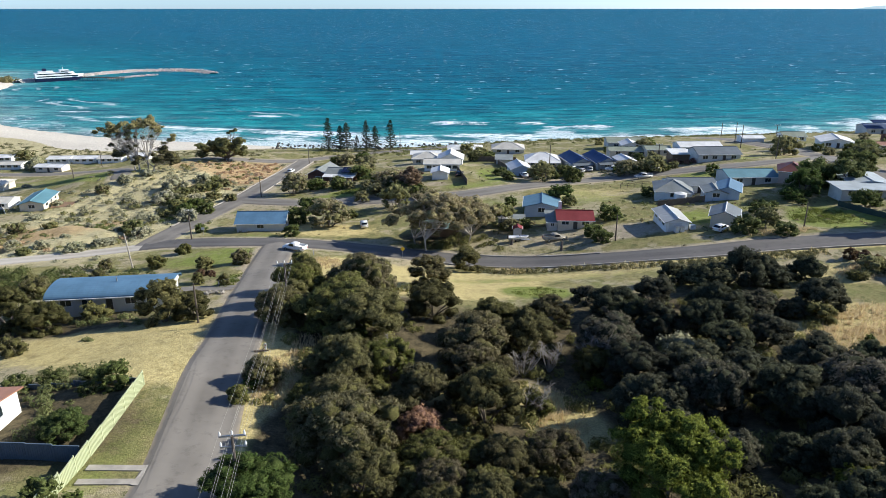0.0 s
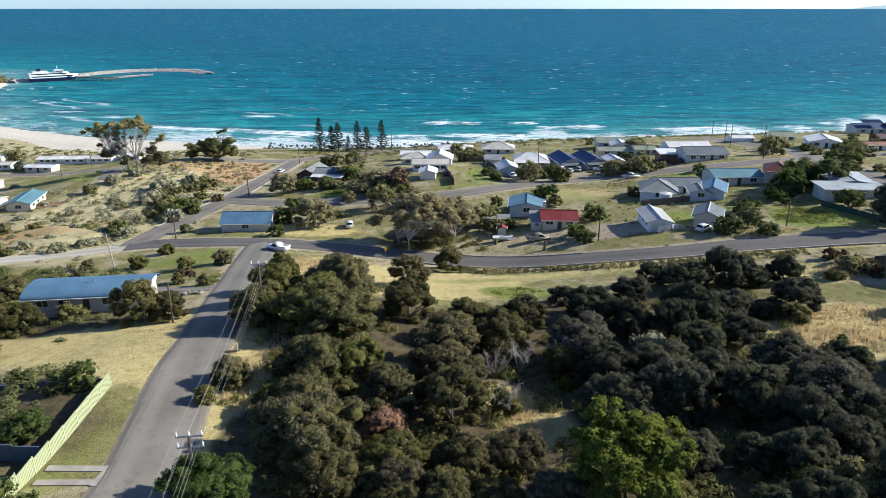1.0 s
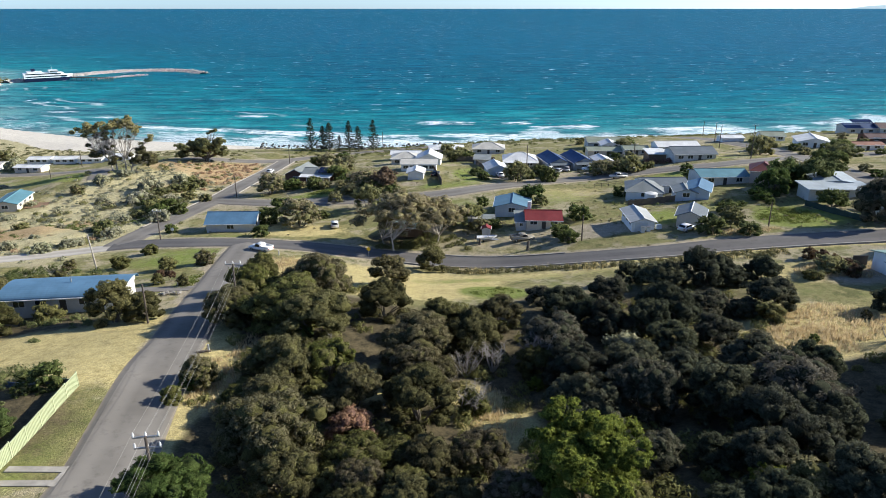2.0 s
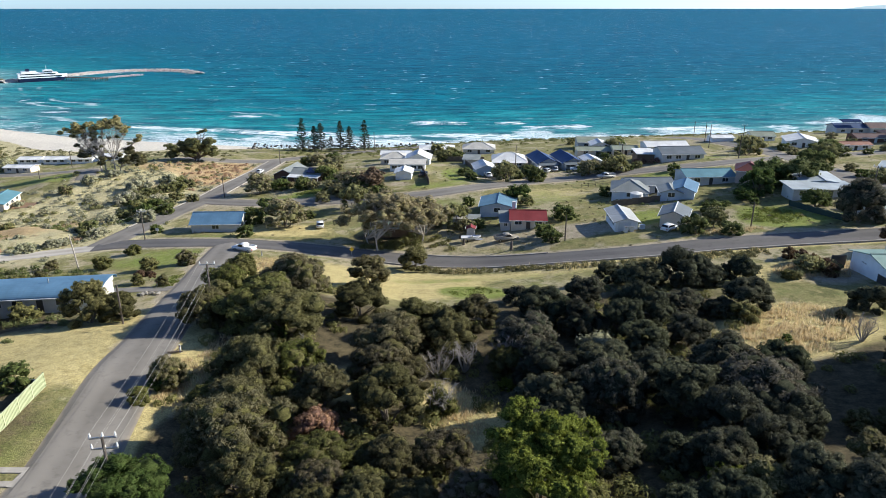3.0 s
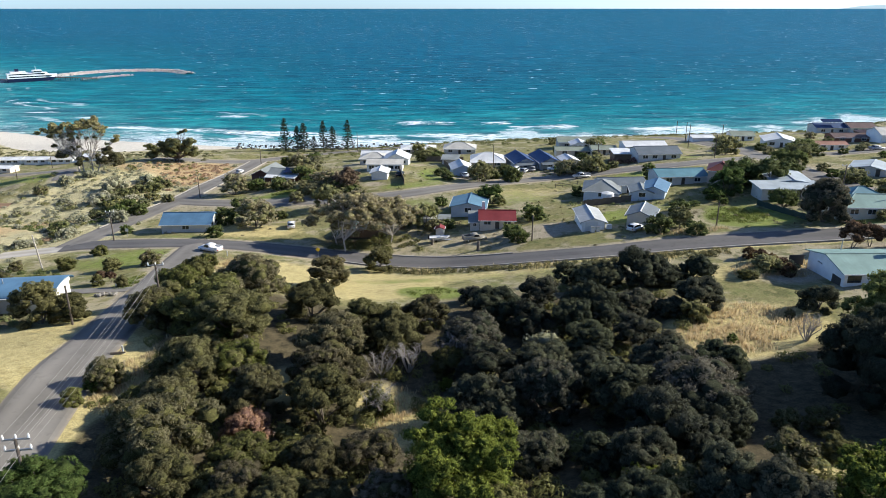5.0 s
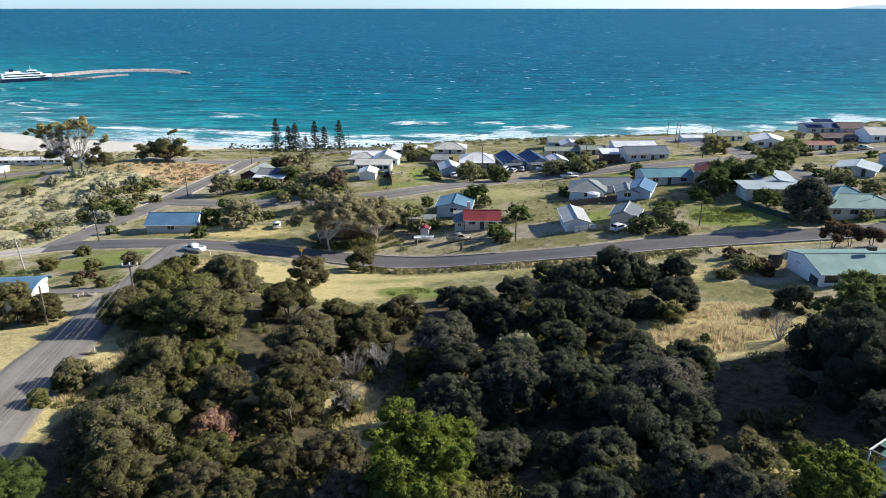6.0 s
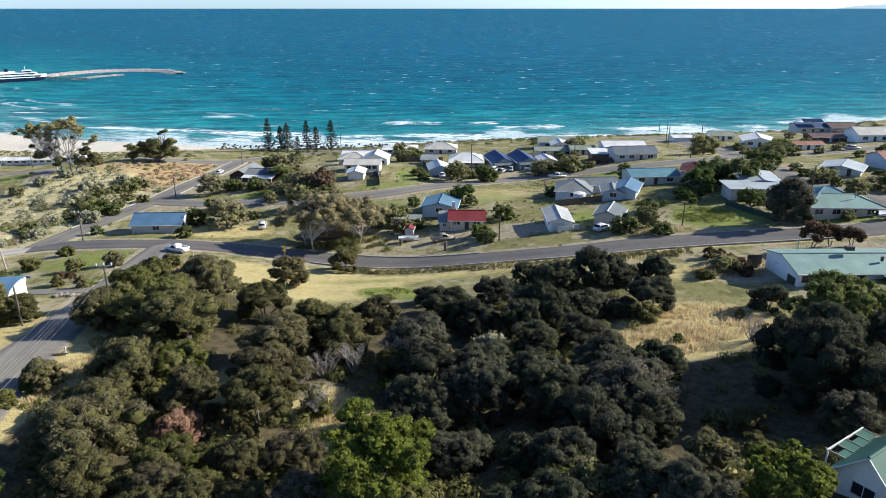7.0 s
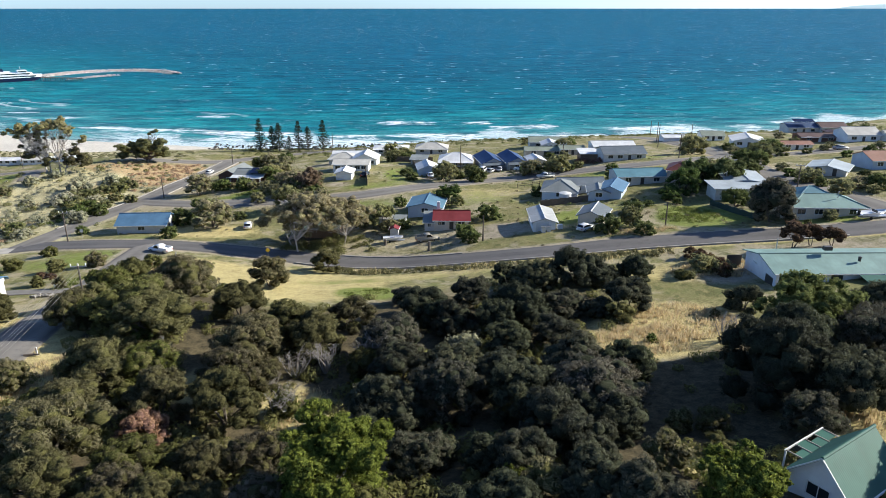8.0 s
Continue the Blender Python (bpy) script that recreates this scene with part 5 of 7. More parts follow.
gum("gum_tree", "broad gum with pale trunk and dull olive crown by the road", -1.0, 142, lob, L_DULLGUM, 0.19, 260, 0.2, [(-2.6, -5.0, [l[0] for l in lob[:48:4]]), (6.5, 0, [l[0] for l in lob[20:72:5]]), (-5, 0, [l[0] for l in lob[74:84]])], 16, sub=6, twigs=9)


def bright_gum(w, x, y, seed, label, leaf):
    r_ = np.random.RandomState(seed)
    big = dome_lobes(r_, w, w * 0.85, 11, 0.13, 0.17, 0.3)
    lobes = []
    for c, rad in big:
        for _ in range(9):
            d = r_.normal(size=3)
            d[2] = abs(d[2]) * 0.9
            d /= np.linalg.norm(d)
            lobes.append((tuple(np.array(c) + d * rad * 0.9), rad * r_.uniform(0.3, 0.5)))
    lobes += [((c[0] * 0.85, c[1] * 0.85, c[2] - rad * 0.3), rad * 1.05) for c, rad in big] + [((0, 0, w * 0.45), w * 0.26)]
    lobes += [((w * 0.3 * math.cos(a), w * 0.3 * math.sin(a), w * 0.24), w * 0.15) for a in range(7)]
    gum("gum_tree", label, x, y, lobes, leaf, 0.125, 540, 0.16, [(0, 0, [c for c, _ in big])], seed, sub=1, twigs=0, flat=0.85)


bright_gum(9.8, 17.2, 42.5, 51, "rounded gum with bright yellow-green new leaf", L_GUM)
bright_gum(6.6, 46.1, 37.4, 52, "rounded gum with yellow-green leaf near a green-roofed house", L_GUM)
bright_gum(1.9, 16.9, 65.6, 57, "low yellow-green bush in a dry clearing", L_GUM)
bright_gum(3.0, 31.2, 42.6, 53, "small yellow-green gum in the thicket", L_GUM)
bright_gum(11.0, 66.4, 66.5, 54, "tall gum with green crown and silver trunk behind a white house", L_MIDGUM)
bright_gum(8.4, -9.2, 185.7, 56, "open brownish gum beside a white shed", L_BROWNGUM)
bright_gum(5.4, 65.2, 130.6, 55, "slender grey-green gum beside a cream cottage", L_GARDEN)


grove(TALL_OLIVE, 12, [(57.8, 56.5, 10), (61.5, 60.5, 9), (63, 53, 8), (70, 61, 9)], "tall dark tree shading the dry ground", "tree", "tall dark trees", 92, (1.2, 1.35))
grove(TALL_OLIVE, 12, [(66.6, 41.4, 7.6)], "dark tree throwing its shade over a green roof", "tree", "", 94, (1.3, 1.32))
grove(TALL_OLIVE, 12, [(91.2, 125.5, 9.4)], "tall dense dark tree beside a green-roofed house", "tree", "", 93, (1.35, 1.36))


def dead_tree(x, y, w, hgt, seed, label):
    e = thing("dead_tree", x, y, ground_z(x, y) - 0.1)
    rnd = random.Random(seed)
    bm = bmesh.new()
    tops = [(w * 0.5 * math.cos(a) * rnd.uniform(0.3, 1), w * 0.5 * math.sin(a) * rnd.uniform(0.3, 1), hgt * rnd.uniform(0.55, 1)) for a in [k * 0.7 for k in range(10)]]
    stems(bm, (0, 0, -0.2), tops, 0.09, seed, 0.35, 9)
    for t in tops:
        for _ in range(9):
            q = Vector((0, 0, hgt * 0.25)).lerp(Vector(t), rnd.uniform(0.5, 1))
            tube(bm, q, q + Vector((rnd.uniform(-1, 1), rnd.uniform(-1, 1), rnd.uniform(0, 1))) * w * 0.16, 0.025, 0.008, 4)
    part("trunk", bm, M_DEADWOOD, e)
    return tagged(e, label, "dead tree", "dead trees")


for n, (x, y, w, hh) in enumerate(((-6.8, 70.5, 3.6, 2.8), (2.0, 70.2, 3.9, 3.2), (9.2, 69.0, 4.0, 3.6), (12.4, 70.2, 4.2, 4.0), (9.6, 60.3, 4.6, 3.6), (60.1, 72.3, 3.4, 3.6), (17.0, 71.5, 3.2, 4.2), (19.2, 70.5, 3, 4.6), (7.0, 66.0, 3.0, 2.4))):
    dead_tree(x, y, w, hh, 60 + n, "leafless grey tree standing dead in the thicket")
grove(SMALL_OLIVE, 4, [(9.8, 60.8, 3.6)], "thin dying shrub with sparse leaf", "shrub", "", 91)


# ---- low growth that nobody could count ----
def thicket(name, spots, size, leaf, seed, label, category, flat=0.7, per=110):
    rng = np.random.RandomState(seed)
    ps, ns = [], []
    for x, y, rad in spots:
        p, d = lobe_points((x, y, ground_z(x, y) + rad * 0.15), rad, int(per * rad * rad) + 14, rng, flat, -0.1)
        ps.append(p)
        ns.append(d)
    v, f = cards(np.concatenate(ps), np.concatenate(ns), size, rng)
    return tagged(link_mesh(name, v, f, leaf), label, category, kind="stuff")


def scatter(n, inside, seed, r0, r1, box_):
    rnd = random.Random(seed)
    out = []
    while len(out) < n:
        x, y = rnd.uniform(box_[0], box_[1]), rnd.uniform(box_[2], box_[3])
        if rnd.random() < inside(x, y):
            out.append((x, y, rnd.uniform(r0, r1)))
    return out


def gap_at(x, y):
    return float(np.min(np.hypot(ROAD_DOTS[:, 0] - x, ROAD_DOTS[:, 1] - y) - ROAD_HALF))


def in_wood(x, y):
    v = 1.3 * blob(x, y, 12, 52, 26, 24) + blob(x, y, 38, 62, 18, 30) + blob(x, y, -10, 78, 7, 20)
    return v * (1 - 0.95 * blob(x, y, 57, 79, 10, 9)) * (1 - 0.9 * blob(x, y, 11, 59, 4, 7)) * (1 - 0.9 * blob(x, y, 48, 58, 8, 14)) * (gap_at(x, y) > 1.5)


thicket("undergrowth", scatter(520, in_wood, 5, 0.5, 1.5, (-22, 66, 30, 104)), 0.22, L_OLIVE, 5, "dense dark undergrowth beneath the coastal trees", "undergrowth")


def on_dune(x, y):
    return (blob(x, y, -84, 195, 22, 45) + blob(x, y, -95, 150, 26, 14) + 0.8 * blob(x, y, -120, 165, 20, 20)) * (gap_at(x, y) > 1.0)


thicket("dune_heath", scatter(560, on_dune, 6, 0.35, 1.1, (-150, -58, 128, 262)), 0.2, L_HEATH, 6, "patchy grey-green heath over the dune", "heath", 0.55, 130)
thicket("dune_scrub", scatter(220, on_dune, 7, 0.4, 1.3, (-150, -58, 128, 262)), 0.22, L_SCRUB, 7, "olive and rusty scrub over the dune", "scrub", 0.6, 130)
thicket("coast_scrub", scatter(950, lambda x, y: 0.9 * ease(3, 8, float(shore_y(x)) - y - 6) * ease(75, 40, float(shore_y(x)) - y) * (gap_at(x, y) > 1), 8, 0.5, 1.5, (-60, 260, 262, 370)), 0.24, L_SCRUB, 8, "low salt-bitten scrub above the shore", "scrub", 0.5, 42)
thicket("beach_scrub", scatter(330, lambda x, y: 0.9 * ease(38, 46, float(shore_y(x)) - y) * ease(78, 68, float(shore_y(x)) - y), 18, 0.5, 1.4, (-230, -75, 250, 360)), 0.24, L_SCRUB, 18, "green dune scrub behind the beach", "scrub", 0.4, 60)
thicket("hedge_growth", scatter(130, lambda x, y: (blob(x, y, -72, 112, 15, 7) + blob(x, y, -82, 120, 12, 6)) * (gap_at(x, y) > 1.5), 19, 0.7, 1.7, (-100, -52, 102, 130)), 0.2, L_GREEN, 19, "dense green shrubbery beside the gravel track", "shrubbery", 0.75, 140)
thicket("gum_understorey", scatter(46, lambda x, y: blob(x, y, 1, 140.5, 9, 3.5) * (gap_at(x, y) > 1.5), 28, 0.5, 1.4, (-10, 13, 134, 148)), 0.2, L_OLIVE, 28, "dark shrubs growing beneath a gum", "shrubs", 0.8, 130)
thicket("rusty_growth", scatter(150, lambda x, y: (blob(x, y, -68, 235, 7, 22) + 0.8 * blob(x, y, -75, 245, 12, 10) + 0.6 * blob(x, y, -90, 152, 18, 8)) * (gap_at(x, y) > 1.0), 38, 0.4, 1.2, (-110, -58, 140, 265)), 0.2, L_RUST, 38, "rust-brown dry scrub on the dune", "scrub", 0.4, 110)
thicket("dune_green", scatter(60, lambda x, y: (blob(x, y, -69, 176, 5, 8) + 0.7 * blob(x, y, -92, 158, 8, 6)) * (gap_at(x, y) > 1.0), 39, 0.5, 1.3, (-105, -58, 145, 200)), 0.2, L_GREEN, 39, "fresh green creeper on the dune face", "creeper", 0.5, 120)
thicket("headland_scrub", scatter(46, lambda x, y: 1.0, 40, 1.5, 3.6, (-432, -398, 634, 690)), 0.7, L_OLIVE, 40, "dark trees on the low headland by the harbour", "trees", 0.9, 22)
thicket("garden_growth", scatter(150, lambda x, y: (blob(x, y, -40, 55, 8, 9) + blob(x, y, -60, 84, 16, 6) + blob(x, y, -66, 112, 12, 6)) * (gap_at(x, y) > 1.5) * (x < -31.5) * (abs(x + 42) > 5 or y > 54.5), 9, 0.4, 1.1, (-85, -30, 40, 120)), 0.18, L_GREEN, 9, "leafy green garden growth and hedges", "garden plants", 0.8, 170)


def in_yards(x, y):
    return (gap_at(x, y) > 1.2) * (0.07 + blob(x, y, 20, 150, 16, 9) + blob(x, y, 55, 150, 18, 12) + blob(x, y, 45, 208, 40, 7) + blob(x, y, -20, 200, 18, 8) + blob(x, y, 85, 140, 10, 12) + blob(x, y, -42, 160, 12, 6))


thicket("yard_weeds", scatter(420, in_yards, 61, 0.18, 0.55, (-55, 150, 122, 262)), 0.16, L_OLIVE, 61, "low weeds and scrappy plants about the yards", "weeds", 0.6, 90)
thicket("yard_greenery", scatter(300, in_yards, 62, 0.2, 0.7, (-55, 150, 122, 262)), 0.17, L_GREEN, 62, "small green plants about the yards", "plants", 0.7, 90)


def blades(name, spots, leaf, seed, label, tall=0.6, wide=0.05):
    """Standing grass: one narrow bent blade for each spot."""
    rng = np.random.RandomState(seed)
    verts, faces = [], []
    heights = land(*np.array(spots).T) - 0.03
    for (x, y), z in zip(spots, heights.tolist()):
        a, hh = rng.uniform(0, 6.28), tall * rng.uniform(0.5, 1.3)
        dx, dy = math.cos(a) * wide, math.sin(a) * wide
        lx, ly = rng.uniform(-0.35, 0.35) * hh, rng.uniform(-0.35, 0.35) * hh
        o = len(verts)
        verts += [(x - dx, y - dy, z), (x + dx, y + dy, z), (x + dx * 0.7 + lx * 0.5, y + dy * 0.7 + ly * 0.5, z + hh * 0.6), (x + lx, y + ly, z + hh)]
        faces.append((o, o + 1, o + 2, o + 3))
    return tagged(link_mesh(name, verts, faces, leaf), label, "grass", kind="stuff")


def grass_spots(n, areas, seed):
    """Clumped spots inside ellipses x, y, rx, ry."""
    rnd = random.Random(seed)
    out = []
    total = sum(a[2] * a[3] for a in areas)
    for cx, cy, rx, ry in areas:
        k = int(n * rx * ry / total / 14)
        for _ in range(k):
            a, q = rnd.uniform(0, 6.28), math.sqrt(rnd.random())
            gx, gy = cx + math.cos(a) * q * rx, cy + math.sin(a) * q * ry
            for _ in range(14):
                x, y = gx + rnd.gauss(0, 0.28), gy + rnd.gauss(0, 0.28)
                out.append((x, y))
    return [(x, y) for (x, y), g in zip(out, road_gap(*np.array(out).T)) if g > 0.7]


blades("dry_grass", grass_spots(17000, [(57, 80, 8, 7), (51, 74, 6, 5), (-17.4, 64, 2.2, 7), (-16.5, 74, 1.5, 5), (-24, 120, 5, 6), (12, 60, 2.6, 6), (64, 54, 7, 6), (72, 101, 9, 4), (66, 126.5, 7, 1.8)], 3), L_STRAW, 3, "long dry straw-yellow grass in clumps", 0.55)
strip, tufts = [], []
rs = random.Random(8)
for n, (p, nn) in enumerate(zip(main, side_of(main))):
    if 8 < p[0] < 68:
        thick = 0.5 + 0.5 * math.sin(n * 0.7) * math.sin(n * 0.23 + 1)
        strip += [(p[0] + nn[0] * o + rs.gauss(0, 0.5), p[1] + nn[1] * o + rs.gauss(0, 0.5)) for o in [rs.uniform(4.6, 6.4 + 2.4 * thick) for _ in range(int(110 * max(0.0, thick - 0.35)))]]
        for _ in range(4):
            o = rs.uniform(4.9, 8.2)
            tufts.append((p[0] + nn[0] * o, p[1] + nn[1] * o, rs.uniform(0.35, 0.6 + 0.06 * o)))
thicket("verge_scrub", tufts, 0.17, L_OLIVE, 44, "low rough scrub below the road edge", "scrub", 0.6, 120)
blades("verge_grass", strip, L_STRAW, 4, "tall dry grass along the road verge", 0.6)
blades("green_grass", grass_spots(9000, [(15, 99.8, 4.2, 2.8), (-36.5, 108, 2, 5), (79, 136, 6, 7), (-22, 192, 10, 3.5)], 5), L_TUFT, 5, "patches of lush green grass", 0.3)

for src in set(OLIVE + DARK + MIDDLE + TALL_OLIVE + GREENS + SMALL_OLIVE + SMALL_GREEN + HEATH + DUNE + RED + BRONZE + PINES + FAR_OLIVE + FAR_GREEN + FAR_DEEP + FAR_SHRUB + BRONZE_TREE + OPEN_TREE):
    for ob in [*src.children_recursive, src]:
        bpy.data.objects.remove(ob)


# ---- houses ----
def prism(bm, quad_bottom, quad_top):
    """A solid between two polygons of as many points."""
    a = [bm.verts.new(p) for p in quad_bottom]
    b = [bm.verts.new(p) for p in quad_top]
    n = len(a)
    for i in range(n):
        bm.faces.new((a[i], a[(i + 1) % n], b[(i + 1) % n], b[i]))
    bm.faces.new(b)
    bm.faces.new(a[::-1])


def slab(bm, pts, t=0.14):
    prism(bm, [(x, y, z - t) for x, y, z in pts], pts)


def window(parent, side, w, d, at, z0, ww, hh, frame_mat=None):
    """A window on one side of a w by d house: a frame that stands proud, and a pane with a bar."""
    frame_mat = frame_mat or M_FRAME
    place = {"f": pose(at, 0, z0), "r": pose(w, at, z0, 0, 0, 90), "l": pose(0, at, z0, 0, 0, -90), "b": pose(at, d, z0, 0, 0, 180)}[side]
    bm = bmesh.new()
    t = 0.09
    for b in ((-ww / 2, -0.06, 0, -ww / 2 + t, 0.05, hh), (ww / 2 - t, -0.06, 0, ww / 2, 0.05, hh), (-ww / 2 + t, -0.06, 0, ww / 2 - t, 0.05, t), (-ww / 2 + t, -0.06, hh - t, ww / 2 - t, 0.05, hh), (-0.03, -0.05, t, 0.03, 0.05, hh - t)):
        box(bm, *b)
    ob = part("window", bm, frame_mat, parent)
    ob.matrix_basis = place
    part("pane", boxed(-ww / 2 + t, -0.025, t, ww / 2 - t, 0.04, hh - t), M_GLASS, ob)


def house(name, label, x, y, rz, w, d, hw, roof, colour, wall, pitch=20, over=0.45, wins="fff", door=True, z=None, ridge=None, cat="house", extra=0.0):
    """A house with its front-left corner at x, y. roof: gx (ridge along the front), gy (gable to the front), hip, flat, shed or barrel."""
    c, s = math.cos(radians(rz)), math.sin(radians(rz))
    mid = [(x + a * c - b * s, y + a * s + b * c) for a, b in ((w / 2, 0), (w, d / 2), (w / 2, d), (0, d / 2), (w / 2, d / 2))]
    zb = (sum(ground_z(*q) for q in mid) / 5 if z is None else z) + extra
    e = thing(name, x, y, zb, rz)
    tagged(e, label, cat)
    hw *= 0.9
    rise = math.tan(radians(pitch))
    bm = bmesh.new()
    base = -1.6
    rm_axis = "X"
    if roof == "gx":
        top = hw + rise * d / 2
        prism(bm, [(0, 0, base), (0, 0, hw), (0, d / 2, top), (0, d, hw), (0, d, base)], [(w, 0, base), (w, 0, hw), (w, d / 2, top), (w, d, hw), (w, d, base)])
    elif roof == "gy":
        top = hw + rise * w / 2
        prism(bm, [(0, 0, base), (w, 0, base), (w, 0, hw), (w / 2, 0, top), (0, 0, hw)], [(0, d, base), (w, d, base), (w, d, hw), (w / 2, d, top), (0, d, hw)])
        rm_axis = "Y"
    elif roof == "shed":
        prism(bm, [(0, 0, base), (0, 0, hw), (0, d, hw + rise * d), (0, d, base)], [(w, 0, base), (w, 0, hw), (w, d, hw + rise * d), (w, d, base)])
    elif roof == "barrel":
        prof_ = [(d * (0.5 - 0.5 * math.cos(a)), hw + d * 0.15 * math.sin(a)) for a in np.linspace(0, math.pi, 13)]
        prism(bm, [(0, 0, base)] + [(0, p, q) for p, q in prof_] + [(0, d, base)], [(w, 0, base)] + [(w, p, q) for p, q in prof_] + [(w, d, base)])
    else:
        box(bm, 0, 0, base, w, d, hw)
    bmesh.ops.recalc_face_normals(bm, faces=bm.faces)
    part("wall", bm, wall, e)
    o = over
    bm = bmesh.new()
    caps = []
    if roof == "gx":
        lo, hi, m = hw - rise * o + 0.1, hw + rise * d / 2 + 0.1, d / 2
        slab(bm, [(-o, -o, lo), (w + o, -o, lo), (w + o, m, hi), (-o, m, hi)])
        slab(bm, [(-o, m, hi), (w + o, m, hi), (w + o, d + o, lo), (-o, d + o, lo)])
        caps = [((-o, m, hi + 0.02), (w + o, m, hi + 0.02))]
        gut = [(-o, -o - 0.12, lo - 0.16, w + o, -o + 0.0, lo - 0.02)]
    elif roof == "gy":
        lo, hi, m = hw - rise * o + 0.1, hw + rise * w / 2 + 0.1, w / 2
        slab(bm, [(-o, -o, lo), (m, -o, hi), (m, d + o, hi), (-o, d + o, lo)])
        slab(bm, [(m, -o, hi), (w + o, -o, lo), (w + o, d + o, lo), (m, d + o, hi)])
        caps = [((m, -o, hi + 0.02), (m, d + o, hi + 0.02))]
        gut = [(-o - 0.12, -o, lo - 0.16, -o, d + o, lo - 0.02), (w + o, -o, lo - 0.16, w + o + 0.12, d + o, lo - 0.02)]
    elif roof == "hip":
        lo = hw - rise * o + 0.1
        run = min(w, d) / 2 + o
        hi = lo + rise * run
        if w >= d:
            r0, r1 = (run - o, d / 2, hi), (w - run + o, d / 2, hi)
            f = [[(-o, -o, lo), (w + o, -o, lo), r1, r0], [(w + o, d + o, lo), (-o, d + o, lo), r0, r1], [(-o, d + o, lo), (-o, -o, lo), r0], [(w + o, -o, lo), (w + o, d + o, lo), r1]]
        else:
            r0, r1 = (w / 2, run - o, hi), (w / 2, d - run + o, hi)
            f = [[(-o, -o, lo), (w + o, -o, lo), r0], [(w + o, d + o, lo), (-o, d + o, lo), r1], [(-o, d + o, lo), (-o, -o, lo), r0, r1], [(w + o, -o, lo), (w + o, d + o, lo), r1, r0]]
        for q in f:
            slab(bm, q)
        caps = [(r0, r1)] + [(q[0], q[-1] if len(q) == 3 else q[3]) for q in f[:1]] + [(f[0][1], f[0][2])]
        gut = [(-o, -o - 0.12, lo - 0.16, w + o, -o, lo - 0.02)]
    elif roof == "barrel":
        prof_ = [(d / 2 - (d / 2 + o) * math.cos(a), hw + 0.06 + (d * 0.15 + 0.12) * math.sin(a)) for a in np.linspace(0, math.pi, 19)]
        shell = prof_ + [(p, q - 0.1) for p, q in prof_[::-1]]
        prism(bm, [(-o, p, q) for p, q in shell], [(w + o, p, q) for p, q in shell])
        gut = [(-o, -o - 0.12, hw - 0.1, w + o, -o, hw + 0.04)]
    else:
        t = rise * d if roof == "shed" else 0.25
        lo = hw - t * o / d + 0.1
        slab(bm, [(-o, -o, lo), (w + o, -o, lo), (w + o, d + o, hw + t + t * o / d + 0.1), (-o, d + o, hw + t + t * o / d + 0.1)], 0.18)
        gut = [(-o, -o - 0.12, lo - 0.18, w + o, -o, lo - 0.02)]
    pieces = [bm] if roof not in ("gx", "gy", "hip") else []
    if not pieces:
        bmesh.ops.recalc_face_normals(bm, faces=bm.faces)
        left = set(bm.faces)
        while left:
            seed_, isle = left.pop(), set()
            todo = [seed_]
            while todo:
                f = todo.pop()
                isle.add(f)
                left.discard(f)
                todo += [g for ed in f.edges for g in ed.link_faces if g not in isle]
            one = bmesh.new()
            ids = {}
            for f in isle:
                for v in f.verts:
                    if v not in ids:
                        ids[v] = one.verts.new(v.co)
                one.faces.new([ids[v] for v in f.verts])
            pieces.append(one)
        bm.free()
    for one in pieces:
        part("roof" if len(pieces) == 1 else "roof_slope", one, roof_of(colour, rm_axis), e)
    for a, b in caps:
        part("ridge_cap", tubed(a, b, 0.13, 0.13, 6), roof_of(colour if not ridge else ridge, rm_axis), e)
    for g in gut:
        part("gutter", boxed(*g), M_FRAME, e)
    spots = {k: wins.count(k) for k in "frlb"}
    for side, n in spots.items():
        L = w if side in "fb" else d
        for k in range(n):
            at = L * (k + 0.7) / (n + 0.4) if not (door and side == "f" and n > 1 and k == n // 2) else None
            if at is None:
                at = L * (k + 0.7) / (n + 0.4)
                dr = part("door", boxed(at - 0.45, -0.05, 0.05, at + 0.45, 0.04, 2.05), M_DARKFRAME if wall is not W_BRICK else M_FRAME, e)
                part("handle", boxed(at + 0.3, -0.1, 1.0, at + 0.36, -0.05, 1.06), M_STEEL, dr)
                continue
            window(e, side, w, d, at, 0.95, min(1.7, L / (n + 1.5)), 1.15)
    return e


def solar(e, x0, y0, z0, nx, ny, pitch, rz=0):
    for i in range(nx):
        for j in range(ny):
            ob = part("solar_panel", boxed(0.02, 0.02, 0, 1.0, 1.6, 0.05), M_SOLAR, e)
            ob.matrix_basis = pose(x0, y0, z0, pitch, 0, rz) @ Matrix.Translation((i * 1.02, j * 1.62, 0))


def veranda(e, x0, x1, y0, y1, z_lo, z_hi, colour, posts=4, floor=None):
    bm = bmesh.new()
    slab(bm, [(x0, y0, z_lo), (x1, y0, z_lo), (x1, y1, z_hi), (x0, y1, z_hi)], 0.1)
    part("veranda_roof", bm, roof_of(colour, "X"), e)
    for k in range(posts):
        x = x0 + 0.15 + (x1 - x0 - 0.3) * k / (posts - 1)
        part("veranda_post", boxed(x - 0.06, y0 + 0.1, -1.0, x + 0.06, y0 + 0.22, z_lo - 0.1), M_FRAME, e)
    if floor is not None:
        part("deck", boxed(x0, y0, floor - 0.2, x1, y1, floor), W_BROWN, e)


def flue(e, x, y, z, h=1.0):
    part("flue", tubed((x, y, z - 0.5), (x, y, z + h), 0.09, 0.09), M_STEEL, e)


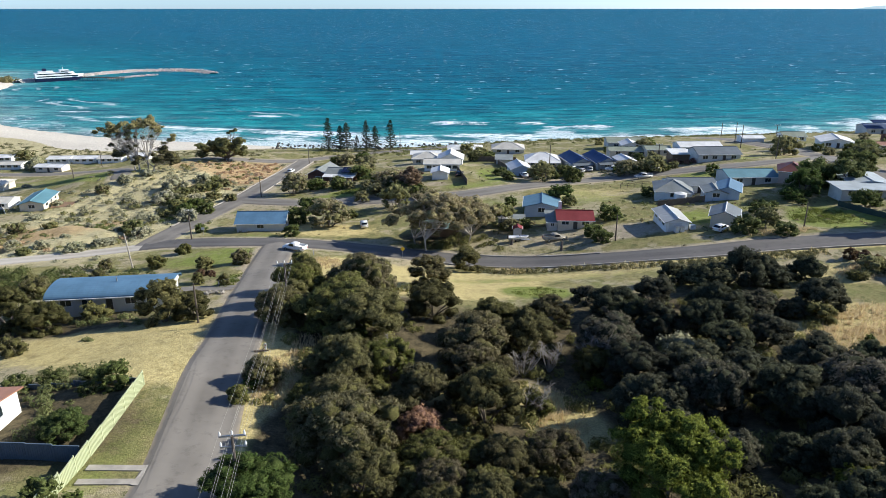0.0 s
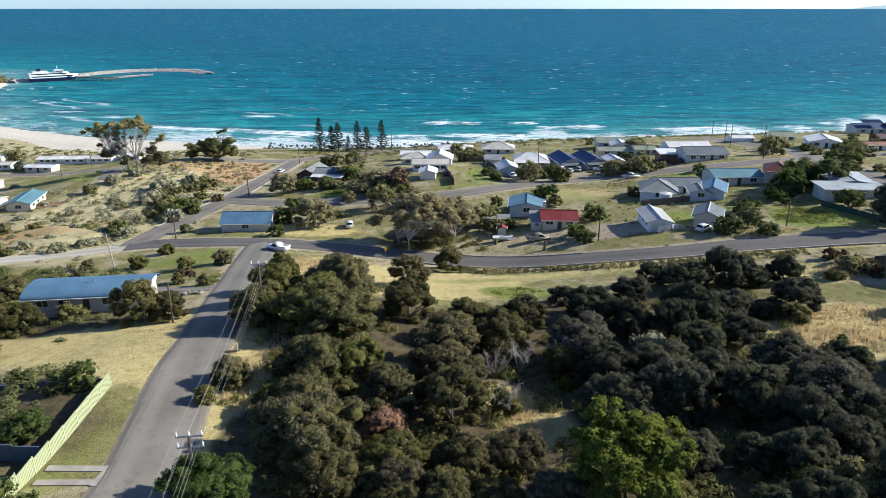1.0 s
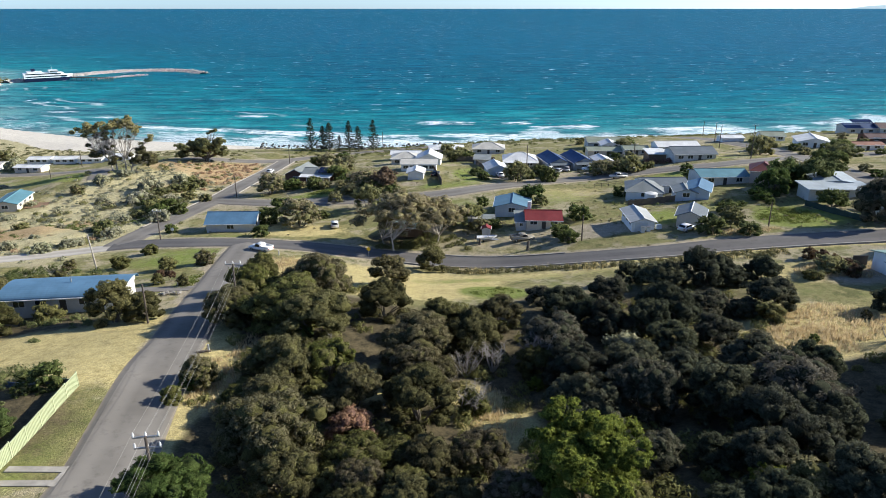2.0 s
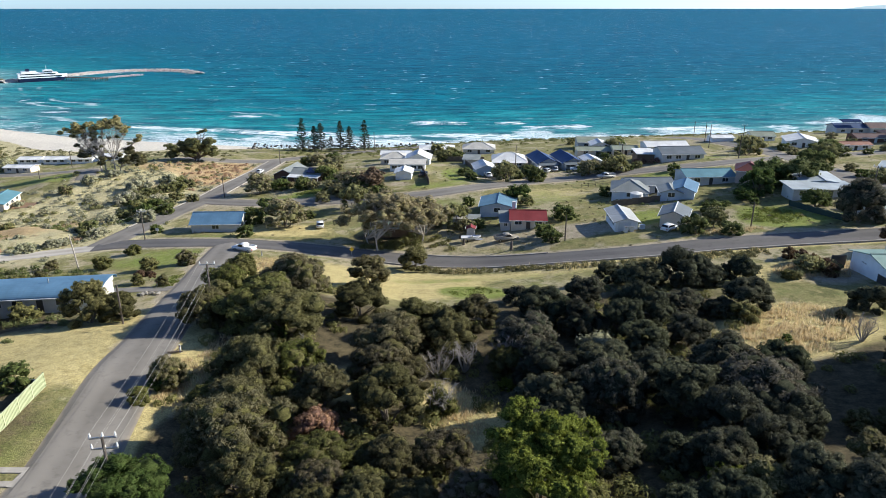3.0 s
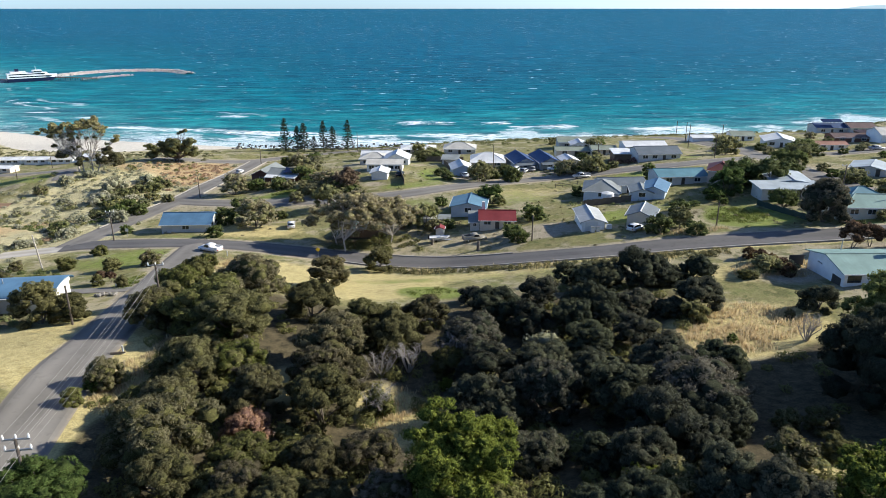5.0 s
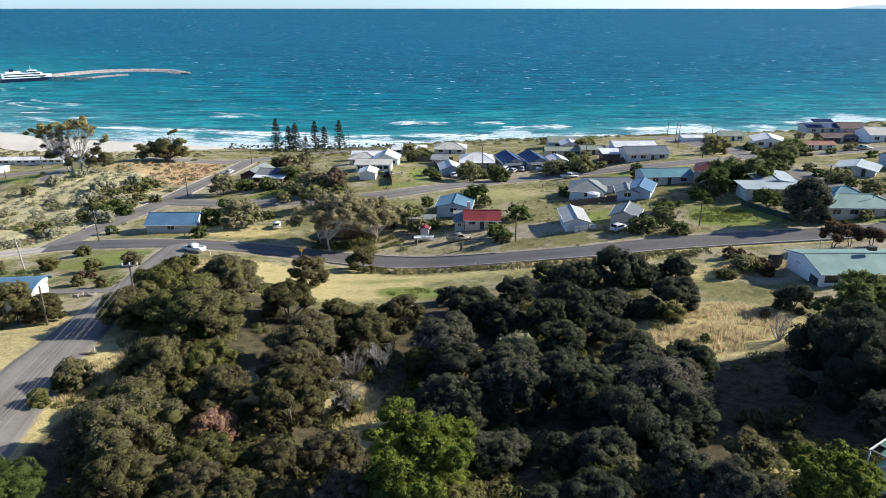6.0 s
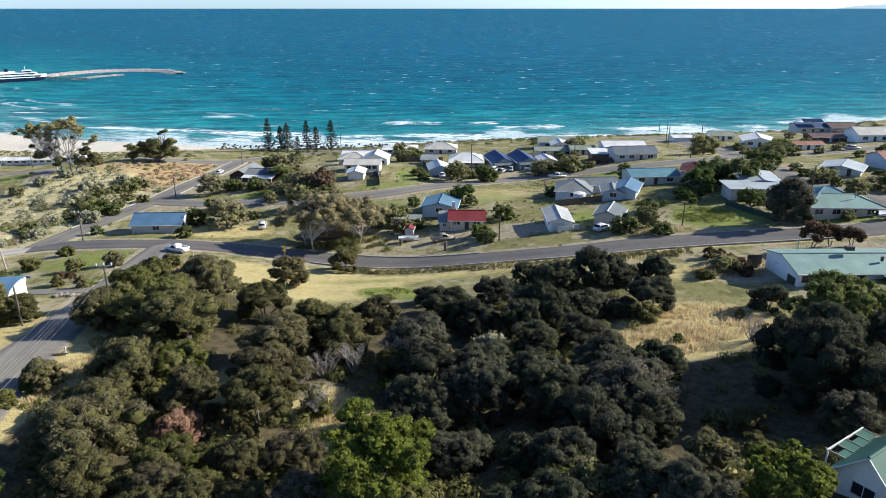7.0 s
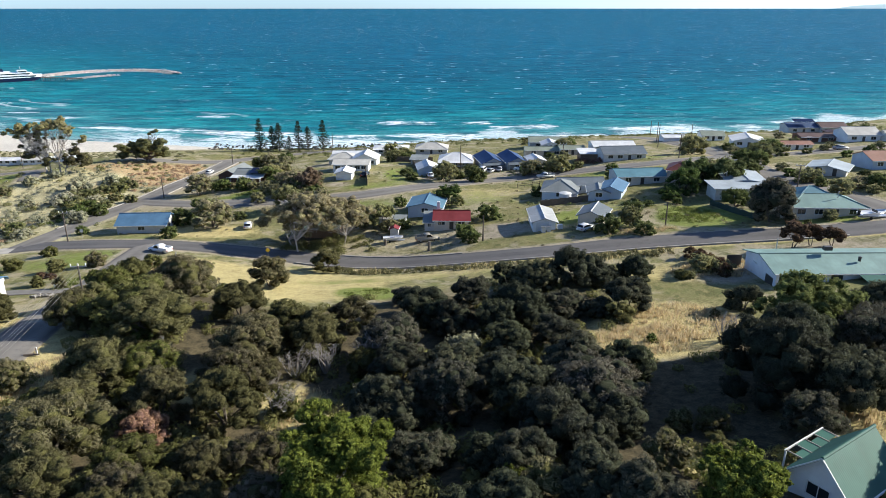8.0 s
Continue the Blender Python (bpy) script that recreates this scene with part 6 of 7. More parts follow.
h = house("house", "long pale cottage with a blue steel gable roof", -48.7, 152.2, 2, 11.2, 7.5, 2.6, "gx", "blue", W_GREY, 24, wins="frr", door=False)
h = house("house", "long grey house under a curved blue steel roof", -57.3, 90.4, 7.2, 16.4, 6.6, 2.6, "barrel", "blue", W_GREY, wins="fffff", over=0.6, z=24.65)
flue(h, 8.7, 2.9, 3.4, 0.8)
part("end_arch", boxed(16.42, 0.2, 2.25, 16.7, 6.4, 2.85, bevel=0.08), M_FRAME, h, "white arched gable trim")
h = house("house", "small weathered house with a blue gable roof by the dunes", -118.5, 182.5, 12, 6.2, 13, 2.6, "gy", "teal", W_CREAM, 16, wins="frrr", door=False)
veranda(h, 6.9, 12.5, 2, 11, 0.35, 0.35, "brown", 4, 0.4)
house("house", "low pale-roofed house among dune scrub", -134, 187, 5, 9, 7, 2.4, "gx", "pale", W_WHITE, 14)
house("house", "small ochre house behind the dunes", -152, 217, 0, 7, 7, 2.8, "hip", "pale", W_CREAM, 18)
for px, py, pw, pc in ((-163, 275, 8.6, "white"), (-152, 274, 9.4, "white"), (-140.5, 272, 9.2, "pale"), (-175, 262, 8.5, "pale"), (-189, 280, 8, "white"), (-128, 274, 7.5, "white")):
    tagged(house("cabin", "long white-roofed holiday cabin behind the beach", px, py, 3, pw, 6.5, 2.3, "gx", pc, W_WHITE, 9, cat="cabin", door=False), group="holiday cabins")
house("cabin", "cream holiday cabin with a white roof and awning", -156, 254.5, -4, 10.5, 5.5, 2.4, "gx", "white", W_CREAM, 10, cat="cabin")
h = house("house", "brown brick house with a grey tiled gable roof", -44.0, 216, -12, 7.0, 11, 3.0, "gy", "grey", W_BRICK, 26, wins="fl")
h2 = house("house_wing", "brick wing with a pale veranda roof carrying solar panels", -37.2, 209.5, -10, 9.5, 8, 2.8, "gx", "grey", W_BRICK, 18, wins="ff", cat="house")
veranda(h2, -0.3, 9.8, -2.4, 0, 2.35, 2.7, "white", 5)
solar(h2, 5.0, 0.6, 3.25, 4, 2, 18)
h = house("house", "white weatherboard house with a long pale grey roof", -5.8, 209.5, -1, 11, 7.5, 2.8, "gx", "pale", W_WHITE, 12, wins="fffff")
house("shed", "small white gabled shed beside a driveway", -3.2, 196, -2, 4.6, 6, 2.4, "gy", "white", W_WHITE, 18, wins="", cat="shed", door=False)
house("house", "cream-roofed beach house behind a white house", -10.5, 232, -3, 9.5, 8, 2.8, "hip", "pale", W_CREAM, 20)
house("house", "white gabled beach house with a blue-grey extension", -1.5, 226, -3, 8, 8, 2.8, "gy", "white", W_WHITE, 24)
house("house", "long pale-roofed house close to the shore", -12, 252, 0, 11, 7, 2.6, "gx", "white", W_CREAM, 12)
house("house", "low house with a broad cream roof above the shore", 2.2, 266, 0, 13.5, 9, 2.4, "hip", "white", W_CREAM, 12)
house("house", "beach house with pale hipped roofs", 19.0, 258, -4, 12, 9, 2.6, "hip", "pale", W_GREY, 20)
house("shed", "flat-roofed grey shed behind a fence", 18.0, 227, -6, 5.2, 6, 2.4, "flat", "grey", W_GREY, wins="", cat="shed", door=False)
house("garage", "white steel garage with a gable roof", 21.2, 203.5, 6, 6.0, 8, 2.7, "gy", "white", W_BLUE, 22, wins="", cat="garage", door=False)
h = house("house", "white-roofed hipped house with a shaded veranda", 27.6, 222, -4, 11, 9, 2.8, "hip", "white", W_CREAM, 22, wins="fff")
veranda(h, -0.4, 11.4, -2.2, -0.3, 2.2, 2.6, "white", 5)
for px, py, pw in ((41.6, 215, 7.0), (49.4, 213, 6.6)):
    h = house("house", "house with a dark navy blue steel gable roof", px, py, 9, pw, 13, 2.7, "gy", "navy", W_GREY, 24, wins="f")
    tagged(h, group="twin navy-roofed houses")
    veranda(h, 0, pw, -2.0, -0.3, 2.1, 2.7, "slate", 3)
house("carport", "white gabled carport beside navy-roofed houses", 56.6, 212.5, 6, 5.0, 7, 2.3, "gy", "white", W_GREY, 18, wins="", cat="carport", door=False)
house("house", "long low unit with a grey-green roof", 57.5, 231, -3, 13.5, 7, 2.5, "gx", "olive", W_CREAM, 10)
house("house", "wide beach house with a faded green roof", 62.5, 255, -3, 14.5, 9, 3.0, "gx", "olive", W_GREY, 14)
house("house", "white gabled porch house facing the sea", 66, 247, -3, 6, 7, 2.5, "gy", "white", W_WHITE, 20)
house("house", "low unit with a pale roof behind shrubs", 69.0, 227, -2, 8, 7, 2.5, "gx", "olive", W_CREAM, 10)
house("garage", "flat white-roofed garage with timber walls", 72.2, 210.5, -3, 8.5, 7, 2.6, "flat", "white", W_BROWN, wins="", cat="garage", door=False)
house("house", "white gabled house with a bright white roof", 80, 226, 2, 14.0, 8, 2.9, "gx", "white", W_WHITE, 14)
h = house("house", "pale house with a long dark grey gable roof", 77.8, 203.6, 3, 13.0, 8.5, 2.8, "gx", "slate", W_GREY, 18, wins="ffff")
h = house("house", "white house with a grey hipped roof", 52.2, 161.5, -14, 8.6, 10, 2.6, "hip", "grey", W_WHITE, 22, wins="fr")
house("house_wing", "long white wing under a grey steel roof", 57.5, 165.5, 2, 11.5, 7.5, 2.7, "gx", "slate", W_WHITE, 14, wins="ffff", cat="house")
h = house("house", "house with a broad blue steel roof", 72.6, 167.5, 3, 12.5, 8, 2.7, "gx", "teal", W_GREY, 15, wins="fff")
house("house_wing", "small wing with a dark blue gable roof", 65.2, 157, -24, 5.2, 9, 2.6, "gy", "blue", W_BLUE, 20, wins="", cat="house", door=False)
house("house_wing", "pale blue lean-to with a grey roof", 62.6, 156.5, -10, 4.8, 6, 2.4, "gy", "grey", W_BLUE, 18, wins="f", cat="house", door=False)
h = house("garage", "white weatherboard garage with a grey gable roof", 46.1, 133.6, -2, 4.6, 9.6, 2.5, "gy", "lightgrey", W_WHITE, 18, wins="lll", cat="garage", door=False, ridge="white")
part("roller_door", boxed(0.6, -0.05, 0.0, 3.2, 0.03, 2.1), M_FRAME, h)
house("cottage", "cream cottage with a two-tone grey gable roof", 55.5, 134.5, -24, 5.2, 7.2, 2.5, "gy", "slate", W_CREAM, 22, wins="", cat="house", door=False, ridge="white")
house("house", "pink rendered house with a dark red hipped roof", 84.8, 167.5, -24, 6.0, 8, 3.2, "hip", "darkred", W_PINK, 26, wins="fl")
h = house("house", "white house with a long flat white roof", 88.6, 146.0, -2, 13.5, 5.5, 2.7, "flat", "silver", W_GREY, wins="ffff", over=0.7)
house("house_wing", "white-roofed wing running back from the house", 93.7, 151.6, -10, 8.5, 12, 2.8, "gy", "silver", W_GREY, 8, wins="l", cat="house", door=False)
h = house("cottage", "small cottage with a bright blue steel gable roof", 19.4, 155.2, -8, 8.0, 8.6, 2.6, "gy", "steelblue", W_BLUE, 14, wins="f", door=False)
h = house("cottage", "small cottage with a bright red steel roof", 25.6, 143.8, -3, 7.6, 6.2, 2.4, "gx", "red", W_CREAM, 22, wins="fff")
part("chimney", boxed(0.4, 4.4, 3.0, 1.1, 5.1, 5.0), M_FRAME, h)
house("shed", "grey lean-to shed joined to a red-roofed cottage", 23.4, 144.4, -3, 2.1, 5.0, 2.3, "shed", "grey", W_GREY, 10, wins="f", cat="shed", door=False)
house("outhouse", "tiny grey outhouse with a red roof", 15.7, 143.6, -6, 1.8, 1.8, 2.0, "gy", "red", W_GREY, 22, over=0.2, wins="", cat="outhouse", door=False)
house("shed", "small pale garden shed", 12.9, 151.0, -6, 2.8, 2.4, 1.9, "flat", "pale", W_GREY, over=0.2, wins="", cat="shed", door=False)
house("shed", "low grey tank shed in a back yard", 16.3, 150.4, -6, 2.6, 2.4, 1.7, "flat", "grey", W_GREY, over=0.2, wins="", cat="shed", door=False)
h = house("carport", "open carport with a faded green roof under a gum tree", -3.8, 147, -4, 7.5, 6.5, 2.3, "gx", "palegreen", W_BROWN, 12, wins="", cat="carport", door=False)
h = house("house", "white house with a terracotta roof in a fenced garden", -51.1, 47.6, 4, 11.6, 7, 2.3, "gx", "terracotta", W_WHITE, 12, wins="r", door=False, z=31.3)

h = house("house", "large white house with a pale green steel roof", 75.2, 90.8, 0, 26, 9.9, 3.4, "gx", "palegreen", W_WHITE, 12.5, wins="", door=False, over=0.5, z=27.6)
for at_, wide_ in ((1.5, 2.0), (4.6, 1.3), (6.5, 0.8), (9.0, 1.7), (13.5, 1.8), (18.0, 1.8), (22.5, 1.8)):
    window(h, "f", 26, 9.9, at_, 1.55, wide_, 1.15, M_DARKFRAME)
window(h, "l", 26, 9.9, 6.6, 2.1, 1.3, 0.25)
# dark box in place of the shade inside an open lower doorway
part("lower_door", boxed(-0.06, 0.7, 0.2, 0.04, 2.9, 1.9), M_DARKFRAME, h, "dark box standing for the shaded lower doorway")
part("roof_vent", boxed(9.0, 4.2, 4.9, 10.2, 5.0, 5.5, bevel=0.08), M_DARKFRAME, h)
flue(h, 3.2, 7.2, 4.6, 1.3)
part("whirlybird_vent", tubed((13.4, 2.4, 3.9), (13.4, 2.4, 4.6), 0.2, 0.26), M_DARKFRAME, h)
veranda(h, 11.8, 26.4, -4.6, -0.5, 2.5, 2.95, "green", 5)
part("lattice_screen", boxed(-2.6, 10.8, -0.4, -0.2, 10.9, 1.9), M_DARKFRAME, h)
h = house("house", "cream house with a green steel hipped roof", 94.4, 125.0, -3, 14.5, 8, 2.8, "hip", "palegreen", W_CREAM, 20, wins="ffffr")
flue(h, 10, 2.4, 4.2, 0.8)
house("house_wing", "rear wing under a dark green roof", 99.2, 131.5, -3, 8, 7, 3.0, "hip", "teal", W_CREAM, 24, wins="", cat="house", door=False)
house("house", "low grey house with a broad butterfly roof", 118.6, 164, -38, 8.5, 9, 2.0, "gy", "silver", W_GREY, 11, wins="ff")
house("house", "teal house with a red-brown roof", 135.5, 165, 4, 10, 8, 2.8, "gx", "terracotta", W_BLUE, 20)
h = house("house", "two-storey house with a dark blue roof by the sea", 167.5, 268, -2, 12, 8, 3.0, "gx", "navy", W_GREY, 16, wins="fff")
solar(h, 2, 0.5, 4.7, 8, 2, 16)
house("house", "beach house with a wide brown roof", 179.6, 266, -2, 10, 8, 3.0, "gx", "brown", W_GREY, 18)
house("house", "long house with a brown roof", 148.5, 223, -3, 12, 7, 2.1, "gx", "brown", W_BRICK, 13)
house("house", "brown hipped house behind a hedge", 160.5, 226, -3, 7, 7, 2.4, "hip", "brown", W_BRICK, 18)
house("house", "house with a large pale grey roof", 159.5, 216, -2, 10.5, 9, 3.0, "gx", "pale", W_WHITE, 20)
house("house", "pale-roofed garage wing beside a house", 171, 213, -2, 8, 7, 2.6, "gx", "pale", W_WHITE, 16)
house("house", "white house with a bright gabled roof near the shore", 127, 226, -16, 10, 10, 2.6, "gy", "white", W_WHITE, 14)
house("house", "low house with a faded red-brown roof", 134.6, 208.4, -2, 9.5, 5, 2.2, "gx", "terracotta", W_WHITE, 12)
house("shed", "low white boat shed near the shore", 113.8, 256, 0, 8, 6, 2.0, "gx", "white", W_WHITE, 10, wins="", cat="shed", door=False)
house("house", "small pale house by the coast lane", 126, 250, -6, 8, 7, 2.6, "gx", "olive", W_WHITE, 16)
# nearest house: green gable roof with a pergola behind it
h = house("house", "house with a steep green steel gable roof", 53.44, 37.0, 32.4, 6.3, 4.4, 2.4, "gx", "green", W_WHITE, 46, wins="l", door=False, over=0.42, z=33.35)
for k in range(2):
    part("barge_board", tubed((-0.44, -0.4 + 2.6 * k, 1.85 + 2.66 * k), (-0.44, 2.2 + 2.6 * k, 4.51 - 2.66 * k), 0.07, 0.07, 4), M_FRAME, h, "white barge board")
# the pergola behind it: a pale frame with green sheets between open bays
for k in range(5):
    part("pergola_rafter", boxed(1.9 + k * 1.25, 4.45, 2.04, 1.97 + k * 1.25, 5.9, 2.14), M_KERB, h)
part("pergola_beam", boxed(1.8, 5.8, 2.0, 7.1, 5.9, 2.16), M_FRAME, h, "white edge beam")
for k, (y0, y1) in enumerate(((4.5, 5.2), (4.6, 5.78), (4.46, 5.4), (4.7, 5.78))):
    part("pergola_sheet", boxed(1.99 + k * 1.25, y0, 2.05, 3.13 + k * 1.25, y1, 2.09), roof_of("green", "Y"), h)
for xx in (1.9, 6.9):
    part("pergola_post", boxed(xx, 5.78, -1.6, xx + 0.12, 5.9, 2.0), M_FRAME, h)


# ---- poles and wires ----
def power_pole(x, y, top, arms=1, lean=0.0, rz=0.0, label="weathered timber power pole with a steel crossarm", wood=None, insul=3):
    z = ground_z(x, y)
    hh = top - z
    e = thing("power_pole", x, y, z - 0.2, rz)
    e.rotation_euler = (0, radians(lean), radians(rz))
    tagged(e, label, "power pole", "power poles")
    part("pole", tubed((0, 0, -0.5), (0, 0, hh), 0.16, 0.11, 8), wood or M_POLEWOOD, e)
    for k in range(arms):
        za = hh - 0.1 - 0.95 * k
        arm = part("crossarm", boxed(-1.0, 0.08, za - 0.06, 1.0, 0.2, za + 0.06), M_STEEL, e)
        for i in range(insul):
            xx = -0.92 + 1.84 * i / (insul - 1)
            bm = bmesh.new()
            for z0, r0, r1 in ((0.06, 0.04, 0.04), (0.16, 0.10, 0.08), (0.26, 0.09, 0.06), (0.36, 0.07, 0.03)):
                tube(bm, (xx, 0.14, za + z0), (xx, 0.14, za + z0 + 0.11), r0, r1, 8, True)
            part("insulator", bm, M_PORCELAIN, arm)
    return e


POLES = [(-15.9, 43.3, 36.9), (-20.6, 82.2, 35.9)]
power_pole(*POLES[0], arms=2, rz=7)
power_pole(*POLES[1], arms=1, rz=7)
power_pole(-10.6, 2.0, 39.0, arms=2, rz=7)
for x, y, t, arms in ((-32.8, 82.3, 33.0, 0), (-57.4, 146.6, 23.9, 1), (-54.0, 195.0, 20.2, 0), (71.7, 128.3, 31.0, 0), (35.6, 132.5, 27.2, 0), (99.3, 199.6, 31.4, 1), (109.2, 150.3, 33.2, 1), (106.8, 241.5, 27.5, 0), (112, 259, 25.5, 0), (120, 292, 20.5, 0), (116.9, 237.4, 28, 1), (-19.3, 303.5, 14.0, 0), (34.5, 216, 25.2, 0), (-126, 226, 15.4, 0), (64.5, 200.5, 28.5, 1), (-134, 262, 14, 0), (-52.5, 262, 15.5, 0)):
    power_pole(x, y, t, arms, label="slender timber service pole" if not arms else "timber street pole with a short crossarm")
power_pole(-60.3, 122.9, 26.4, 0, lean=-5, wood=M_PALEBARK, label="leaning pale timber pole on rough grass")


def wire(p0, p1, sag, radius=0.009):
    cu = bpy.data.curves.new("wire", "CURVE")
    cu.dimensions = "3D"
    cu.bevel_depth = radius
    cu.bevel_resolution = 1
    sp = cu.splines.new("POLY")
    n = 20
    sp.points.add(n)
    for k in range(n + 1):
        t = k / n
        p = Vector(p0).lerp(Vector(p1), t)
        sp.points[k].co = (p.x, p.y, p.z - 4 * sag * t * (1 - t), 1)
    cu.materials.append(M_WIRE)
    return tagged(new("wire", cu), "sagging bare aluminium power line between poles", "power line", "power lines")


for (ax, ay, az), (bx, by, bz) in (((-15.9, 43.3, 36.9), (-20.6, 82.2, 35.9)), ((-10.6, 2.0, 39.0), (-15.9, 43.3, 36.9))):
    for o in (-0.92, 0, 0.92):
        wire((ax + o, ay + 0.1, az + 0.15), (bx + o, by + 0.1, bz + 0.15), 0.5)
    for o in (-0.5, 0.3, 0.92):
        wire((ax + o, ay + 0.1, az - 0.75), (bx + o * 0.9, by + 0.1, bz - 0.6), 0.6)
wire((-20.6, 82.2, 35.6), (-32.8, 82.3, 32.8), 0.4, 0.008)
wire((-57.4, 146.6, 23.6), (-60.3, 122.9, 26.2), 0.5, 0.008)
wire((-57.4, 146.6, 23.6), (-54.0, 195.0, 20.0), 0.8, 0.008)
wire((35.6, 132.5, 27.0), (71.7, 128.3, 30.8), 0.8, 0.008)


# ---- fences ----
M_LIME = mat("pale_lime_fence", (0.40, 0.44, 0.27), 0.5, var=0.12, bump=0)
M_BLUEFENCE = mat("slate_blue_fence", (0.10, 0.14, 0.18), 0.5, var=0.15, bump=0)
M_TIMBER = mat("grey_fence_timber", (0.17, 0.14, 0.11), 0.9, var=0.35, fine=10, bump=0.4)
M_GREENMESH = mat("dark_green_fence", (0.03, 0.06, 0.05), 0.6, var=0.2, bump=0)


def ribbed_panel(w, hh):
    """One sheet of ribbed steel fencing."""
    bm = bmesh.new()
    xs, n = [], int(w / 0.19)
    for k in range(n):
        xs += [(k * w / n, 0.0), (k * w / n + 0.06, 0.0), (k * w / n + 0.08, 0.04), ((k + 1) * w / n - 0.03, 0.04)]
    xs.append((w, 0.0))
    lo = [bm.verts.new((a, b, 0)) for a, b in xs]
    hi = [bm.verts.new((a, b, hh)) for a, b in xs]
    for i in range(len(xs) - 1):
        bm.faces.new((lo[i], lo[i + 1], hi[i + 1], hi[i]))
    return bm


def fence(x0, y0, x1, y1, hh, material, label, step=2.35, ribs=True, post=0.05, sink=0.25):
    """Panels between posts, stepping with the ground."""
    L = math.hypot(x1 - x0, y1 - y0)
    n = max(1, round(L / step))
    rz = math.degrees(math.atan2(y1 - y0, x1 - x0))
    e = thing("fence", x0, y0, ground_z(x0, y0), rz)
    tagged(e, label, "fence")
    w = L / n
    for k in range(n):
        xa, xb = [(x0 + (x1 - x0) * q / n, y0 + (y1 - y0) * q / n) for q in (k, k + 1)]
        z = min(ground_z(*xa), ground_z(*xb)) - ground_z(x0, y0)
        if ribs:
            p = part("panel", ribbed_panel(w - 0.06, hh), material, e)
            p.matrix_basis = pose(k * w + 0.03, 0, z - 0.05)
            part("top_rail", boxed(k * w, -0.03, z + hh - 0.06, (k + 1) * w, 0.07, z + hh), material, e)
        else:
            for j in range(2):
                part("rail", boxed(k * w, -0.03, z + hh * (0.42 + 0.46 * j), (k + 1) * w, 0.03, z + hh * (0.42 + 0.46 * j) + 0.1), material, e)
        part("post", boxed(k * w - post, -post, z - sink, k * w + post, post, z + hh + 0.04), material, e)
    return e


fence(-30.2, 59.9, -29.0, 35.5, 1.6, M_LIME, "tall ribbed steel fence in pale lime green")
fence(-47.5, 47.2, -29.7, 46.6, 1.75, M_BLUEFENCE, "dark slate blue ribbed steel garden fence")
fence(-47.5, 61.2, -30.2, 60.0, 0.7, M_BLUEFENCE, "low dark fence at the end of a garden")
fence(4.4, 207.5, 6.8, 188, 1.8, M_TIMBER, "pale timber paling fence beside a driveway", 2.4)
fence(51.0, 155.0, 67.0, 157.3, 1.5, M_TIMBER, "dark timber fence behind a lawn", 2.4)
fence(86.2, 142.5, 89.6, 126.8, 1.3, M_GREENMESH, "dark green garden fence below a white house", 2.6)
fence(48.6, 180.6, 57.1, 183.0, 1.1, M_TIMBER, "open post and rail fence on dry grass", 2.2, ribs=False)
fence(12.3, 237, 25.5, 233, 1.9, M_TIMBER, "dark paling fence behind a lawn", 2.4)
fence(17.9, 232, 21.0, 210, 1.7, M_TIMBER, "timber fence down the side of a lawn", 2.4)
fence(15.8, 148.8, 25.4, 146.8, 0.9, M_TIMBER, "low wire and post yard fence", 2.4, ribs=False)
fence(-128, 189, -121.5, 180.5, 1.3, M_FRAME, "pale picket fence by a dune house", 1.8)

# concrete driveway strips by the lime fence
for k, (a, b) in enumerate((((-29.0, 46.0), (-23.9, 46.5)), ((-28.8, 43.9), (-23.7, 44.5)))):
    la = np.array([np.array(a) + (np.array(b) - np.array(a)) * t for t in np.linspace(0, 1, 8)])
    ribbon("driveway", la, [-0.42, -0.4, 0.4, 0.42], [0.0, 0.1, 0.1, 0.0], M_KERB, "pale concrete driveway strip in the grass verge", "driveway", uv=False)
lb = np.array([(-24.0, 43.9 + 0.5 * k) for k in range(7)])
ribbon("driveway", lb, [-0.6, -0.58, 0.58, 0.6], [0.0, 0.104, 0.104, 0.0], M_KERB, "pale concrete driveway crossover at the road", "driveway", uv=False)

lc = np.array([(-34.2 - 1.1 * k, 102.6 + 0.12 * k) for k in range(12)])
ribbon("driveway", lc, [-1.6, -1.5, 1.5, 1.6], [0.0, 0.1, 0.1, 0.0], M_ASPHALT, "short asphalt driveway off the hill road", "driveway")


# ---- vehicles ----
M_TYRE = mat("tyre_rubber", (0.02, 0.02, 0.02), 0.9, var=0.1, bump=0)
M_RIM = mat("alloy_rim", (0.45, 0.46, 0.47), 0.35, 0.8, var=0.1, bump=0)
M_CARGLASS = glass_mat("car_glass", (0.012, 0.014, 0.016))
M_LAMP = glass_mat("headlight_lens", (0.7, 0.72, 0.74))
M_TAIL = glass_mat("tail_light_lens", (0.35, 0.01, 0.01))
PAINT = {}


def paint(colour):
    if colour not in PAINT:
        base = dict(white=(0.78, 0.79, 0.8), silver=(0.42, 0.43, 0.44), dark=(0.03, 0.035, 0.045), blue=(0.05, 0.10, 0.2), beige=(0.35, 0.32, 0.26))[colour]
        PAINT[colour] = mat("car_paint_" + colour, base, 0.25, 0.0, 0.05, bump=0, spec=0.6)
    return PAINT[colour]


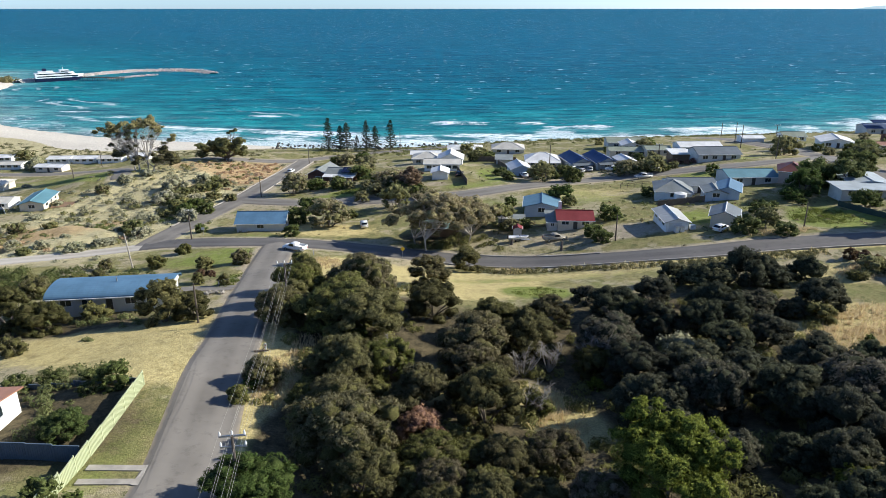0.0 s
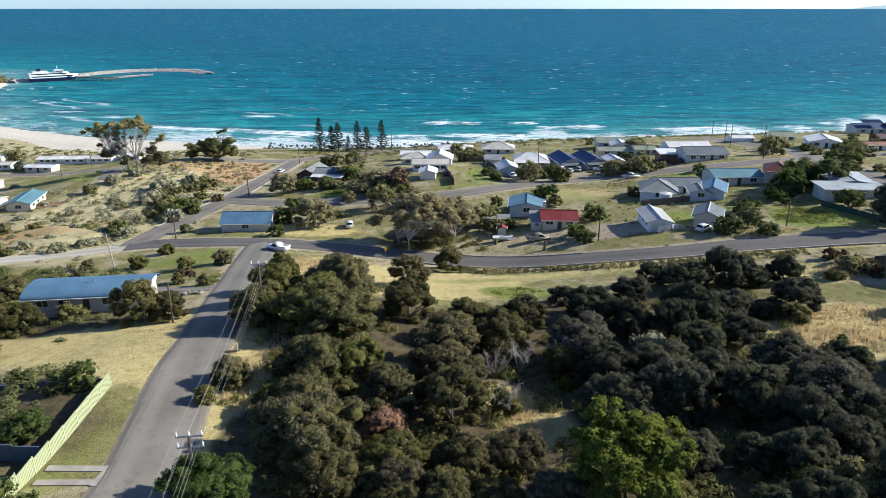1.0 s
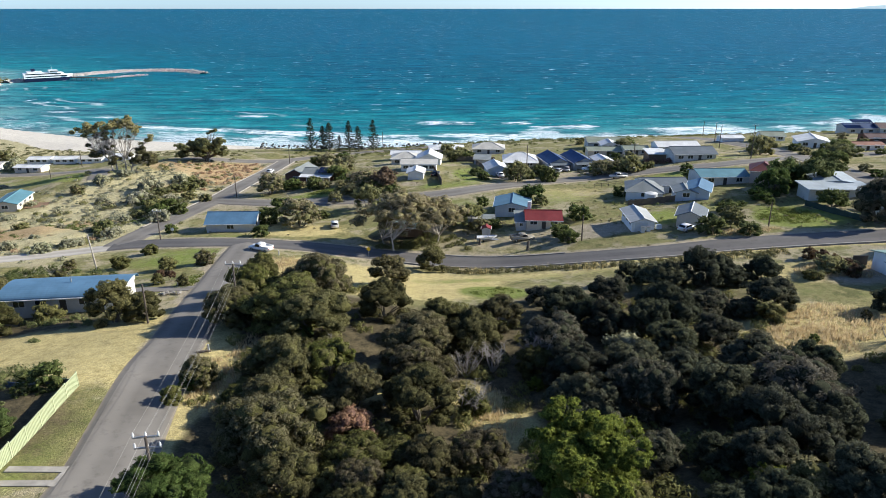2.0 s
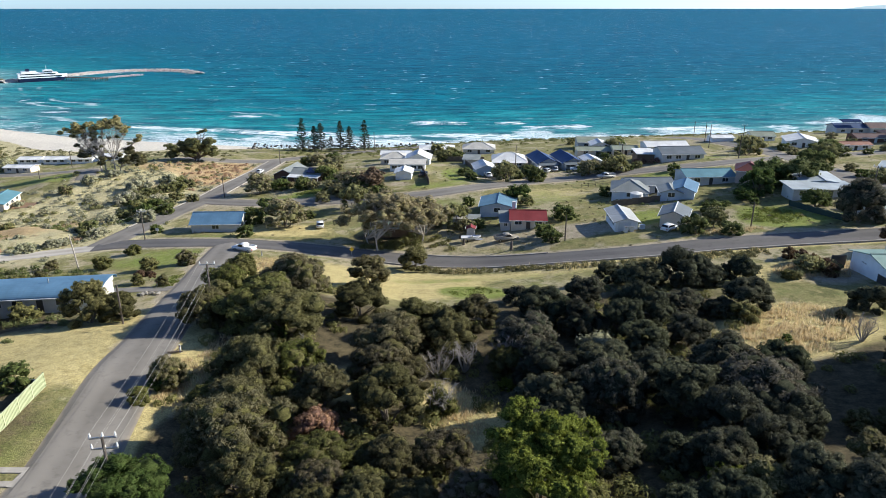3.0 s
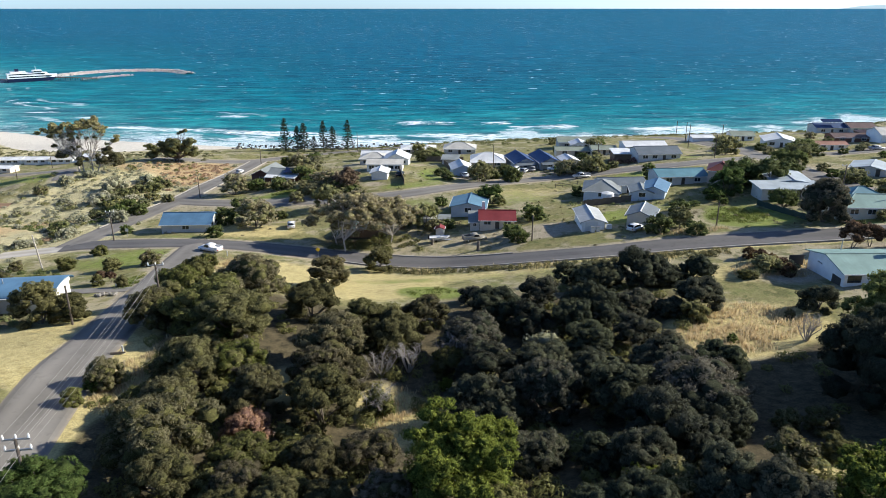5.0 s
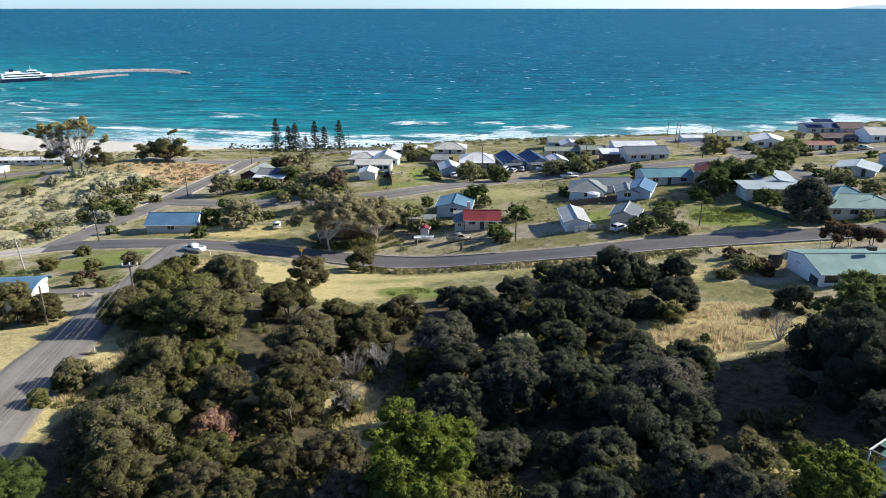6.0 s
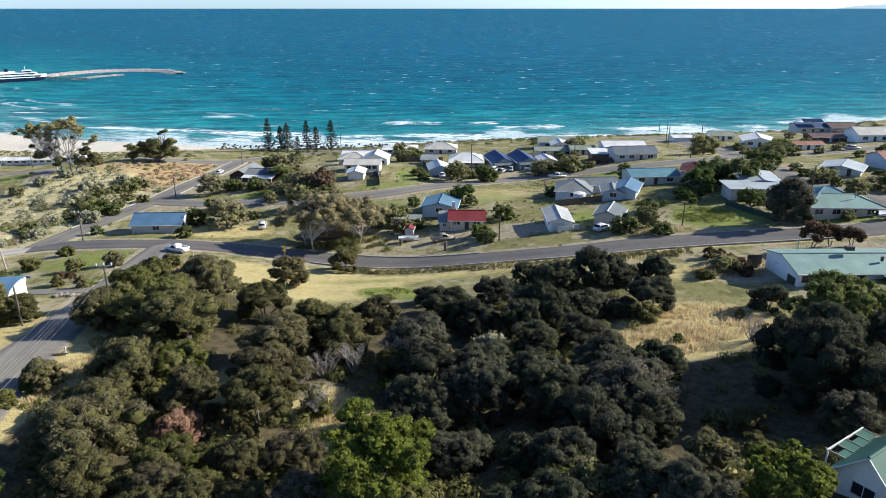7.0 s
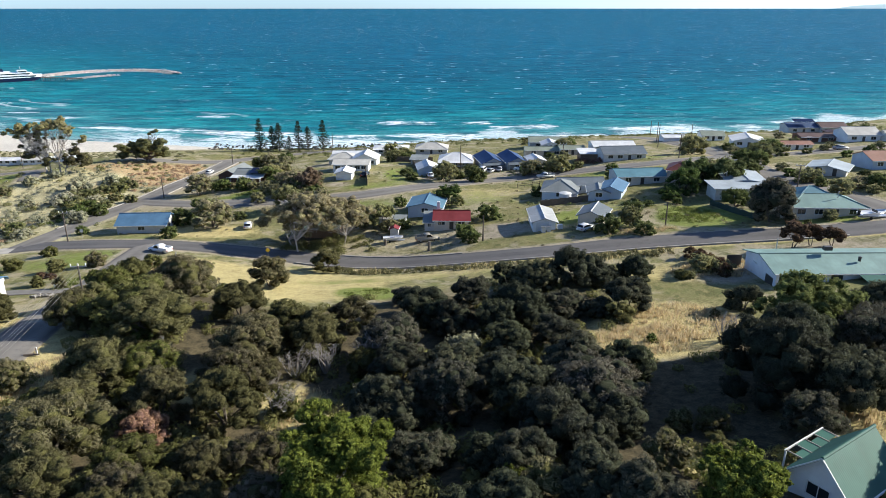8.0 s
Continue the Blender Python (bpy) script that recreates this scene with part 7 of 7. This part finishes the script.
def side_shape(bm, prof_, half, inset=0.0):
    """A side outline of (x, z) swept across the car's width, narrower by inset towards its top."""
    zs = [q[1] for q in prof_]
    lo, hi = min(zs), max(zs)
    rows = []
    for s in (-1, 1):
        rows.append([bm.verts.new((x, s * (half - inset * (z - lo) / (hi - lo)), z)) for x, z in prof_])
    n = len(prof_)
    for i in range(n):
        bm.faces.new((rows[0][i], rows[0][(i + 1) % n], rows[1][(i + 1) % n], rows[1][i]))
    bm.faces.new(rows[0][::-1])
    bm.faces.new(rows[1])
    bmesh.ops.recalc_face_normals(bm, faces=bm.faces)


def car(kind, colour, x, y, rz, label):
    e = thing("car" if kind != "ute" else "utility_truck", x, y, ground_z(x, y) + 0.08, rz)
    tagged(e, label, "car" if kind != "ute" else "pickup truck", "parked vehicles")
    L, W = dict(ute=(5.1, 1.85), hatch=(4.1, 1.75), suv=(4.6, 1.85), sedan=(4.6, 1.8))[kind]
    f, b = L / 2, -L / 2
    body = [(b, 0.35), (f, 0.35), (f, 0.72), (f - 0.15, 0.85), (f - 1.2, 0.98), (b + 0.05, 0.98), (b, 0.85)]
    cab = dict(ute=[(-0.55, 0.98), (f - 1.2, 0.98), (f - 1.95, 1.62), (-0.35, 1.64), (-0.5, 1.5)],
               hatch=[(b + 0.12, 0.98), (f - 1.05, 0.98), (f - 1.75, 1.46), (b + 0.6, 1.48)],
               suv=[(b + 0.08, 0.98), (f - 1.15, 0.98), (f - 1.75, 1.7), (b + 0.3, 1.72)],
               sedan=[(b + 0.7, 0.98), (f - 1.25, 0.98), (f - 2.0, 1.42), (b + 1.35, 1.42)])[kind]
    bm = bmesh.new()
    side_shape(bm, body, W / 2)
    bmesh.ops.bevel(bm, geom=list(bm.edges), offset=0.06, segments=2, affect="EDGES")
    part("body", bm, paint(colour), e, smooth=True)
    bm = bmesh.new()
    side_shape(bm, cab, W / 2 - 0.04, 0.14)
    bmesh.ops.bevel(bm, geom=list(bm.edges), offset=0.05, segments=2, affect="EDGES")
    part("cabin", bm, paint(colour), e, smooth=True)
    x0, x1, z1 = cab[0][0], cab[1][0], max(q[1] for q in cab)
    bm = bmesh.new()
    glass = [(x0 + 0.22, 1.03), (x1 - 0.2, 1.03), (cab[2][0] - 0.02, z1 - 0.12), (cab[3][0] + 0.2, z1 - 0.12)]
    side_shape(bm, glass, W / 2 - 0.025, 0.115)
    part("side_window", bm, M_CARGLASS, e)
    for name, (ax, az), (bx, bz) in (("windscreen", cab[1], cab[2]), ("rear_window", cab[0], cab[3])):
        sx = 0.03 if name == "windscreen" else -0.03
        bm = bmesh.new()
        vs = [bm.verts.new(p) for p in ((ax + (bx - ax) * 0.12 + sx, -W / 2 + 0.16, az + (bz - az) * 0.12 + 0.02), (ax + (bx - ax) * 0.12 + sx, W / 2 - 0.16, az + (bz - az) * 0.12 + 0.02), (ax + (bx - ax) * 0.9 + sx, W / 2 - 0.24, az + (bz - az) * 0.9 + 0.02), (ax + (bx - ax) * 0.9 + sx, -W / 2 + 0.24, az + (bz - az) * 0.9 + 0.02))]
        bm.faces.new(vs)
        part(name, bm, M_CARGLASS, e)
    if kind == "ute":
        bm = bmesh.new()
        for q in ((b + 0.02, -W / 2, 0.98, -0.6, -W / 2 + 0.06, 1.28), (b + 0.02, W / 2 - 0.06, 0.98, -0.6, W / 2, 1.28), (b + 0.02, -W / 2 + 0.06, 0.98, b + 0.08, W / 2 - 0.06, 1.28), (-0.66, -W / 2 + 0.06, 0.98, -0.6, W / 2 - 0.06, 1.5)):
            box(bm, *q)
        part("tray", bm, paint(colour), e)
    for wx in (f - 0.85, b + 0.9):
        for s in (-1, 1):
            t = part("wheel", tubed((wx, s * (W / 2 - 0.2), 0.32), (wx, s * (W / 2 + 0.01), 0.32), 0.33, 0.33, 14), M_TYRE, e)
            part("rim", tubed((wx, s * (W / 2), 0.32), (wx, s * (W / 2 + 0.03), 0.32), 0.2, 0.17, 10), M_RIM, t)
    for s in (-1, 1):
        part("headlight", boxed(f - 0.06, s * W * 0.36 - 0.16, 0.66, f + 0.02, s * W * 0.36 + 0.16, 0.8), M_LAMP, e)
        part("tail_light", boxed(b - 0.02, s * W * 0.4 - 0.1, 0.66, b + 0.05, s * W * 0.4 + 0.1, 0.88), M_TAIL, e)
        part("mirror", boxed(x1 - 0.45, s * (W / 2 + 0.02) - 0.08, 1.0, x1 - 0.3, s * (W / 2 + 0.02) + 0.08, 1.15), paint(colour), e)
    return e


car("ute", "white", -30.4, 131.2, 155, "white utility truck stopped at the road junction")
car("hatch", "white", -19.0, 155.6, 100, "white hatchback parked on dry grass")
car("hatch", "white", -55.6, 243, 85, "white car parked on the beach road")
car("hatch", "white", 56.2, 130.4, 40, "white hatchback parked beside a cream cottage")
car("suv", "white", 41.5, 212.5, 70, "white four-wheel drive parked at navy-roofed houses")
car("hatch", "silver", 43.8, 209.6, 60, "silver hatchback parked on a driveway")
car("sedan", "silver", 46.8, 211.8, 75, "silver sedan parked on a driveway")
car("ute", "white", 53.4, 208.6, 170, "white utility truck parked with a trailer")
car("sedan", "dark", 58.0, 209.5, 20, "dark sedan parked by a carport")
car("suv", "silver", 63.8, 203.6, 175, "silver four-wheel drive parked by shrubs")
car("ute", "silver", 58.2, 192.4, 190, "silver utility truck parked on the street verge")
car("sedan", "dark", 5.0, 200.5, 80, "dark sedan on a shaded driveway")
car("sedan", "silver", 148.6, 201.0, 10, "silver sedan parked on the far street")
car("ute", "beige", 24.0, 138.2, 15, "old beige utility truck in a grassy yard")
car("sedan", "white", 24.6, 201.8, 100, "white car parked by a steel garage")


def boat(x, y, rz, label, s=1.0):
    e = thing("boat", x, y, ground_z(x, y) + 0.1, rz, s)
    tagged(e, label, "boat")
    bm = bmesh.new()
    rings = []
    for xx, hw_, z0, z1 in ((-2.6, 0.95, 0.55, 1.25), (-1.0, 1.05, 0.5, 1.3), (1.0, 0.95, 0.55, 1.4), (2.2, 0.5, 0.75, 1.55), (2.9, 0.04, 1.1, 1.65)):
        rings.append([bm.verts.new(p) for p in ((xx, -hw_, z1), (xx, -hw_ * 0.75, z0 + 0.2), (xx, 0, z0), (xx, hw_ * 0.75, z0 + 0.2), (xx, hw_, z1), (xx, hw_ * 0.8, z1 - 0.25), (xx, -hw_ * 0.8, z1 - 0.25))])
    for a, b in zip(rings, rings[1:]):
        for i in range(7):
            bm.faces.new((a[i], a[(i + 1) % 7], b[(i + 1) % 7], b[i]))
    bm.faces.new(rings[0][::-1])
    bmesh.ops.recalc_face_normals(bm, faces=bm.faces)
    part("hull", bm, paint("white"), e)
    part("windscreen", boxed(0.5, -0.7, 1.2, 0.56, 0.7, 1.65), M_CARGLASS, e)
    part("outboard_motor", boxed(-3.0, -0.2, 0.7, -2.6, 0.2, 1.7, bevel=0.08), M_TYRE, e)
    part("trailer_frame", boxed(-2.6, -0.6, 0.35, 3.4, 0.6, 0.45), M_STEEL, e)
    for sy in (-1, 1):
        part("wheel", tubed((-0.8, sy * 0.85, 0.25), (-0.8, sy * 1.05, 0.25), 0.27, 0.27, 12), M_TYRE, e)


boat(108.2, 121.4, 8, "white motor boat on a trailer by a driveway")
boat(16.4, 140.6, 4, "small aluminium dinghy on a trailer in a yard", 0.8)


def road_sign(x, y, plate, label, diamond=False, hh=2.2):
    e = thing("road_sign", x, y, ground_z(x, y), 0)
    tagged(e, label, "road sign")
    part("post", tubed((0, 0, -0.3), (0, 0, hh), 0.035, 0.035), M_STEEL, e)
    bm = boxed(-0.35, -0.05, hh - 0.65, 0.35, -0.035, hh + 0.05)
    if diamond:
        bmesh.ops.rotate(bm, verts=bm.verts, cent=(0, 0, hh - 0.3), matrix=Matrix.Rotation(radians(45), 3, "Y"))
    part("plate", bm, plate, e)


M_YELLOW = mat("sign_yellow", (0.75, 0.5, 0.04), 0.5, var=0.05, bump=0)
road_sign(-8.2, 129.6, M_YELLOW, "yellow diamond warning sign on a steel post", True, 2.6)
road_sign(-55.9, 150.2, M_FRAME, "small white road sign on a post", False, 2.0)
for x, y in ((-20.6, 70.3), (-25.9, 127.4), (-37.4, 104.5)):
    e = thing("marker_post", x, y, ground_z(x, y))
    tagged(e, "short white roadside marker post", "marker post", "roadside markers")
    part("post", boxed(-0.09, -0.05, -0.3, 0.09, 0.05, 1.05, bevel=0.02), M_FRAME, e)
    part("reflector", boxed(-0.04, -0.06, 0.8, 0.04, -0.05, 0.92), M_TAIL, e)


def fallen_log(x, y, rz, length):
    e = thing("log", x, y, ground_z(x, y) + 0.14, rz)
    tagged(e, "dark weathered log lying at the road edge", "log")
    bm = bmesh.new()
    tube(bm, (0, 0, 0), (length * 0.6, 0.06, 0.03), 0.16, 0.13, 8, True)
    tube(bm, (length * 0.6, 0.06, 0.03), (length, -0.05, 0.05), 0.13, 0.07, 8, True)
    tube(bm, (length * 0.5, 0.05, 0.05), (length * 0.72, 0.35, 0.3), 0.06, 0.03, 6, True)
    part("trunk", bm, M_POLEWOOD, e)


fallen_log(-21.9, 69.9, 8, 1.7)


def storage_box(x, y, rz, w, d, hh, label):
    """A lidded plastic or steel box on low feet."""
    e = thing("storage_box", x, y, ground_z(x, y), rz)
    tagged(e, label, "storage box", "boxes by the garage")
    part("body", boxed(-w / 2, -d / 2, 0.06, w / 2, d / 2, hh, bevel=0.03), M_FRAME, e)
    part("lid", boxed(-w / 2 - 0.03, -d / 2 - 0.03, hh + 0.004, w / 2 + 0.03, d / 2 + 0.03, hh + 0.07, bevel=0.02), M_STEEL, e, "grey lid")
    for sx in (-1, 1):
        part("foot", boxed(sx * w * 0.36 - 0.06, -d * 0.4, -0.2, sx * w * 0.36 + 0.06, d * 0.4, 0.06), M_DARKFRAME, e)


storage_box(48.0, 132.4, 4, 0.8, 0.7, 1.2, "tall white storage box before a garage")
storage_box(49.2, 132.6, -6, 0.8, 0.7, 1.05, "white storage box before a garage")
storage_box(51.6, 133.6, 10, 1.1, 0.8, 0.9, "low white storage box beside a garage")


def stump(x, y, hh):
    e = thing("tree_stump", x, y, ground_z(x, y))
    tagged(e, "dark weathered tree stump on a lawn", "tree stump")
    bm = bmesh.new()
    tube(bm, (0, 0, -0.3), (0.05, 0, hh * 0.5), 0.36, 0.28, 9)
    tube(bm, (0.05, 0, hh * 0.5), (0.1, 0.05, hh), 0.28, 0.24, 9, True)
    part("trunk", bm, M_BARK, e)


stump(24.4, 131.6, 2.0)
stump(14.9, 138.8, 1.4)

# pale stones edging a driveway by the hill road
stones = []
rs = random.Random(14)
for _ in range(46):
    x, y = -38.4 + rs.uniform(0, 3.4), 99.5 + rs.gauss(0, 0.45)
    stones.append((x, y, ground_z(x, y) + 0.25, rs.uniform(0.35, 0.7)))
rock_heap("stone_edging", stones, 41, M_KERB, "heap of pale stones edging a driveway", "stones")
tank = thing("water_tank", 57.4, 158.6, ground_z(57.4, 158.6))
tagged(tank, "round pale grey rainwater tank beside a house", "water tank")
part("body", tubed((0, 0, -0.2), (0, 0, 2.0), 1.5, 1.5, 20), M_FRAME, tank)
part("lid", tubed((0, 0, 2.0), (0, 0, 2.35), 1.52, 0.3, 20), M_FRAME, tank)
